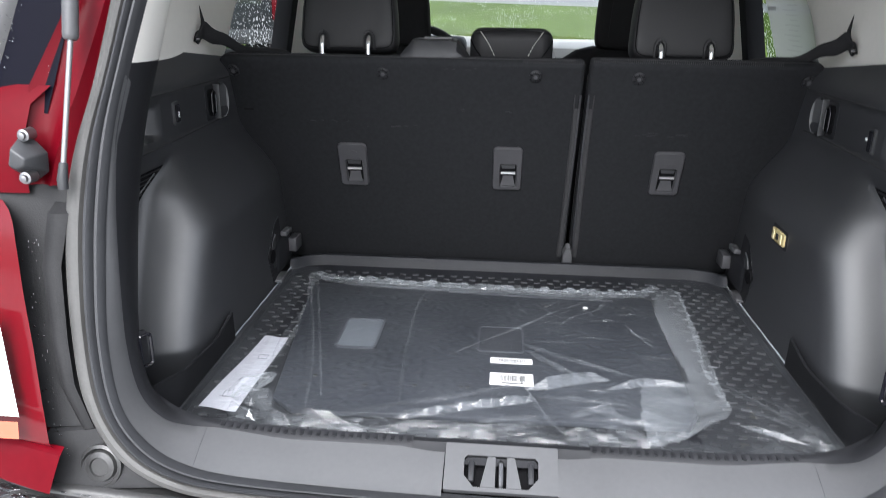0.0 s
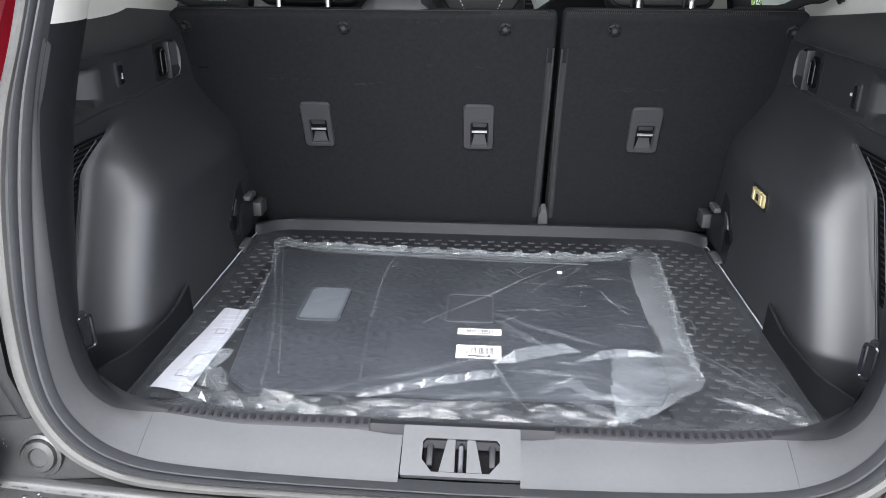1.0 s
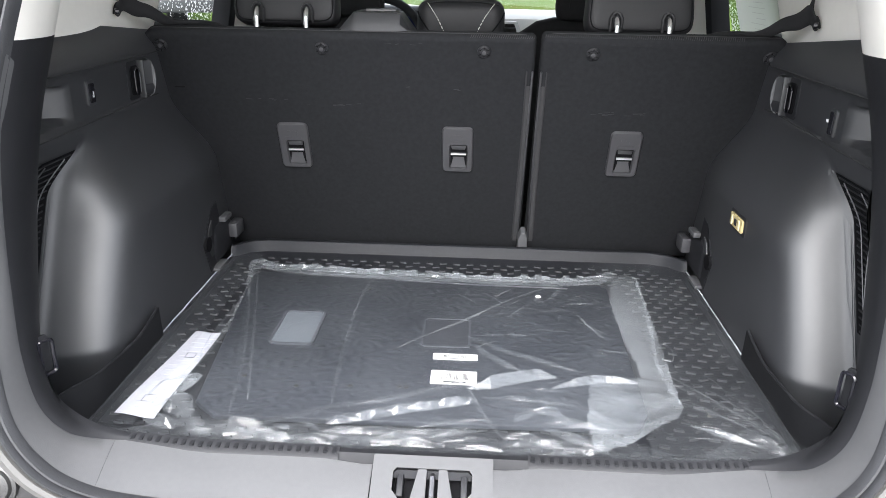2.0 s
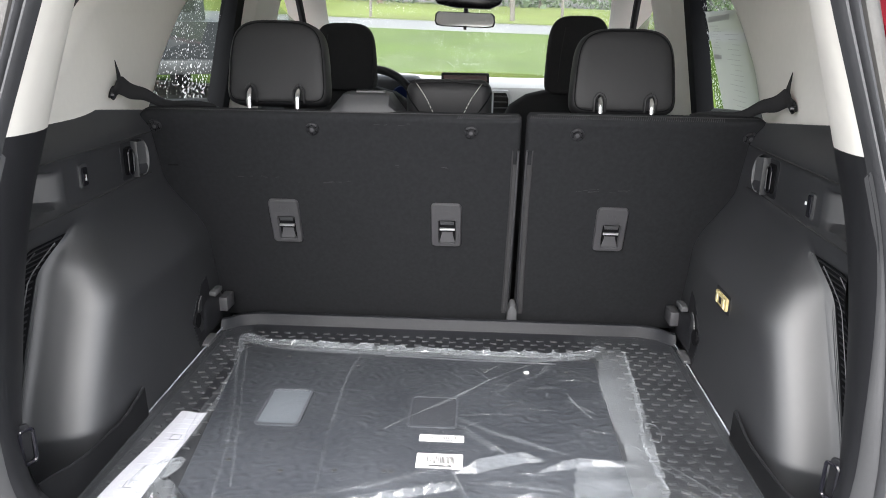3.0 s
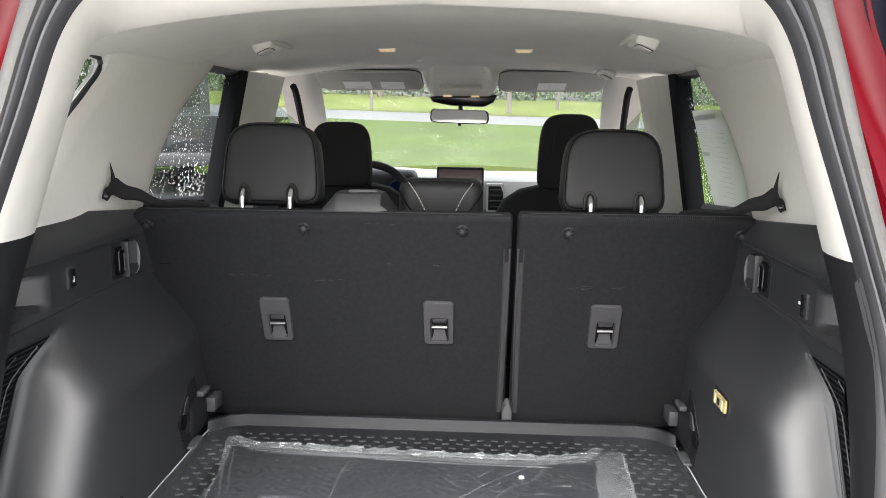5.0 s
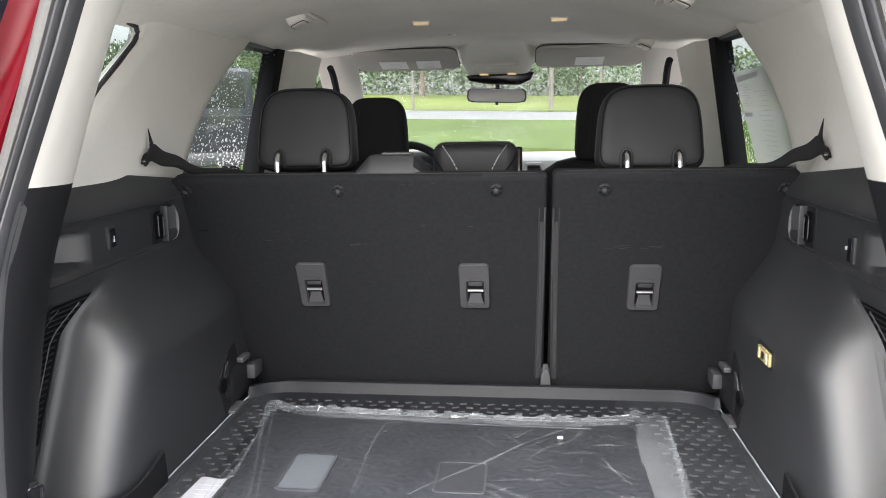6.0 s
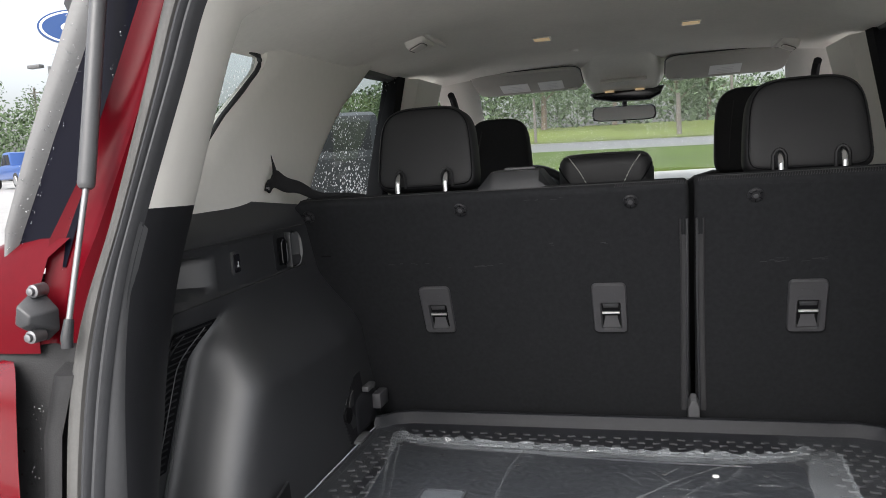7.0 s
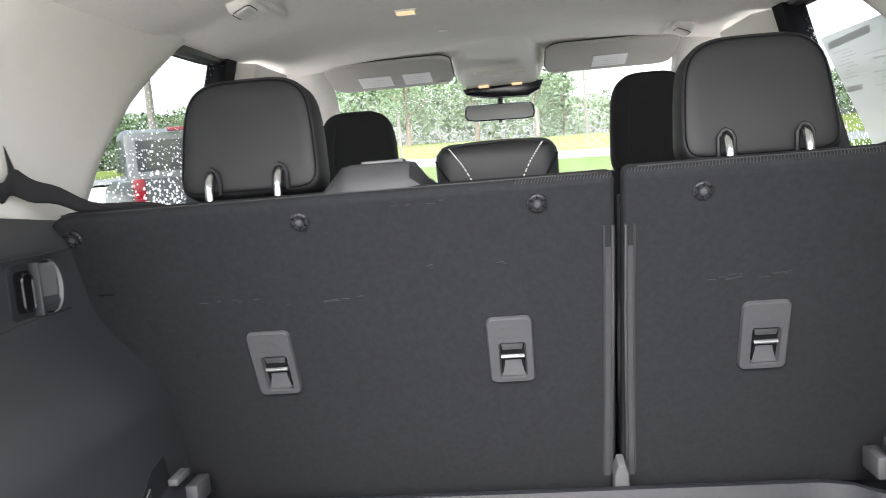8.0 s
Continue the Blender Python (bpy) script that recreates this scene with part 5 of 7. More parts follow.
for q in ([(-0.455, 0.200), (-0.435, 0.200), (-0.435, 0.218), (-0.455, 0.218), (-0.455, 0.200)], [(-0.440, 0.335), (-0.424, 0.335), (-0.424, 0.350), (-0.440, 0.350), (-0.440, 0.335)]):
    part("drawing", tube([Vector((a, b, 0.7328)) for a, b in q], 0.0004, 4), BLACK_INK, sheet)

# ---- polythene bag: a thin film over the board, pulled into sharp pleats ----
BAG_BACK = [(-0.456, 0.764), (-0.440, 0.760), (-0.352, 0.725), (-0.175, 0.716), (-0.015, 0.712), (0.191, 0.706), (0.301, 0.727), (0.370, 0.760), (0.394, 0.748)]
BAG_FRONT = [(-0.437, 0.195), (-0.400, 0.142), (-0.340, 0.110), (-0.180, 0.112), (0.023, 0.116), (0.142, 0.112), (0.235, 0.110), (0.300, 0.160), (0.350, 0.202), (0.366, 0.236)]
FOLD_LINE = [(-0.45, 0.22), (-0.40, 0.20), (-0.331, 0.150), (-0.292, 0.136), (-0.25, 0.136), (-0.221, 0.157), (-0.159, 0.190), (-0.076, 0.221), (-0.016, 0.251), (0.042, 0.280), (0.172, 0.285), (0.30, 0.305), (0.40, 0.32)]
HEM_LINE = [(0.150, 0.210), (0.200, 0.215), (0.300, 0.236), (0.312, 0.318), (0.416, 0.312), (0.528, 0.306), (0.700, 0.326), (0.78, 0.330)]


def bag_edge(keys, u):
    x0, x1 = keys[0][0], keys[-1][0]
    return x0 + (x1 - x0) * u, lerp_curve(keys, x0 + (x1 - x0) * u)[0]


def ridge(p, s, seed):
    return 1 - abs(noise.noise(Vector((p[0] * s + seed, p[1] * s, seed * 1.7)))) * 2


# shallow pulls in the film: from, to, height, width
PULLS = [((-0.082, 0.382), (0.224, 0.674), 0.003, 0.004), ((0.036, 0.433), (0.216, 0.324), 0.005, 0.006), ((-0.169, 0.665), (-0.165, 0.20), 0.003, 0.005), ((-0.440, 0.72), (-0.306, 0.16), 0.004, 0.004),
         ((0.111, 0.513), (0.23, 0.679), 0.003, 0.006), ((0.241, 0.536), (0.278, 0.443), 0.003, 0.004), ((0.04, 0.262), (0.093, 0.134), 0.006, 0.005)]


def bag_height(x, y, u, v):
    z = 0.7415 + 0.0012 * noise.noise(Vector((x * 9, y * 9, 3)))
    z += 0.0016 * max(0, ridge((x * 0.6, y), 11, 5)) ** 5 + 0.0009 * max(0, ridge((x * 0.5, y), 26, 9)) ** 4
    for (ax0, ay0), (bx0, by0), h, w in PULLS:
        d = Vector((bx0 - ax0, by0 - ay0))
        t = max(0, min(1, ((x - ax0) * d.x + (y - ay0) * d.y) / d.length_squared))
        dist = math.hypot(x - ax0 - d.x * t, y - ay0 - d.y * t)
        z += h * max(0, 1 - dist / w) * math.sin(math.pi * min(0.92, max(0.08, t)))
    if y < lerp_curve(FOLD_LINE, x)[0]:
        z += 0.0015 + 0.004 * max(0, ridge((x * 0.7, y * 1.4), 15, 21)) ** 3
    low = min(ease(min(u, 1 - u) / 0.05), ease((1 - v) / 0.04), 1)
    return max(0.7335, 0.733 + (z - 0.733) * (0.35 + 0.65 * low))


bag = thing("plastic_bag", (-0.04, 0.45, 0.727), "crumpled clear plastic bag with milky folds round the board", "plastic bag")
NU, NV = 190, 150
bm = bmesh.new()
vs = []
for i in range(NU + 1):
    u = i / NU
    col = []
    for j in range(NV + 1):
        v = j / NV
        x0, y0 = bag_edge(BAG_FRONT, u)
        x1, y1 = bag_edge(BAG_BACK, u)
        x, y = x0 + (x1 - x0) * v, y0 + (y1 - y0) * v
        if u < 0.5:
            x += 0.036 * (1 - 2 * u) ** 3 * math.sin(math.pi * v) + 0.008 * (1 - 2 * u) ** 4 * noise.noise(Vector((v * 9, 2, 2)))
        else:
            x += 0.004 * (2 * u - 1) ** 4 * noise.noise(Vector((v * 25, 7, 2)))
        y += 0.008 * (1 - v) ** 6 * noise.noise(Vector((u * 14, 4, 9))) + 0.004 * v ** 12 * noise.noise(Vector((u * 25, 4, 19)))
        col.append(bm.verts.new((x, y, bag_height(x, y, u, v))))
    vs.append(col)
for i in range(NU):
    for j in range(NV):
        f_ = bm.faces.new((vs[i][j], vs[i + 1][j], vs[i + 1][j + 1], vs[i][j + 1]))
        v = (j + 0.5) / NV
        c = vs[i][j].co
        wob = 0.005 * noise.noise(Vector((c.x * 9, c.y * 9, 1)))
        hem = c.x > lerp_curve(HEM_LINE, c.y)[0] + wob or v > 0.935 + wob * 0.5 or i < 4
        f_.material_index = 1 if hem else (2 if c.y < lerp_curve(FOLD_LINE, c.x)[0] + wob * 0.6 else 0)
part("bag_film", bm, [FILM, FILM_HEM, FILM_DOUBLE], bag)


def pleat(name, crest, high, front, back, cell, seed, mt, words="", rough=0.5, base=0.7425, owner=None):
    """A pulled pleat of film: a kinked crest line, a steep face to the tailgate and a long face behind it."""
    rg = random.Random(seed)
    line = catmull([(x, y, 0) for x, y in crest], 4)
    run = [0.0]
    for a_, b_ in zip(line, line[1:]):
        run.append(run[-1] + (b_ - a_).length)
    steps = max(3, int(run[-1] / cell))
    vs_, fs_ = [], []
    for i in range(steps + 1):
        s = run[-1] * (i + (rg.uniform(-0.4, 0.4) if 0 < i < steps else 0)) / steps
        k = min(range(len(run) - 1), key=lambda q: 0 if run[q] <= s <= run[q + 1] else 1)
        f = min(1, max(0, (s - run[k]) / max(1e-6, run[k + 1] - run[k])))
        p, d = line[k].lerp(line[k + 1], f), (line[k + 1] - line[k]).normalized()
        nrm = Vector((-d.y, d.x, 0)) if d.x >= 0 else Vector((d.y, -d.x, 0))
        end = 0.0 if i in (0, steps) else (0.75 if i in (1, steps - 1) else 1.0)
        h = high * end * (1 + rough * rg.uniform(-0.9, 0.6))
        slip = rough * rg.uniform(-0.5, 0.5) * front
        wide = 0.25 + 0.75 * end
        j1, j2, j3 = (0.5 + rough * rg.uniform(-0.45, 0.45) for _ in range(3))
        lanes = [(-front * wide, 0.0), (slip * 0.5 - front * wide * j1, h * (0.5 + (0.5 - j1) * 0.4)), (slip, h), (slip + back * wide * j2 * 0.6, h * (0.3 + 0.5 * j3)), (back * wide, 0.0)]
        for off, up in lanes:
            q = p + nrm * off
            vs_.append((q.x + rg.uniform(-0.3, 0.3) * cell * rough, q.y, base + up))
    for i in range(steps):
        for j in range(4):
            a, b, c, d = i * 5 + j, (i + 1) * 5 + j, (i + 1) * 5 + j + 1, i * 5 + j + 1
            fs_ += [(a, b, c), (a, c, d)] if rg.random() < 0.5 else [(a, b, d), (b, c, d)]
    bm = bmesh.new()
    verts_ = [bm.verts.new(q) for q in vs_]
    for f in fs_:
        bm.faces.new([verts_[q] for q in f])
    ob = part(name, bm, mt, owner or bag, words)
    ob.data.shade_flat()
    return ob


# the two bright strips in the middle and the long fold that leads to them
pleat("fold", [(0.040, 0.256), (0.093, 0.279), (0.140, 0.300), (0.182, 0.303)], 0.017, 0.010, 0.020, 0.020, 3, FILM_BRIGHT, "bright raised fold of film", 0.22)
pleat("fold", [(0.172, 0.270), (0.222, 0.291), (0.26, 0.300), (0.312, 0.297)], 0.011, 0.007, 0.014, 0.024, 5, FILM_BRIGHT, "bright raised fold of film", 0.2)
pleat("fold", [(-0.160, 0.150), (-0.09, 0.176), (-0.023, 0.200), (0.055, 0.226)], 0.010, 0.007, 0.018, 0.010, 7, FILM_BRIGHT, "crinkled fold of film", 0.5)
pleat("fold", [(-0.331, 0.150), (-0.27, 0.136), (-0.221, 0.155), (-0.159, 0.188), (-0.076, 0.219), (0.030, 0.272)], 0.004, 0.003, 0.012, 0.03, 9, FILM_CRUMPLED, "", 0.4)
# narrow pulls over the board
pleat("fold", [(0.047, 0.398), (0.081, 0.353), (0.126, 0.318)], 0.008, 0.006, 0.008, 0.016, 11, FILM_CRUMPLED, "", 0.5)
pleat("fold", [(0.036, 0.433), (0.096, 0.384), (0.162, 0.351), (0.222, 0.322)], 0.005, 0.004, 0.006, 0.02, 13, FILM_DOUBLE, "", 0.4)
pleat("fold", [(-0.085, 0.380), (-0.035, 0.433), (0.031, 0.498), (0.103, 0.580), (0.187, 0.654), (0.228, 0.676)], 0.0022, 0.0012, 0.002, 0.030, 15, FILM_LINE, "", 0.4)
pleat("fold", [(0.04, 0.262), (0.056, 0.208), (0.076, 0.156), (0.095, 0.130)], 0.006, 0.002, 0.003, 0.018, 17, FILM_LINE, "", 0.5)
pleat("fold", [(0.111, 0.513), (0.146, 0.566), (0.194, 0.602), (0.230, 0.676)], 0.003, 0.0025, 0.005, 0.016, 19, FILM_DOUBLE, "", 0.5)
pleat("fold", [(0.241, 0.536), (0.260, 0.477), (0.282, 0.438)], 0.003, 0.0012, 0.002, 0.016, 21, FILM_LINE, "", 0.5)
pleat("fold", [(0.170, 0.545), (0.205, 0.552), (0.242, 0.550)], 0.003, 0.003, 0.004, 0.014, 23, FILM_DOUBLE, "", 0.6)
for crest, h in (([(-0.446, 0.727), (-0.375, 0.476), (-0.332, 0.307), (-0.306, 0.160)], 0.0032), ([(-0.420, 0.697), (-0.338, 0.387), (-0.290, 0.200)], 0.002), ([(-0.407, 0.606), (-0.414, 0.382), (-0.402, 0.301)], 0.003), ([(-0.169, 0.672), (-0.179, 0.568), (-0.178, 0.421), (-0.170, 0.282), (-0.162, 0.19)], 0.003)):
    pleat("fold", crest, h, 0.0024, 0.0034, 0.03, int(h * 1e5) + len(crest), FILM_LINE, "", 0.15)
# the bunched front of the bag
pleat("front_hem", [(-0.360, 0.112), (-0.18, 0.108), (0.023, 0.112), (0.142, 0.108), (0.236, 0.108)], 0.009, 0.008, 0.014, 0.022, 25, FILM_CRUMPLED, "bunched front hem of the bag", 0.8)
pleat("front_hem", [(-0.330, 0.128), (-0.267, 0.122), (-0.205, 0.112)], 0.017, 0.012, 0.018, 0.022, 27, FILM_CRUMPLED, "", 0.6)
pleat("fold", [(-0.380, 0.150), (-0.350, 0.134), (-0.315, 0.112)], 0.018, 0.012, 0.016, 0.016, 29, FILM_CRUMPLED, "", 0.6)
pleat("fold", [(-0.236, 0.108), (-0.222, 0.112), (-0.200, 0.106)], 0.016, 0.010, 0.012, 0.010, 31, FILM_CRUMPLED, "", 0.5)
pleat("fold", [(-0.16, 0.128), (-0.09, 0.136), (-0.02, 0.132), (0.06, 0.150)], 0.009, 0.007, 0.014, 0.024, 33, FILM_CRUMPLED, "", 0.7)
pleat("fold", [(-0.10, 0.112), (-0.06, 0.120), (-0.01, 0.116)], 0.010, 0.008, 0.012, 0.018, 34, FILM_CRUMPLED, "", 0.7)
pleat("fold", [(0.108, 0.176), (0.150, 0.206), (0.182, 0.182), (0.232, 0.166)], 0.011, 0.008, 0.012, 0.017, 35, FILM_CRUMPLED, "", 0.7)
pleat("fold", [(0.150, 0.160), (0.192, 0.136), (0.232, 0.114)], 0.009, 0.006, 0.008, 0.014, 37, FILM_CRUMPLED, "", 0.7)
pleat("fold", [(0.095, 0.116), (0.130, 0.124), (0.172, 0.118)], 0.010, 0.008, 0.010, 0.016, 39, FILM_CRUMPLED, "", 0.7)
pleat("fold", [(0.215, 0.122), (0.240, 0.132), (0.262, 0.128)], 0.012, 0.009, 0.010, 0.011, 41, FILM_CRUMPLED, "", 0.7)
pleat("fold", [(0.215, 0.150), (0.256, 0.172), (0.306, 0.216), (0.362, 0.262)], 0.009, 0.007, 0.012, 0.024, 43, FILM_CRUMPLED, "", 0.6)
pleat("fold", [(0.262, 0.142), (0.285, 0.158), (0.305, 0.176), (0.335, 0.196)], 0.010, 0.008, 0.010, 0.014, 45, FILM_CRUMPLED, "", 0.9)
pleat("fold", [(-0.03, 0.150), (0.03, 0.168), (0.08, 0.172)], 0.005, 0.004, 0.010, 0.022, 47, FILM_DOUBLE, "", 0.6)
pleat("fold", [(0.060, 0.235), (0.12, 0.232), (0.20, 0.222)], 0.003, 0.003, 0.008, 0.024, 49, FILM_DOUBLE, "", 0.6)
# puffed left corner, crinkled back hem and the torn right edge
# the brightened film lends the corner folds a glint of sky
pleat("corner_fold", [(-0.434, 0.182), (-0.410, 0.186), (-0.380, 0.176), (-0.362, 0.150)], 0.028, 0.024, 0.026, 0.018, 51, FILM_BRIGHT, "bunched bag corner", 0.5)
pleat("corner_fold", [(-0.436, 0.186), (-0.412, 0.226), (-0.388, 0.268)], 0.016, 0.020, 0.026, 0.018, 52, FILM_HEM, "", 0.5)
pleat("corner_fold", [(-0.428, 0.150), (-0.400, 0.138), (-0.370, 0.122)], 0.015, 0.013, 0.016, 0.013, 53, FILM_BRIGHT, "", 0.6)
pleat("back_hem", [(-0.450, 0.752), (-0.420, 0.742), (-0.352, 0.718), (-0.175, 0.707), (-0.015, 0.703), (0.191, 0.698), (0.301, 0.717), (0.345, 0.748)], 0.008, 0.010, 0.012, 0.013, 55, FILM_MILKY, "crinkled back hem of the bag", 0.8)
pleat("side_hem", [(0.364, 0.250), (0.356, 0.36), (0.370, 0.48), (0.381, 0.62), (0.388, 0.74)], 0.0035, 0.003, 0.003, 0.008, 57, FILM_MILKY, "", 0.9, 0.737)
part("loose_thread", tube(catmull([(0.372, 0.440, 0.738), (0.380, 0.437, 0.740), (0.389, 0.428, 0.740), (0.391, 0.405, 0.739), (0.384, 0.381, 0.738), (0.372, 0.383, 0.738)], 4), 0.0007, 5), FILM_MILKY, bag, "loose strand of film")
rgf = random.Random(77)
# short glints where the doubled film is drawn tight
for k in range(18):
    x = rgf.uniform(-0.34, 0.33)
    y0, y1 = 0.118, lerp_curve(FOLD_LINE, x)[0] - 0.012
    y = rgf.uniform(y0, max(y0 + 0.006, y1))
    a, n_ = rgf.gauss(0.1, 0.45), rgf.uniform(0.010, 0.034)
    pleat("crease", [(x - n_ * math.cos(a), y - n_ * math.sin(a) * 0.6), (x, y + rgf.uniform(-0.004, 0.004)), (x + n_ * math.cos(a), y + n_ * math.sin(a) * 0.6)], rgf.uniform(0.003, 0.007), rgf.uniform(0.002, 0.005), 0.007, 0.012, 100 + k, FILM_CRUMPLED, "", 0.7)
# hair-fine creases that fan out over the board
for k in range(22):
    a = radians(rgf.choice((rgf.gauss(38, 14), rgf.gauss(-35, 14), rgf.gauss(5, 10))))
    x, y, n_ = rgf.uniform(-0.05, 0.30), rgf.uniform(0.36, 0.68), rgf.uniform(0.010, 0.045)
    pleat("crease", [(x - n_ * math.cos(a), y - n_ * math.sin(a)), (x, y + rgf.uniform(-0.004, 0.004)), (x + n_ * math.cos(a), y + n_ * math.sin(a))], rgf.uniform(0.001, 0.0022), 0.0014, 0.0018, 0.016, 140 + k, FILM_DOUBLE, "", 0.5)

# the film that still wraps the front and sides of the mat
rows = []
for i in range(121):
    u = i / 120
    x = -0.515 + 1.03 * u
    row = []
    for j in range(13):
        v = j / 12
        y = 0.092 + (0.052 + 0.034 * noise.noise(Vector((u * 9, 1, 15))) + 0.030 * ease((u - 0.85) / 0.1)) * v + 0.004 * noise.noise(Vector((u * 20, v * 3, 5)))
        row.append((x, y, 0.7345 + 0.007 * max(0, ridge((x, y), 24, 3)) ** 2 * math.sin(math.pi * v) + 0.003 * (1 - v)))
    rows.append(row)
wrap = thing("mat_wrapping", (0, 0.12, 0.73), "crinkled clear film along the front edge of the mat", "plastic film")
part("film_strip", grid(rows), FILM_CRUMPLED, wrap)
rows = []
for i in range(41):
    u = i / 40
    row = []
    for j in range(31):
        v = j / 30
        x, y = 0.300 + 0.215 * u, 0.125 + 0.705 * v
        row.append((x, y, 0.7315 + 0.004 * max(0, ridge((x, y), 9, 13)) ** 4))
    rows.append(row)
part("film_side", grid(rows), FILM_THIN, wrap)
rows = []
for i in range(25):
    u = i / 24
    rows.append([(-0.515 + (0.075 + 0.0 * v) * u, 0.14 + 0.68 * v / 30, 0.7315 + 0.004 * max(0, ridge((u * 0.08, 0.7 * v / 30), 9, 33)) ** 4) for v in range(31)])
part("film_side", grid(rows), FILM_THIN, wrap)
for sg in (-1, 1):
    part("film_edge", tube([(sg * 0.5135, 0.12 + 0.7 * k / 20, 0.7325 + 0.0006 * math.sin(k * 2.1)) for k in range(21)], 0.0013, 5), FILM_EDGE, wrap)
pleat("film_fold", [(0.366, 0.199), (0.396, 0.183), (0.430, 0.164), (0.458, 0.152)], 0.011, 0.006, 0.009, 0.026, 201, FILM_BRIGHT, "raised shiny fold", 0.25, 0.733, wrap)
for k, crest in enumerate(([(0.446, 0.172), (0.466, 0.166), (0.482, 0.150)], [(0.462, 0.150), (0.472, 0.140), (0.488, 0.138)], [(0.480, 0.152), (0.494, 0.150), (0.508, 0.152)])):
    pleat("film_fold", crest, 0.010, 0.007, 0.009, 0.010, 210 + k, FILM_CRUMPLED, "", 0.8, 0.734, wrap)
# fine strains in the film that gather at the corners of the mat
for k in range(34):
    sx, far = (-1, 0.03) if k % 4 == 3 else (1, 0.0)
    a = radians(rgf.uniform(96, 176))
    r0, r1 = rgf.uniform(0.02, 0.10), rgf.uniform(0.12, 0.30) - far
    x0, y0 = 0.500, 0.140 + rgf.uniform(-0.01, 0.02)
    pts = [(sx * (x0 + r * math.cos(a + 0.10 * q)), y0 + r * math.sin(a + 0.10 * q)) for q, r in ((0, r0), (0.5, (r0 + r1) / 2), (1, r1))]
    if all(abs(px) < 0.508 and py > 0.112 and (sx < 0 or px > 0.31) and (sx > 0 or px < -0.40) for px, py in pts):
        pleat("crease", pts if sx < 0 else pts[::-1], rgf.uniform(0.0008, 0.0020), 0.0012, 0.0018, 0.016, 230 + k, FILM, "", 0.5, 0.7335, wrap)



# ---- front of the cabin ----
def front_seat(sx, top, label):
    seat = thing("front_seat", (sx * 0.36, 1.62, 0.42), label, "car seat", "front seats")
    c = sx * 0.354
    rows = []
    for z, w, y0, d in ((0.48, 0.25, 1.72, 0.16), (0.70, 0.255, 1.68, 0.16), (0.95, 0.25, 1.62, 0.15), (1.10, 0.235, 1.585, 0.14), (1.17, 0.20, 1.575, 0.12), (1.205, 0.15, 1.575, 0.10), (1.218, 0.10, 1.58, 0.08)):
        rows.append([(c + w * math.copysign(abs(math.cos(a)) ** 0.35, math.cos(a)), y0 + d / 2 + d / 2 * math.copysign(abs(math.sin(a)) ** 0.6, math.sin(a)), z) for a in (2 * math.pi * k / 28 for k in range(28))])
    bm = grid(rows, close_v=True)
    bmesh.ops.holes_fill(bm, edges=[e for e in bm.edges if e.is_boundary], sides=0)
    part("backrest", bm, CLOTH, seat)
    part("cushion", box(c, 1.92, 0.52, 0.50, 0.52, 0.16, 0.05, 3), CLOTH, seat)
    part("base", box(c, 1.9, 0.42, 0.42, 0.4, 0.06, 0.01), TRIM, seat)
    h = headrest(seat, c, 1.545, 1.215, 0.190, top - 1.215, 0.11, -4, CLOTH, (), seam=False)
    pts = [(c - 0.06, 1.5465, 1.25), (c - 0.055, 1.546, 1.33), (c - 0.045, 1.548, top - 0.035)]
    part("seam", tube(catmull(pts, 4), 0.0016, 5), LEATHER, h)
    for k in (-0.05, 0.05):
        part("post", tube([(c + k, 1.60, 1.19), (c + k, 1.60, 1.24)], 0.006, 8), CHROME, h)
    return seat


front_seat(-1, 1.412, "black cloth driver's seat with a tall headrest")
front_seat(1, 1.443, "black cloth front passenger seat with a tall headrest")

dash = thing("dashboard", (0, 2.7, 0.8), "pale grey and black dashboard under the windscreen", "dashboard")
rows = []
for x in [-0.72 + 1.44 * k / 20 for k in range(21)]:
    hump = 0.028 * math.exp(-((x + 0.36) / 0.17) ** 2)
    rows.append([(x, 2.46, 0.72), (x, 2.45, 1.00), (x, 2.455, 1.10), (x, 2.48, 1.160), (x, 2.56, 1.183 + hump), (x, 2.75, 1.186 + hump * 0.5), (x, 3.02, 1.168), (x, 3.03, 0.9)])
part("dash_top", grid(rows), DASH, dash, "pale grey dash top")
part("dash_front", box(0, 2.44, 0.86, 1.38, 0.10, 0.36, 0.04, 3), TRIM, dash)
scr = part("screen_frame", moved(prism(rounded(0.200, 0.125, 0.008, 4), 0.018, 0.002), Matrix.Translation((-0.003, 2.40, 1.162)) @ Matrix.Rotation(radians(-8), 4, "X")), GLOSS_BLACK, dash, "black touch screen frame")
part("display", moved(prism(rounded(0.182, 0.098, 0.004, 3), 0.003), Matrix.Translation((-0.003, 2.3985, 1.165)) @ Matrix.Rotation(radians(-8), 4, "X")), SCREEN, scr, "dim reddish display")
o, i_ = [(-0.038, -0.062), (0.03, -0.062), (0.044, -0.03), (0.044, 0.03), (0.03, 0.062), (-0.038, 0.062)], [(-0.030, -0.052), (0.022, -0.052), (0.033, -0.024), (0.033, 0.024), (0.022, 0.052), (-0.030, 0.052)]
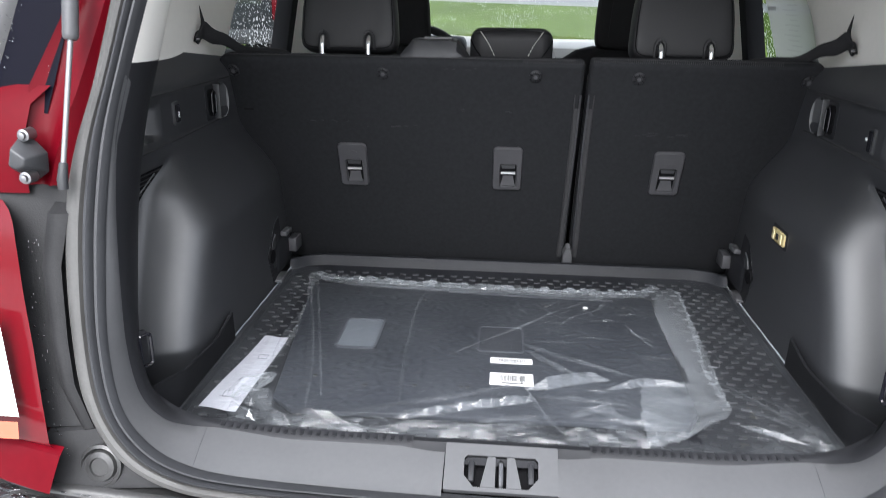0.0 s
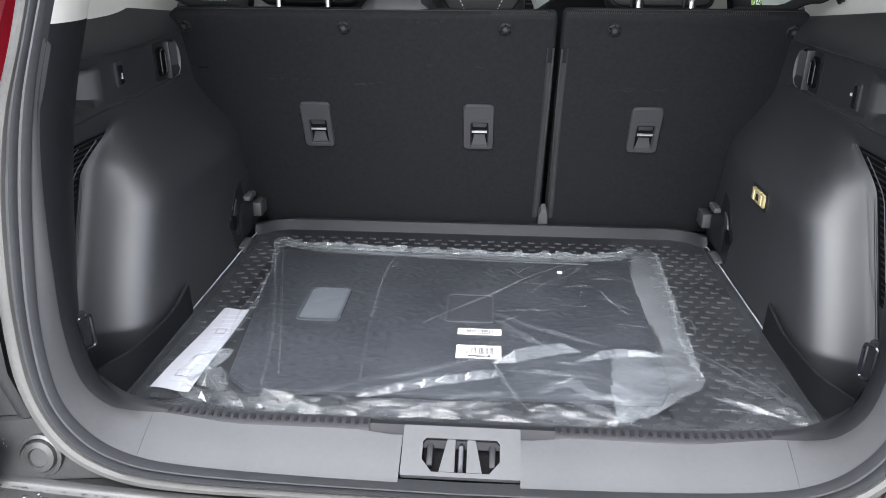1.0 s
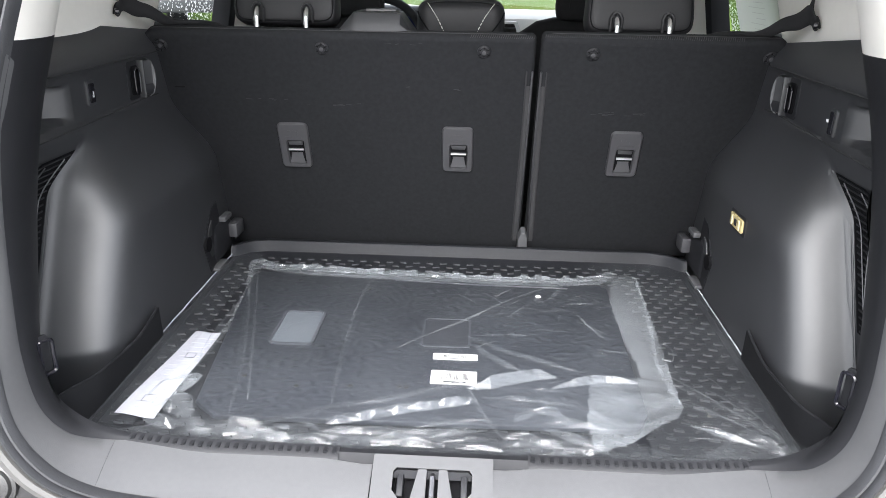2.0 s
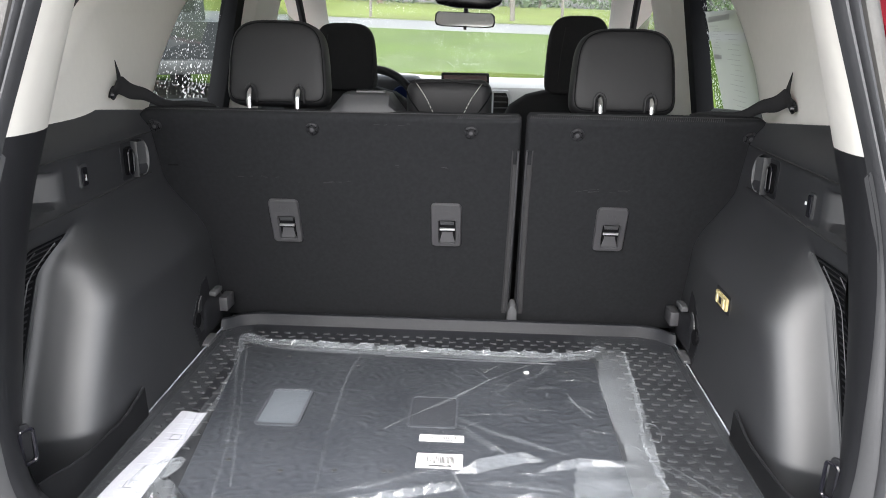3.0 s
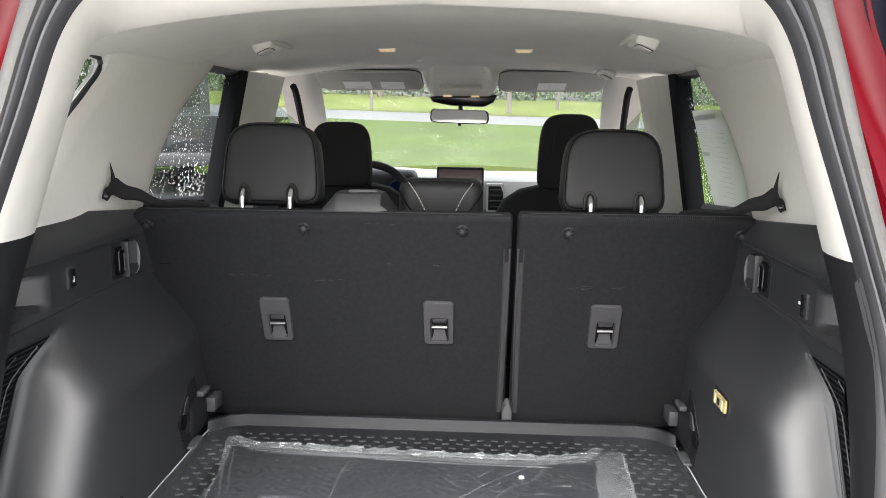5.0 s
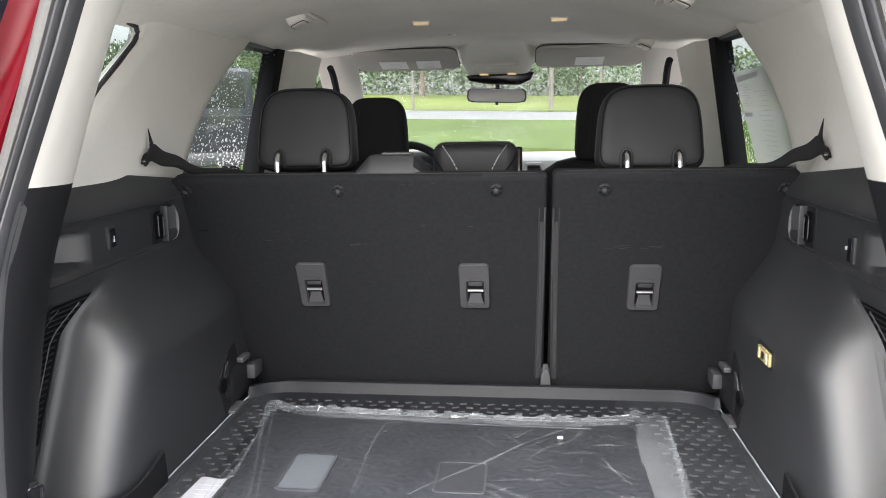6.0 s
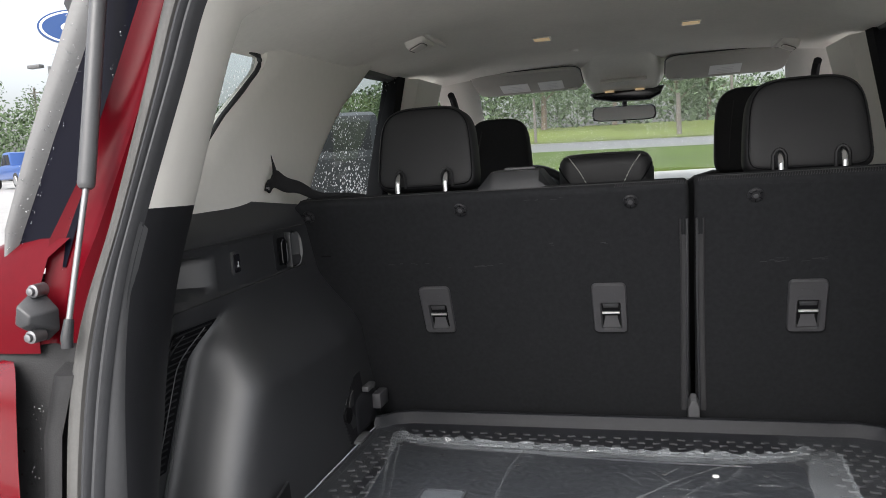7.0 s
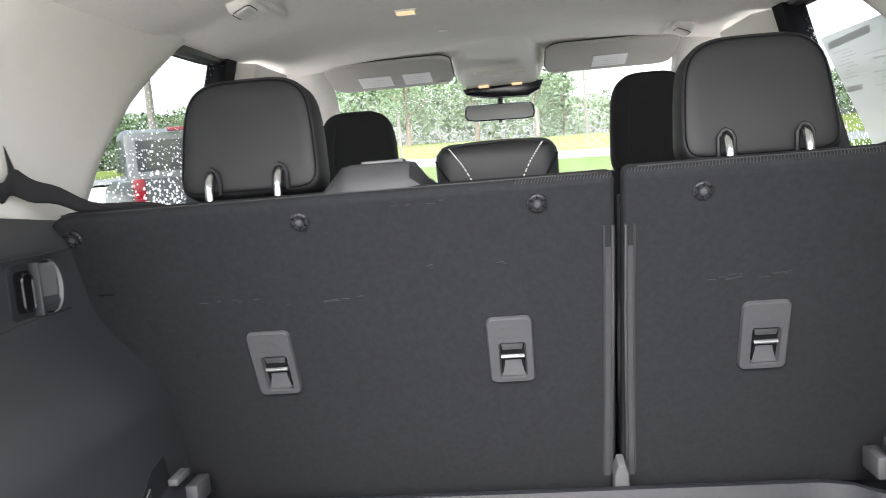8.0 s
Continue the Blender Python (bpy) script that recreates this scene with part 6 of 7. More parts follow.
for sg in (-1, 1):
    vm = Matrix.Translation((0.148, 2.415, 1.092)) if sg > 0 else Matrix.Translation((-0.62, 2.415, 1.09))
    vent = part("air_vent", moved(grid([[(a, 0.03, b) for a, b in o], [(a, 0.0, b) for a, b in o], [(a, 0.0, b) for a, b in i_], [(a, 0.03, b) for a, b in i_]], close_v=True), vm), VENT_RIM, dash, "silver-rimmed air vent")
    part("vent_back", moved(box(0, 0.022, 0, 0.07, 0.004, 0.11), vm), BLACK_INK, vent)
    for k in range(4):
        part("blade", moved(box(0, 0.010, -0.036 + 0.024 * k, 0.058, 0.016, 0.005, 0.001, 1), vm), TRIM, vent)
part("cluster_hood", moved(box(0, 0, 0, 0.34, 0.16, 0.10, 0.03, 3), Matrix.Translation((-0.36, 2.44, 1.155))), TRIM_SOFT, dash)
part("gauge", moved(revolve([(0.045, 0.0), (0.044, -0.004), (0.042, -0.004), (0.041, 0.0)], 24), Matrix.Translation((-0.262, 2.355, 1.125))), GAUGE, dash, "dim blue lit gauge")
wheel = thing("steering_wheel", (-0.36, 2.2, 1.06), "black leather-wrapped steering wheel", "steering wheel")
wm = Matrix.Translation((-0.36, 2.12, 1.075)) @ Matrix.Rotation(radians(-22), 4, "X")
part("wheel_rim", moved(tube([(0.182 * math.cos(a), 0, 0.182 * math.sin(a)) for a in (2 * math.pi * k / 48 for k in range(49))], 0.016, 10, False), wm), LEATHER, wheel)
part("hub", moved(revolve([(0.075, 0.02), (0.07, -0.02), (0.03, -0.03), (0.001, -0.03)], 20), wm), TRIM, wheel)
for a in (0, 180, 270):
    part("spoke", moved(box(0.12, 0.01, 0, 0.11, 0.02, 0.035, 0.006), wm @ Matrix.Rotation(radians(-a), 4, "Y")), TRIM, wheel)
part("column", tube([(-0.36, 2.14, 1.06), (-0.36, 2.42, 0.98)], 0.05, 12), TRIM, wheel)

# overhead: visors, console, mirror, lamps, grab handles
for sg in (-1, 1):
    vis = thing("sun_visor", (sg * 0.35, 2.16, 1.585), "pale grey folded sun visor with white warning labels", "sun visor", "sun visors")
    vm = Matrix.Translation((sg * 0.346, 2.135, 1.558)) @ Matrix.Rotation(radians(74), 4, "X")
    pts = rounded(0.398, 0.205, 0.044, 6)
    part("visor_body", moved(prism(pts, 0.022, 0.006, 3), vm), VISOR, vis)
    # a dark tube draws the shadow gap between visor and headliner
    pts2 = rounded(0.402, 0.209, 0.046, 6)
    part("visor_shadow_gap", moved(tube([(a, 0.012, b) for a, b in pts2 + pts2[:1]], 0.0022, 6, False), vm), SEAL_DARK, vis, "dark line standing for the shadow gap round the visor")
    labels = ((-0.05, 0.105), (0.085, 0.09)) if sg < 0 else ((0.0, 0.105),)
    for lx, lw in labels:
        lab = part("warning_label", moved(box(lx, -0.0015, -0.030, lw, 0.0015, 0.080), vm), LABEL_WHITE, vis, "white warning label with unreadable print")
        part("print", moved(merge(*[box(lx + 0.006 * (k % 2), -0.0025, -0.058 + 0.015 * k, lw * (0.5 - 0.1 * (k % 2)), 0.0006, 0.0016) for k in range(4)]), vm), PALE_INK, lab)
    part("clip", moved(box(-sg * 0.16, -0.003, -0.082, 0.035, 0.006, 0.012, 0.002), vm), CREAM, vis)
con = thing("overhead_console", (0, 2.12, 1.60), "pale grey overhead console with two lit reading lamps", "overhead console")
rows = []
for y, z0, w in ((1.90, 1.606, 0.09), (2.02, 1.596, 0.105), (2.12, 1.575, 0.12), (2.20, 1.542, 0.125), (2.24, 1.521, 0.125), (2.262, 1.514, 0.12), (2.31, 1.514, 0.115)):
    rows.append([(-w - 0.03, y, z0 + 0.06), (-w - 0.012, y, z0 + 0.02), (-w, y, z0 + 0.004), (-w + 0.015, y, z0), (w - 0.015, y, z0), (w, y, z0 + 0.004), (w + 0.012, y, z0 + 0.02), (w + 0.03, y, z0 + 0.06)])
part("console_body", grid(rows), LINER, con)
part("bin_door", moved(prism(rounded(0.165, 0.046, 0.006, 3), 0.004, 0.001), Matrix.Translation((0, 2.170, 1.549)) @ Matrix.Rotation(radians(-65), 4, "X")), CREAM, con)
for sg in (-1, 1):
    part("reading_lamp", box(sg * 0.055, 2.262, 1.512, 0.034, 0.022, 0.005, 0.001, 1), LAMP_ON, con, "lit warm reading lamp")
cowl = part("sensor_cowl", moved(prism([(-0.13, 0.0), (-0.115, -0.022), (-0.04, -0.036), (0.09, -0.040), (0.13, -0.022), (0.145, 0.01), (0.12, 0.012)], 0.06, 0.006), Matrix.Translation((0.0, 2.275, 1.512))), GLOSS_BLACK, con, "black sensor cowl")
mir = thing("rear_view_mirror", (-0.01, 2.33, 1.42), "dark-framed rear view mirror on the windscreen", "mirror")
mm = Matrix.Translation((-0.010, 2.375, 1.436)) @ Matrix.Rotation(radians(-2.2), 4, "X") @ Matrix.Rotation(radians(1.5), 4, "Y")
mp = [(-0.122, -0.012), (-0.115, -0.026), (-0.09, -0.031), (0.09, -0.031), (0.118, -0.026), (0.124, -0.010), (0.120, 0.018), (0.108, 0.027), (-0.108, 0.027), (-0.119, 0.018)]
part("mirror_frame", moved(prism(mp, 0.022, 0.003), mm), GLOSS_BLACK, mir)
part("mirror_glass", moved(prism([(a * 0.95, b * 0.86) for a, b in mp], 0.002), mm @ Matrix.Translation((0, -0.0012, 0))), MIRROR, mir, "mirror glass")
part("mirror_arm", tube([(-0.006, 2.39, 1.445), (-0.005, 2.385, 1.475), (0.0, 2.345, 1.500)], 0.010, 8), GLOSS_BLACK, mir)
part("dimmer_knob", tube([(-0.008, 2.370, 1.407), (-0.008, 2.368, 1.395)], 0.006, 8), GLOSS_BLACK, mir)
for x in (-0.1995, 0.202):
    z = liner_z(x, 1.506)
    dl = thing("dome_lamp", (x, 1.506, z), "small lit warm courtesy lamp in the headliner", "lamp", "courtesy lamps")
    sl = Matrix.Translation((x, 1.506, z - 0.002)) @ Matrix.Rotation(radians(-8), 4, "X")
    part("lens", moved(box(0, 0, 0, 0.044, 0.026, 0.006, 0.002), sl), LAMP_ON, dl)
    part("rim", moved(box(0, 0, 0.0018, 0.052, 0.034, 0.005, 0.002), sl), CREAM, dl)
for sg, y in ((-1, 1.21), (1, 1.04), (1, 1.88)):
    gx = sg * (0.505 if y > 1.5 else 0.474 if sg < 0 else 0.448)
    z = liner_z(gx, y)
    gh = thing("grab_handle", (gx, y, z), "pale grey grab handle folded against the headliner", "grab handle", "grab handles")
    lean = Matrix.Translation((gx, y, z - 0.004)) @ Matrix.Rotation(radians(sg * 24), 4, "Y")
    for yy in (0.0,):
        foot_ = part("foot", moved(box(0, yy, -0.004, 0.054, 0.100, 0.030, 0.011, 3), lean), LINER, gh)
        part("flap", moved(box(sg * 0.003, yy - 0.022, -0.0185, 0.034, 0.050, 0.008, 0.003, 3), lean), CREAM, foot_)
        o2 = rounded(0.038, 0.054, 0.010, 4)
        part("flap_gap", moved(tube([(sg * 0.003 + a, yy - 0.022 + b, -0.0188) for a, b in o2 + o2[:1]], 0.0012, 5, False), lean), SEAL_LIGHT, foot_)
    part("handle_bar", moved(tube(catmull([(-sg * 0.030, -0.05, 0.0), (-sg * 0.034, -0.02, -0.010), (-sg * 0.030, 0.10, -0.006), (-sg * 0.022, 0.20, 0.006)], 5), [0.007] * 16, 8), lean), CREAM, gh)
cap = thing("headliner_button", (-0.13, 1.72, liner_z(-0.13, 1.72)), "small round button in the headliner", "trim button")
part("button", moved(revolve([(0.014, 0.0), (0.012, -0.004), (0.002, -0.005)], 14), Matrix.Translation((-0.13, 1.72, liner_z(-0.13, 1.72))) @ Matrix.Rotation(radians(90), 4, "X")), LINER, cap)

# ---- the vehicle's body round the load space ----
car = thing("suv_body", (0, 1.9, 0.0), "wet red compact SUV with its tailgate raised", "car")
loop_o = rim_rows(0, 16, 1) + rim_rows(0, 16, -1)[1:-1][::-1]
FLANGE = [(-0.20, -0.022), (-0.12, -0.004), (-0.04, 0.007), (0.05, 0.011), (0.22, 0.0125), (0.34, 0.010), (0.40, 0.003)]
BULB = [(0.38, 0.002), (0.43, 0.007), (0.49, 0.0125), (0.57, 0.0135), (0.64, 0.010), (0.675, 0.003), (0.69, 0.002), (0.73, 0.008), (0.79, 0.012), (0.86, 0.012), (0.93, 0.008), (0.97, 0.002), (1.02, -0.006)]
for name, prof, mt, words in (("seal_flange", FLANGE, SEAL_LIGHT, "weathered pale grey outer lip of the tailgate seal"), ("door_seal", BULB, SEAL_DARK, "dark grey rubber tailgate seal")):
    rows = []
    for o, a, b, k in loop_o:
        rows.append([o + (a - o) * u + OUT * v * (1 + 0.35 * (1 - ease((o.z - 0.72) / 0.15))) for u, v in prof])
    part(name, grid(rows, close_u=True), mt, car, words)


def plane_y(z, d=0.0):
    return -0.255 + 0.3 * z + d


def body_strip(name, stations, mt, words="", bulge=0.0, deep=0.05):
    """Panel beside the opening: stations of (z, x0, d0, x1, d1), d measured forward of the opening plane; mirrored to both sides."""
    for sg in (-1, 1):
        rows = []
        for z, x0, d0, x1, d1 in stations:
            row = []
            for k in range(7):
                f = k / 6
                row.append((sg * (x0 + (x1 - x0) * f), plane_y(z, d0 + (d1 - d0) * f - bulge * math.sin(math.pi * f)), z))
            row.append((sg * (x1 + 0.004), plane_y(z, d1 + deep), z))
            rows.append(row)
        part(name, grid(rows), mt, car, words)


# painted gutter from the seal outward, the shoulder below it
body_strip("pillar_gutter", [(1.72, 0.42, 0.014, 0.424, 0.010), (1.60, 0.452, 0.016, 0.458, 0.008), (1.53, 0.478, 0.018, 0.488, 0.006), (1.45, 0.495, 0.020, 0.510, 0.004), (1.32, 0.522, 0.022, 0.548, 0.002), (1.235, 0.540, 0.022, 0.574, 0.000), (1.20, 0.548, 0.022, 0.586, -0.002), (1.15, 0.560, 0.022, 0.600, -0.004), (1.11, 0.566, 0.022, 0.608, -0.004)], RED, "wet red gutter channel beside the seal", -0.004)
body_strip("pillar_flank", [(1.72, 0.424, 0.010, 0.510, 0.004), (1.60, 0.458, 0.008, 0.530, 0.004), (1.53, 0.488, 0.006, 0.540, 0.001), (1.45, 0.510, 0.004, 0.562, 0.000), (1.32, 0.548, 0.002, 0.600, -0.001), (1.235, 0.574, 0.000, 0.640, -0.004), (1.20, 0.586, -0.002, 0.640, -0.005), (1.15, 0.600, -0.004, 0.640, -0.005), (1.11, 0.608, -0.004, 0.640, -0.005)], RED, "red painted pillar flank", -0.010)
body_strip("shoulder", [(1.236, 0.612, 0.000, 0.72, 0.02), (1.214, 0.632, -0.012, 0.76, 0.0), (1.18, 0.636, -0.016, 0.79, 0.0), (1.14, 0.636, -0.014, 0.80, 0.0), (1.10, 0.636, -0.004, 0.80, 0.0)], RED, "wet red body shoulder", 0.004)
body_strip("pillar_glass", [(1.74, 0.500, 0.006, 0.64, 0.008), (1.545, 0.531, 0.004, 0.650, 0.008), (1.36, 0.582, 0.004, 0.690, 0.008), (1.20, 0.618, 0.004, 0.720, 0.006)], PILLAR_GLOSS, "gloss black pillar panel", 0.0)
# the outer edge mirrors the sky: its paleness is in the base colour
body_strip("pillar_moulding", [(1.74, 0.575, 0.012, 0.61, -0.010), (1.546, 0.597, 0.010, 0.634, -0.010), (1.36, 0.658, 0.008, 0.684, -0.010), (1.25, 0.690, 0.006, 0.706, -0.010), (1.215, 0.698, 0.004, 0.706, -0.006)], BAR_GREY, "wet moulding on the outer pillar edge, reflected sky painted grey", 0.004)
body_strip("pillar_cladding", [(1.115, 0.570, 0.014, 0.72, -0.004), (1.09, 0.578, 0.012, 0.70, -0.004), (1.0, 0.590, 0.012, 0.672, -0.004), (0.93, 0.584, 0.012, 0.650, -0.004), (0.86, 0.566, 0.012, 0.626, -0.004), (0.801, 0.533, 0.012, 0.606, -0.003)], CLADDING, "wet dark plastic cladding inside the tail lamp", 0.0)
body_strip("lower_cladding", [(0.8005, 0.531, 0.012, 0.602, -0.003), (0.798, 0.528, 0.008, 0.602, -0.010), (0.77, 0.500, 0.008, 0.596, -0.010), (0.745, 0.450, 0.008, 0.590, -0.012), (0.732, 0.415, 0.008, 0.588, -0.014), (0.728, 0.405, 0.010, 0.588, -0.014), (0.720, 0.395, 0.03, 0.588, 0.01)], CLADDING, "wet dark plastic corner panel with the rubber stop", 0.0)
body_strip("cladding_ridge", [(1.088, 0.577, 0.006, 0.606, 0.006), (1.078, 0.577, -0.012, 0.606, -0.012), (1.01, 0.586, -0.012, 0.612, -0.012), (0.918, 0.575, -0.012, 0.598, -0.012), (0.86, 0.566, -0.009, 0.586, -0.009), (0.80, 0.545, 0.004, 0.562, 0.004)], CLADDING, "raised ridge", 0.004)
body_strip("tail_lamp", [(1.092, 0.670, -0.010, 0.82, 0.05), (1.084, 0.650, -0.026, 0.83, 0.04), (1.070, 0.639, -0.034, 0.83, 0.03), (1.050, 0.634, -0.036, 0.83, 0.03), (0.98, 0.621, -0.036, 0.82, 0.03), (0.914, 0.607, -0.035, 0.80, 0.03), (0.85, 0.594, -0.036, 0.79, 0.03), (0.80, 0.582, -0.038, 0.78, 0.03), (0.793, 0.578, -0.034, 0.78, 0.03)], LAMP_RED, "wet red tail lamp", 0.006, 0.12)
body_strip("lamp_corner", [(0.793, 0.566, -0.030, 0.78, 0.03), (0.788, 0.565, -0.042, 0.78, 0.03), (0.765, 0.570, -0.046, 0.78, 0.03), (0.742, 0.576, -0.046, 0.78, 0.03), (0.736, 0.580, -0.036, 0.78, 0.04)], RED, "wet red body corner below the lamp", 0.006, 0.12)
for sg in (-1, 1):
    part("reverse_lens", grid([[(sg * x, plane_y(z, -0.046), z) for x in (0.648 - 0.25 * (0.955 - z), 0.70, 0.76)] for z in (0.958, 0.93, 0.90, 0.87, 0.836)]), LAMP_WHITE, car, "clear reversing lamp lens")
    part("indicator_lens", grid([[(sg * x, plane_y(z, -0.049), z) for x in (0.618 - 0.10 * (0.831 - z), 0.69, 0.76)] for z in (0.831, 0.82, 0.810)]), LAMP_AMBER, car, "amber indicator lens")
    # rubber stop in its cup
    sm = Matrix.Translation((sg * 0.531, plane_y(0.754, 0.000), 0.754)) @ Matrix.Rotation(radians(-17), 4, "X")
    stop = part("rubber_stop", moved(revolve([(0.030, 0.012), (0.029, -0.004), (0.025, -0.006), (0.022, 0.0), (0.020, -0.006), (0.013, -0.008), (0.012, -0.005), (0.006, -0.005)], 20), sm), BUMPER, car, "round rubber tailgate stop")
    # gas strut with its lower ball joint
    foot, knee, top_ = Vector((sg * 0.574, 0.050, 1.125)), Vector((sg * 0.568, 0.104, 1.298)), Vector((sg * 0.578, 0.195, 1.60))
    strut = part("gas_strut", tube([knee - (top_ - knee).normalized() * 0.003, knee, knee + (top_ - knee) * 0.01, top_, top_ + (top_ - knee) * 0.3], [0.007, 0.0095, 0.0103, 0.0103, 0.0103], 12), STRUT_GREY, car, "wet grey gas strut tube")
    part("strut_rod", tube([foot, knee], 0.0036, 10), ROD, strut, "bare steel strut rod")
    part("ball_joint", tube([foot + Vector((0, -0.001, -0.012)), foot, foot + (knee - foot) * 0.12], [0.0065, 0.007, 0.0055], 10), SEAL_DARK, strut)
    # stop bracket with two bolts
    bx, bz = sg * 0.632, 1.155
    wedge = bmesh.new()
    lo, hi = [(-0.026, -0.024), (0.006, -0.041), (0.027, -0.026), (0.029, 0.000), (0.001, 0.030)], [(-0.006, -0.012), (0.002, -0.016), (0.014, -0.012), (0.018, -0.003), (-0.001, 0.010)]
    v0, v1 = [wedge.verts.new((a, 0.014, b)) for a, b in lo], [wedge.verts.new((a, -0.020, b)) for a, b in hi]
    wedge.faces.new(v0)
    wedge.faces.new(v1)
    for q in range(5):
        wedge.faces.new((v0[q], v0[(q + 1) % 5], v1[(q + 1) % 5], v1[q]))
    bmesh.ops.recalc_face_normals(wedge, faces=wedge.faces)
    bmesh.ops.bevel(wedge, geom=wedge.edges[:], offset=0.0025, segments=2, affect="EDGES", profile=0.5)
    bracket = part("stop_bracket", moved(wedge, Matrix.Translation((bx, plane_y(bz, -0.030), bz)) @ Matrix.Diagonal((-sg, 1, 1, 1))), BRACKET, car, "grey plastic tailgate stop bracket")
    for dx, dz in ((-0.008, 0.024), (-0.012, -0.028)):
        part("bolt", moved(revolve([(0.0085, 0.014), (0.0080, -0.003), (0.0052, -0.004), (0.0048, -0.008), (0.0016, -0.009)], 12), Matrix.Translation((bx + sg * dx, plane_y(bz + dz, -0.036), bz + dz))), STEEL, bracket, "zinc bolt head")
# bumper with a narrow ledge and a flat wet step, below the sill
def bumper_top(q):
    return 0.709 + 0.026 * (min(q, 0.62) / 0.57) ** 2


def step_point(x, f):
    """A place on the wet step: f runs from the ledge (0) to the rear edge (1)."""
    q = abs(x)
    yc = 0.22 * ease((q - 0.60) / 0.30)
    return Vector((x, -0.058 - 0.082 * f + yc * (0.6 + 0.4 * f), bumper_top(q) - 0.009 - 0.010 * f - 0.003 * f * f))


rows = []
for k in range(49):
    x = -0.86 + 1.72 * k / 48
    q = abs(x)
    yc = 0.22 * ease((q - 0.60) / 0.30)
    top = bumper_top(q)
    row = [(x, 0.06 + yc * 0.6, top - 0.03), (x, -0.010 + yc * 0.6, top - 0.004), (x, -0.040 + yc * 0.6, top - 0.003), (x, -0.044 + yc * 0.6, top), (x, -0.052 + yc * 0.6, top - 0.001), (x, -0.055 + yc * 0.6, top - 0.004)]
    row += [step_point(x, f) for f in (0.0, 0.25, 0.5, 0.75, 1.0)]
    row += [(x, -0.154 + yc, top - 0.030), (x, -0.164 + yc, top - 0.060), (x, -0.16 + yc, 0.45), (x, -0.08 + yc, 0.33)]
    rows.append(row)
part("bumper", grid(rows), BUMPER, car, "wet dark grey plastic rear bumper")
# water lying on the bumper step, on the gutters and on the cladding
rng = random.Random(11)
beads = []


def puddle(c, r, seed):
    """A flat drop of uneven outline."""
    rows_ = []
    for ring, hh in ((1.0, -0.0004), (0.96, 0.0007), (0.85, 0.0013), (0.4, 0.0016), (0.02, 0.0017)):
        rows_.append([c + Vector((1.7 * r * ring * math.cos(a) * (1 + 0.55 * noise.noise(Vector((math.cos(a) * 1.3, math.sin(a) * 1.3, seed)))), r * ring * math.sin(a) * (1 + 0.6 * noise.noise(Vector((math.cos(a) * 1.5, math.sin(a) * 1.5, seed + 7)))), hh * min(1.0, r / 0.006) - 0.12 * r * ring * math.sin(a) * 0)) for a in (2 * math.pi * q / 18 for q in range(18))])
    return grid(rows_, close_v=True)


for k in range(90):
    x = rng.uniform(-0.80, -0.12) * rng.choice((1, 1, 1, -1))
    beads.append(puddle(step_point(x, rng.uniform(0.05, 0.95)), 0.004 + 0.011 * rng.random() ** 2.5, k * 3.7))
for k in range(800):
    x = rng.uniform(-0.84, -0.05) * rng.choice((1, 1, 1, -1))
    r = 0.0011 + 0.0032 * rng.random() ** 3
    bm = bmesh.new()
    bmesh.ops.create_icosphere(bm, subdivisions=2 if r > 0.002 else 1, radius=1)
    beads.append(moved(bm, Matrix.Translation(step_point(x, rng.uniform(0.0, 1.0))) @ Matrix.Diagonal((r * rng.uniform(1, 1.8), r, 0.5 * r, 1))))
for k in range(70):
    x = rng.uniform(-0.60, -0.1) * rng.choice((1, 1, 1, -1))
    r = rng.uniform(0.0008, 0.0022)
    bm = bmesh.new()
    bmesh.ops.create_icosphere(bm, subdivisions=1, radius=1)
    beads.append(moved(bm, Matrix.Translation((x, -0.0565, bumper_top(abs(x)) - 0.006)) @ Matrix.Diagonal((r * rng.uniform(1, 5), r, 0.6 * r, 1))))
for k in range(90):
    z = rng.uniform(0.74, 1.05)
    s_ = lerp_curve([(0.73, 0.56, 0.585), (0.80, 0.58, 0.60), (0.93, 0.61, 0.648), (1.06, 0.62, 0.68)], z)
    f, r = rng.random(), rng.uniform(0.0006, 0.0016)
    bm = bmesh.new()
    bmesh.ops.create_icosphere(bm, subdivisions=1, radius=r)
    beads.append(moved(bm, Matrix.Translation((-(s_[0] + (s_[1] - s_[0]) * f), plane_y(z, -0.007), z)) @ Matrix.Diagonal((1, 0.6, 1.3, 1))))
for k in range(260):
    z = rng.uniform(1.12, 1.55)
    s = lerp_curve([(1.11, 0.566, 0.64), (1.235, 0.545, 0.628), (1.32, 0.524, 0.604), (1.45, 0.497, 0.572), (1.6, 0.455, 0.54)], z)
    f = rng.random()
    r = 0.0007 + 0.0016 * rng.random() ** 4
    bm = bmesh.new()
    bmesh.ops.create_icosphere(bm, subdivisions=1, radius=r)
    beads.append(moved(bm, Matrix.Translation((-(s[0] + (s[1] - s[0]) * f), plane_y(z, 0.012 * (1 - f) + 0.012 * math.sin(math.pi * f) - 0.0005), z)) @ Matrix.Diagonal((1, 0.5, 1.2, 1))))
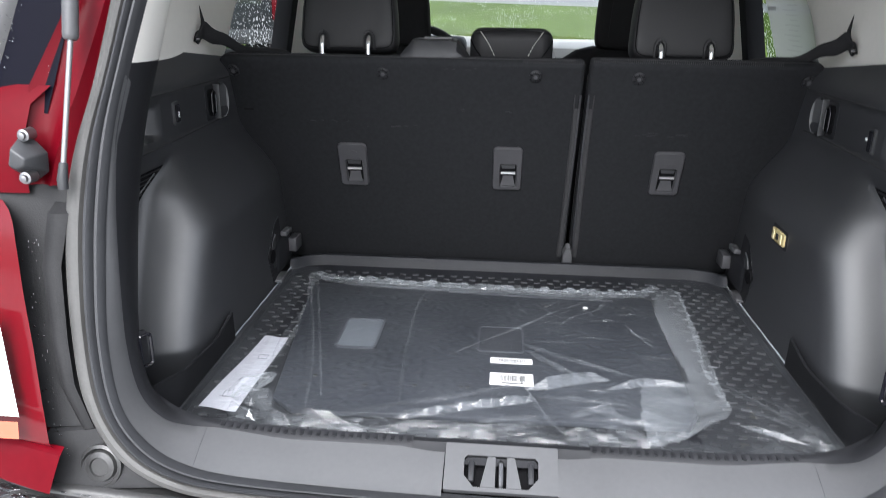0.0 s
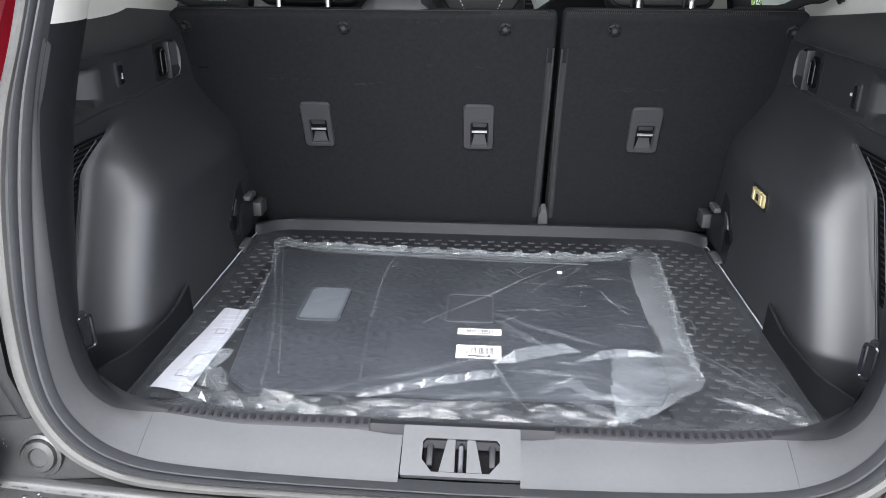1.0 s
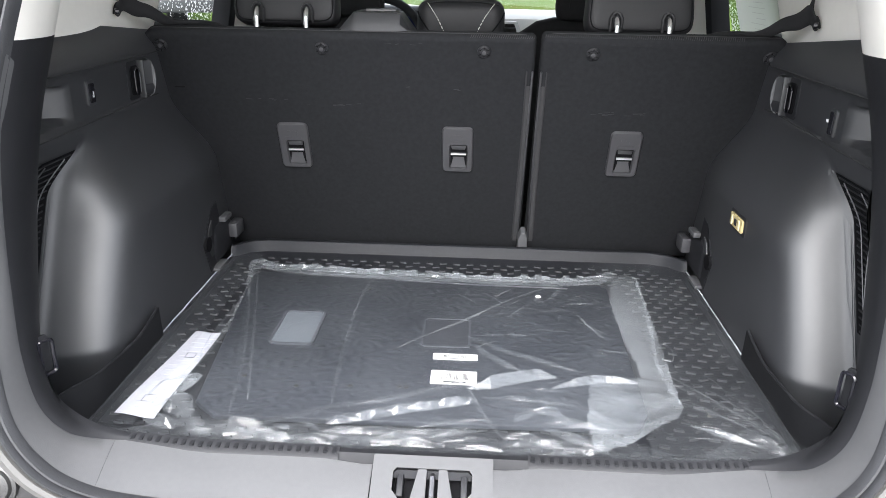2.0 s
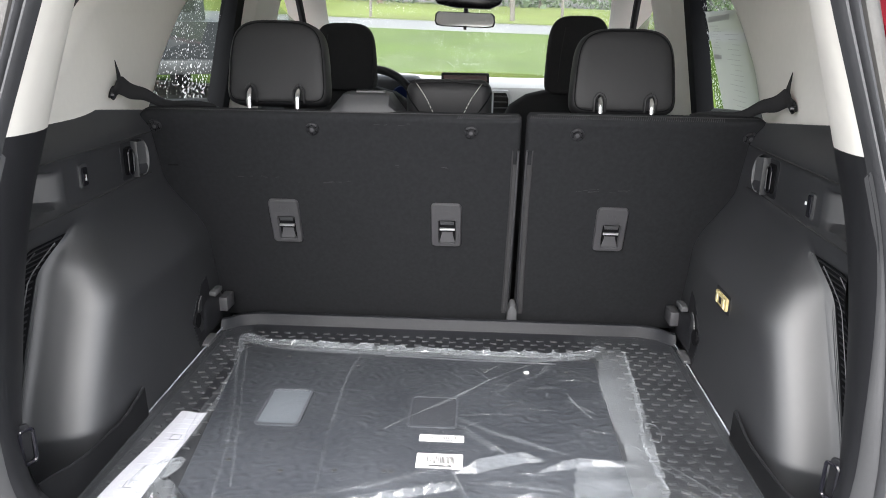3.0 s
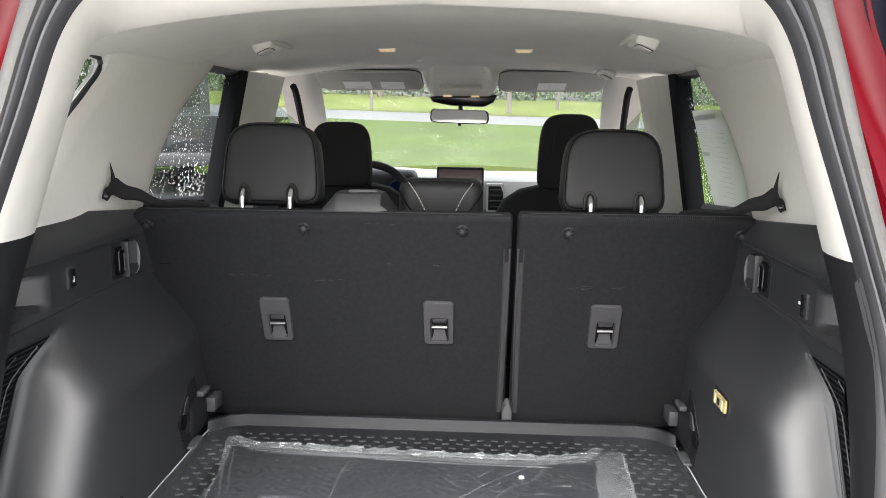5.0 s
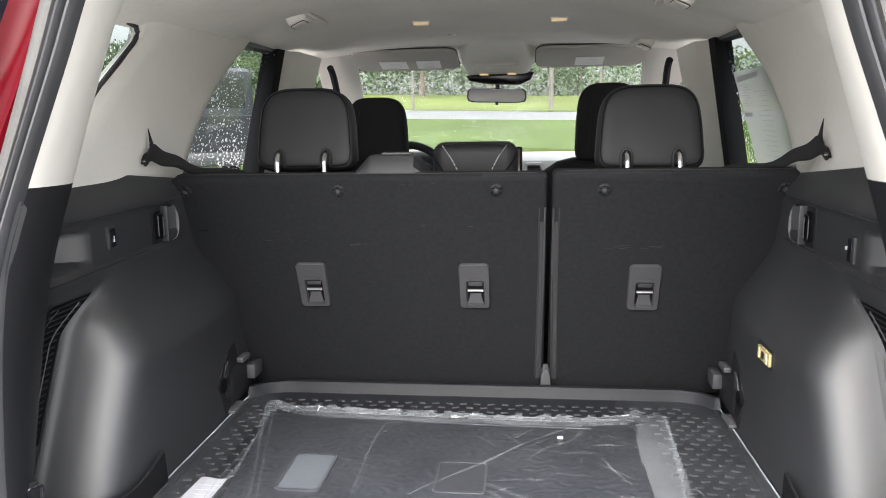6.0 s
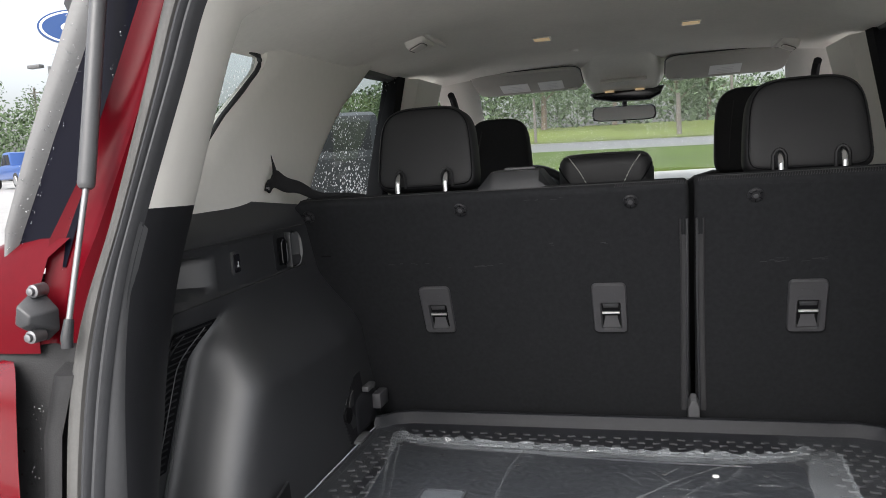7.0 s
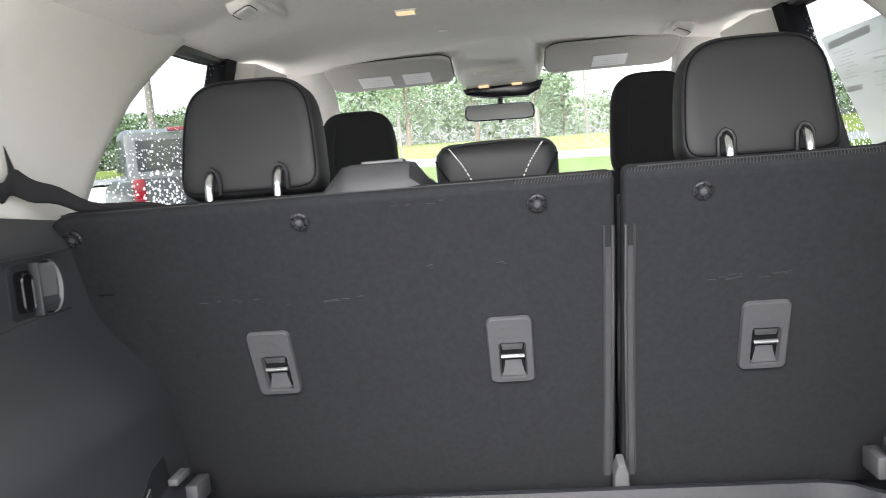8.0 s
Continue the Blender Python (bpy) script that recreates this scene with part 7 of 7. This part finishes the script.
for k in range(160):
    z = rng.uniform(1.22, 1.56)
    s = lerp_curve([(1.215, 0.692, 0.706), (1.36, 0.648, 0.684), (1.546, 0.592, 0.634)], z)
    r = 0.0006 + 0.0009 * rng.random() ** 3
    f = rng.random()
    bm = bmesh.new()
    bmesh.ops.create_icosphere(bm, subdivisions=1, radius=r)
    beads.append(moved(bm, Matrix.Translation((-(s[0] + (s[1] - s[0]) * f), plane_y(z, 0.009 - 0.019 * f - 0.004), z)) @ Matrix.Diagonal((1, 0.6, 1.2, 1))))
tagged(part("rain_bead", merge(*beads), WATER, car, "beads of rain water"), kind="stuff")

# shell: sides with wheel arches, bonnet, roof, tailgate
for sg in (-1, 1):
    rows = []
    for y, w, zt in ((0.12, 0.80, 1.17), (0.4, 0.885, 1.16), (0.9, 0.915, 1.15), (1.6, 0.92, 1.13), (2.6, 0.92, 1.11), (3.3, 0.905, 1.08), (3.8, 0.86, 1.02), (4.1, 0.72, 0.92)):
        rows.append([(sg * (w - 0.13), y, zt + 0.02), (sg * (w - 0.05), y, zt), (sg * (w - 0.01), y, zt - 0.10), (sg * w, y, 0.80), (sg * (w - 0.02), y, 0.50), (sg * (w - 0.07), y, 0.28)])
    part("body_side", grid(rows), RED, car, "red body side")
    for yy in (0.62, 3.25):
        wh = part("wheel", moved(revolve([(0.2, -0.10), (0.33, -0.11), (0.36, -0.09), (0.365, 0.0), (0.36, 0.09), (0.33, 0.11), (0.2, 0.10)], 28), Matrix.Translation((sg * 0.83, yy, 0.365)) @ Matrix.Rotation(radians(90), 4, "Z")), TYRE, car, "black tyre on an alloy wheel")
        part("rim", moved(revolve([(0.235, 0.0), (0.23, -0.03), (0.19, -0.01), (0.06, -0.005), (0.05, -0.02), (0.001, -0.02)], 20), Matrix.Translation((sg * 0.935, yy, 0.365)) @ Matrix.Rotation(radians(90 * sg), 4, "Z")), ALLOY, wh)
    part("arch_trim", merge(*[tube([(sg * 0.922, yy + 0.43 * math.cos(a), 0.37 + 0.43 * math.sin(a)) for a in (math.pi * k / 12 for k in range(13))], 0.03, 6) for yy in (0.62, 3.25)]), BUMPER, car, "dark wheel arch trim")
    part("roof_rail", tube([(sg * 0.60, 0.5, 1.735), (sg * 0.60, 0.7, 1.765), (sg * 0.60, 1.9, 1.765), (sg * 0.58, 2.15, 1.72)], 0.014, 8), TRIM, car, "black roof rail")
    part("cant_rail", grid([[(sg * 0.715, y, 1.545 + dz), (sg * 0.735, y, 1.58 + dz), (sg * 0.70, y, 1.65 + dz), (sg * 0.60, y, 1.70 + dz)] for y, dz in ((0.45, 0.0), (0.8, 0.005), (1.5, 0.01), (1.85, 0.02), (2.05, 0.03))]), RED, car)
rows = [[(x, y, z - 0.05 * (x / 0.62) ** 2) for x in [-0.62 + 1.24 * k / 14 for k in range(15)]] for y, z in ((0.26, 1.715), (0.5, 1.735), (1.0, 1.745), (1.6, 1.735), (2.05, 1.69), (2.26, 1.62))]
part("roof", thick(grid(rows), 0.01), RED, car, "red roof panel")
rows = [[(x, y, z - 0.07 * (x / 0.8) ** 4) for x in [-0.80 + 1.6 * k / 12 for k in range(13)]] for y, z in ((3.02, 1.155), (3.3, 1.150), (3.7, 1.12), (4.0, 1.05), (4.12, 0.95))]
part("bonnet", thick(grid(rows), 0.01), RED, car, "wet red bonnet")
part("front_end", box(0, 4.12, 0.66, 1.5, 0.12, 0.55, 0.05, 3), BUMPER, car)
part("firewall", box(0, 3.04, 0.85, 1.45, 0.03, 0.60), TRIM_SOFT, car)
gate = part("tailgate", moved(merge(box(0, -0.46, 0, 1.20, 0.94, 0.05, 0.02, 2)), Matrix.Translation((0, 0.24, 1.75)) @ Matrix.Rotation(radians(-34), 4, "X")), RED, car, "raised red tailgate")
part("gate_lining", moved(box(0, -0.46, -0.035, 1.12, 0.86, 0.03, 0.012, 2), Matrix.Translation((0, 0.24, 1.75)) @ Matrix.Rotation(radians(-34), 4, "X")), TRIM, gate, "black tailgate lining")


# ---- outside: ground, lawn, road, trees, parked and passing trucks ----
def terrain(x, y):
    p = 0.94 * y + 0.34 * x
    z = lerp_curve([(-1e4, 0.0), (8, 0.0), (22, 0.40), (34, 1.22), (45, 1.85), (60, 3.1), (90, 4.2), (200, 6.0), (1e4, 8.0)], p)[0]
    left = max(0.0, -x - 12) * 0.035
    return z - 0.0006 * max(-25, min(25, x)) * max(0, min(60, y)) + min(left, 2.4) * ease((40 - p) / 30)


def land(xs, ys, lift, keep=None):
    def sunk(x, y):
        p = 0.94 * y + 0.34 * x
        return 0.4 * ease((p - 6) / 3) if x > -20 else 0.4 * ease((p - 33) / 2)
    rows = [[(x, y, terrain(x, y) + lift - sunk(x, y)) for y in ys] for x in xs]
    return grid(rows)


far = [-2500, -900, -400, -200]
setting("ground", land(far + [-150 + 5 * k for k in range(61)] + [200, 400, 900, 2500], far + [-150 + 5 * k for k in range(61)] + [200, 400, 900, 2500], 0.0), ASPHALT, "pale wet concrete of a parking lot running to the horizon", "ground")


def band(p0, p1, x0, x1, lift, nx, np_):
    """A strip of land between two lines that run across the view."""
    rows = []
    for i in range(nx + 1):
        x = x0 + (x1 - x0) * i / nx
        rows.append([(x, (p - 0.34 * x) / 0.94, terrain(x, (p - 0.34 * x) / 0.94) + lift) for p in [p0 + (p1 - p0) * j / np_ for j in range(np_ + 1)]])
    return grid(rows)


setting("lawn", band(12, 33.7, -10, 60, 0.05, 36, 16), GRASS, "bright green mown lawn in front of the lot", "lawn")
setting("road", band(33.5, 42.2, -120, 120, 0.04, 60, 8), ROADTOP, "pale wet asphalt road beyond the lawn", "road")
setting("verge", band(42.0, 130, -140, 140, 0.06, 60, 20), MEADOW, "yellowish green rough grass bank beyond the road", "grass bank")


def tree(x, y, h, seed, label):
    z0 = terrain(x, y)
    t = thing("tree", (x, y, z0), label, "tree", "trees")
    rg = random.Random(seed)
    part("trunk", merge(tube([(x, y, z0 - 0.2), (x + 0.1, y, z0 + h * 0.3), (x - 0.1, y, z0 + h * 0.6), (x, y, z0 + h * 0.85)], [0.035 * h, 0.028 * h, 0.018 * h, 0.006 * h], 8),
                        *[tube([(x, y, z0 + h * (0.3 + 0.1 * k)), (x + h * 0.16 * math.cos(k * 2.4), y + h * 0.16 * math.sin(k * 2.4), z0 + h * (0.45 + 0.1 * k)), (x + h * 0.27 * math.cos(k * 2.4), y + h * 0.27 * math.sin(k * 2.4), z0 + h * (0.52 + 0.1 * k))], [0.014 * h, 0.009 * h, 0.003 * h], 6) for k in range(5)]), BARK, t)
    vs_, fs_ = [], []
    blobs = [(rg.gauss(0, 0.17), rg.gauss(0, 0.17), rg.uniform(0.32, 0.9), rg.uniform(0.10, 0.2)) for _ in range(16)]
    for k in range(4000):
        bx, by, bz, br = rg.choice(blobs)
        d = Vector((rg.gauss(0, 1), rg.gauss(0, 1), rg.gauss(0, 1))).normalized() * br * rg.uniform(0.6, 1.08)
        c = Vector((x + h * (bx + d.x), y + h * (by + d.y), z0 + h * (bz + d.z * 0.8)))
        a, b = Vector((rg.gauss(0, 1), rg.gauss(0, 1), rg.gauss(0, 1))).normalized(), Vector((rg.gauss(0, 1), rg.gauss(0, 1), rg.gauss(0, 1))).normalized()
        s = h * rg.uniform(0.008, 0.016)
        n0 = len(vs_)
        vs_ += [c - a * s, c + b * s * 0.6, c + a * s, c - b * s * 0.6]
        fs_.append((n0, n0 + 1, n0 + 2, n0 + 3))
    me_ = bpy.data.meshes.new("crown")
    me_.from_pydata(vs_, [], fs_)
    me_.materials.append(LEAF)
    cr = new("crown", me_)
    cr.parent = t
    cr.matrix_parent_inverse = t.matrix_world.inverted()
    tagged(cr, kind="stuff")


def woods(name, p0, p1, x0, x1, h0, h1, count, seed, label):
    """Far woodland: one mass of leaf clumps with an uneven top."""
    rg = random.Random(seed)
    vs_, fs_ = [], []
    for k in range(count):
        x = rg.uniform(x0, x1)
        p = rg.uniform(p0, p1)
        y = (p - 0.34 * x) / 0.94
        top = h0 + (h1 - h0) * (0.5 + 0.5 * noise.noise(Vector((x * 0.07, seed, 0.3)))) + 1.3 * noise.noise(Vector((x * 0.4, seed, 5)))
        c = Vector((x, y, terrain(x, y) + top * rg.random() ** 0.7))
        a, b = Vector((rg.gauss(0, 1), rg.gauss(0, 1), rg.gauss(0, 1))).normalized(), Vector((rg.gauss(0, 1), rg.gauss(0, 1), rg.gauss(0, 1))).normalized()
        s = rg.uniform(0.14, 0.36)
        n0 = len(vs_)
        vs_ += [c - a * s, c + b * s * 0.7, c + a * s, c - b * s * 0.7]
        fs_.append((n0, n0 + 1, n0 + 2, n0 + 3))
    me_ = bpy.data.meshes.new(name)
    me_.from_pydata(vs_, [], fs_)
    me_.materials.append(LEAF)
    return tagged(new(name, me_), label, "woodland", kind="stuff")


woods("woodland", 64, 80, -75, 6, 5.0, 8.5, 36000, 3, "dense green woodland edge beyond the road")
woods("woodland", 90, 105, 4, 60, 4.0, 6.0, 13000, 8, "lower distant green woodland")
woods("woodland", 30, 60, -150, -75, 7.0, 11.0, 22000, 14, "tall green trees behind the parking lot")
for i, (x, y, h) in enumerate(((-9.0, 66, 8.0), (-3.0, 70, 7.0), (2.5, 68, 6.0), (5.5, 74, 6.5), (-52, 58, 9.0), (-60, 52, 10.0), (-24, 72, 9.0))):
    tree(x, y, h, 20 + i, "leafy green roadside tree")


def truck(x, y, turn, paint, label, bed=True, scale=1.0):
    """A pickup; its nose points along +x before it is turned."""
    z0 = terrain(x, y) + 0.05
    t = thing("pickup_truck", (x, y, z0), label, "pickup truck", "trucks")
    m = Matrix.Translation((x, y, z0)) @ Matrix.Rotation(radians(turn), 4, "Z") @ Matrix.Scale(scale, 4)
    side = [(-2.85, 0.55), (-2.85, 1.15), (-0.95, 1.18), (-0.80, 1.22), (0.55, 1.22), (1.0, 1.20), (2.45, 1.12), (2.75, 1.0), (2.80, 0.55), (2.4, 0.48), (-2.5, 0.48)]
    part("lower_body", moved(prism(side, 1.90, 0.06, 2), m @ Matrix.Translation((0, -0.95, 0))), paint, t)
    cab = [(-0.92, 1.15), (-0.78, 1.86), (-0.55, 1.93), (0.20, 1.93), (0.40, 1.88), (1.05, 1.18)] if bed else [(-2.7, 1.15), (-2.5, 1.80), (-2.2, 1.90), (0.20, 1.93), (0.40, 1.88), (1.05, 1.18)]
    part("cab", moved(prism(cab, 1.62, 0.07, 2), m @ Matrix.Translation((0, -0.81, 0))), paint, t)
    g1 = [(-0.70, 1.26), (-0.62, 1.78), (-0.08, 1.80), (-0.06, 1.26)]
    g2 = [(0.02, 1.26), (0.0, 1.80), (0.26, 1.80), (0.78, 1.26)]
    for sgn in (-1, 1):
        for g_ in (g1, g2):
            part("side_window", moved(prism(g_, 0.02), m @ Matrix.Translation((0, sgn * 0.815 - 0.01, 0))), GLASS_DARK, t, "dark side window")
        for xx in (-1.85, 1.80):
            w_ = part("wheel", moved(revolve([(0.2, -0.12), (0.37, -0.13), (0.40, -0.09), (0.40, 0.09), (0.37, 0.13), (0.2, 0.12)], 20), m @ Matrix.Translation((xx, sgn * 0.86, 0.40))), TYRE, t)
            part("rim", moved(revolve([(0.24, 0.0), (0.22, -0.03), (0.05, -0.02), (0.001, -0.02)], 14), m @ Matrix.Translation((xx, sgn * 0.985, 0.40)) @ Matrix.Rotation(radians(0 if sgn < 0 else 180), 4, "Z")), ALLOY, w_)
        part("tail_light", moved(box(-2.86, sgn * 0.84, 0.98, 0.06, 0.14, 0.36, 0.02), m), LAMP_RED, t, "red tail light")
        part("headlight", moved(box(2.74, sgn * 0.72, 0.92, 0.10, 0.36, 0.16, 0.03), m), LAMP_WHITE, t, "clear headlight")
    part("windscreen", moved(box(0, 0, 0, 0.02, 1.40, 0.72), m @ Matrix.Translation((0.745, 0, 1.56)) @ Matrix.Rotation(radians(-43), 4, "Y")), GLASS_DARK, t)
    part("grille", moved(box(2.79, 0, 0.86, 0.06, 1.1, 0.30, 0.02), m), ALLOY, t)
    part("front_bumper", moved(box(2.82, 0, 0.58, 0.14, 1.86, 0.20, 0.04), m), ALLOY, t)
    part("rear_bumper", moved(box(-2.90, 0, 0.60, 0.12, 1.80, 0.18, 0.04), m), TRIM, t)
    return t


truck(-24.6, 52.5, -10, TRUCK_RED, "red crew-cab pickup on the road")
dark = truck(-5.97, 12.53, 123, TRUCK_GREY, "dark grey rain-wet pickup parked beside", True, 1.12)
part("high_brake_light", moved(box(-0.80, 0, 1.90, 0.06, 0.34, 0.06, 0.01), Matrix.Translation((-5.97, 12.53, terrain(-5.97, 12.53) + 0.05)) @ Matrix.Rotation(radians(123), 4, "Z") @ Matrix.Scale(1.12, 4)), LAMP_RED, dark, "red high brake light")
part("rear_window", moved(box(-0.885, 0, 1.52, 0.02, 1.30, 0.46, 0.005, 1), Matrix.Translation((-5.97, 12.53, terrain(-5.97, 12.53) + 0.05)) @ Matrix.Rotation(radians(123), 4, "Z") @ Matrix.Scale(1.12, 4)), GLASS_DARK, dark, "dark rear window")
truck(-32.9, 32.0, 152, TRUCK_BLUE, "blue pickup parked across the lot")
truck(-55.0, 50.0, 40, TRUCK_WHITE, "white pickup parked at the lot's far edge")


def post(x, y, h, r, label, name="utility_pole", arm=0.0):
    z0 = terrain(x, y)
    t = thing(name, (x, y, z0), label, "pole", "poles")
    part("shaft", tube([(x, y, z0 - 0.2), (x, y, z0 + h)], [r, r * 0.8], 8), POST, t)
    if arm:
        part("crossarm", box(x, y, z0 + h - 0.6, arm, 0.12, 0.14, 0.02), POST, t)
    return t


post(-7.2, 48.5, 3.0, 0.10, "short dark roadside post")
post(1.85, 47.5, 2.6, 0.16, "thick dark roadside post")
post(5.4, 52.0, 7.5, 0.10, "slim dark utility pole", arm=1.2)
post(-74.0, 76.0, 11.0, 0.14, "distant utility pole with a crossarm", arm=2.2)
post(12.0, 22.0, 9.0, 0.12, "utility pole with a crossarm", arm=1.4)
post(-12.0, 24.0, 9.0, 0.14, "dark lamp pole at the lot edge")
# oval dealer sign on its mast: plain shapes only
sx, sy = -27.3, 31.5
z0 = terrain(sx, sy)
mast = thing("oval_sign", (sx, sy, z0), "blue oval sign with a pale rim on a tall mast", "sign")
part("mast", tube([(sx + 0.4, sy + 0.3, z0), (sx + 0.4, sy + 0.3, 8.0)], 0.14, 10), BAR_GREY, mast)
om = Matrix.Translation((sx, sy, 9.25)) @ Matrix.Rotation(radians(43), 4, "Z")
ell = lambda a, b: [(a * math.cos(2 * math.pi * k / 40), b * math.sin(2 * math.pi * k / 40)) for k in range(40)]
part("rim", moved(prism(ell(2.15, 0.93), 0.3), om), SIGN_BLUE, mast, "dark blue rim")
part("ring", moved(prism(ell(2.06, 0.86), 0.04), om @ Matrix.Translation((0, -0.02, 0))), SIGN_WHITE, mast, "white ring")
part("face", moved(prism(ell(1.94, 0.77), 0.05), om @ Matrix.Translation((0, -0.04, 0))), SIGN_BLUE, mast, "blue face")
part("emblem", moved(prism(ell(1.10, 0.34), 0.03), om @ Matrix.Translation((0, -0.06, 0))), SIGN_WHITE, mast, "plain white emblem shape")
lp = thing("lot_lamp", (-34.0, 36.0, terrain(-34.0, 36.0)), "grey flat-headed lot lamp on a pole", "street lamp")
z0 = terrain(-34.0, 36.0)
part("pole", tube([(-34.0, 36.0, z0), (-34.0, 36.0, z0 + 7.0)], 0.09, 8), BAR_GREY, lp)
part("head", box(-34.6, 35.6, z0 + 7.0, 0.9, 0.4, 0.2, 0.04), BAR_GREY, lp)
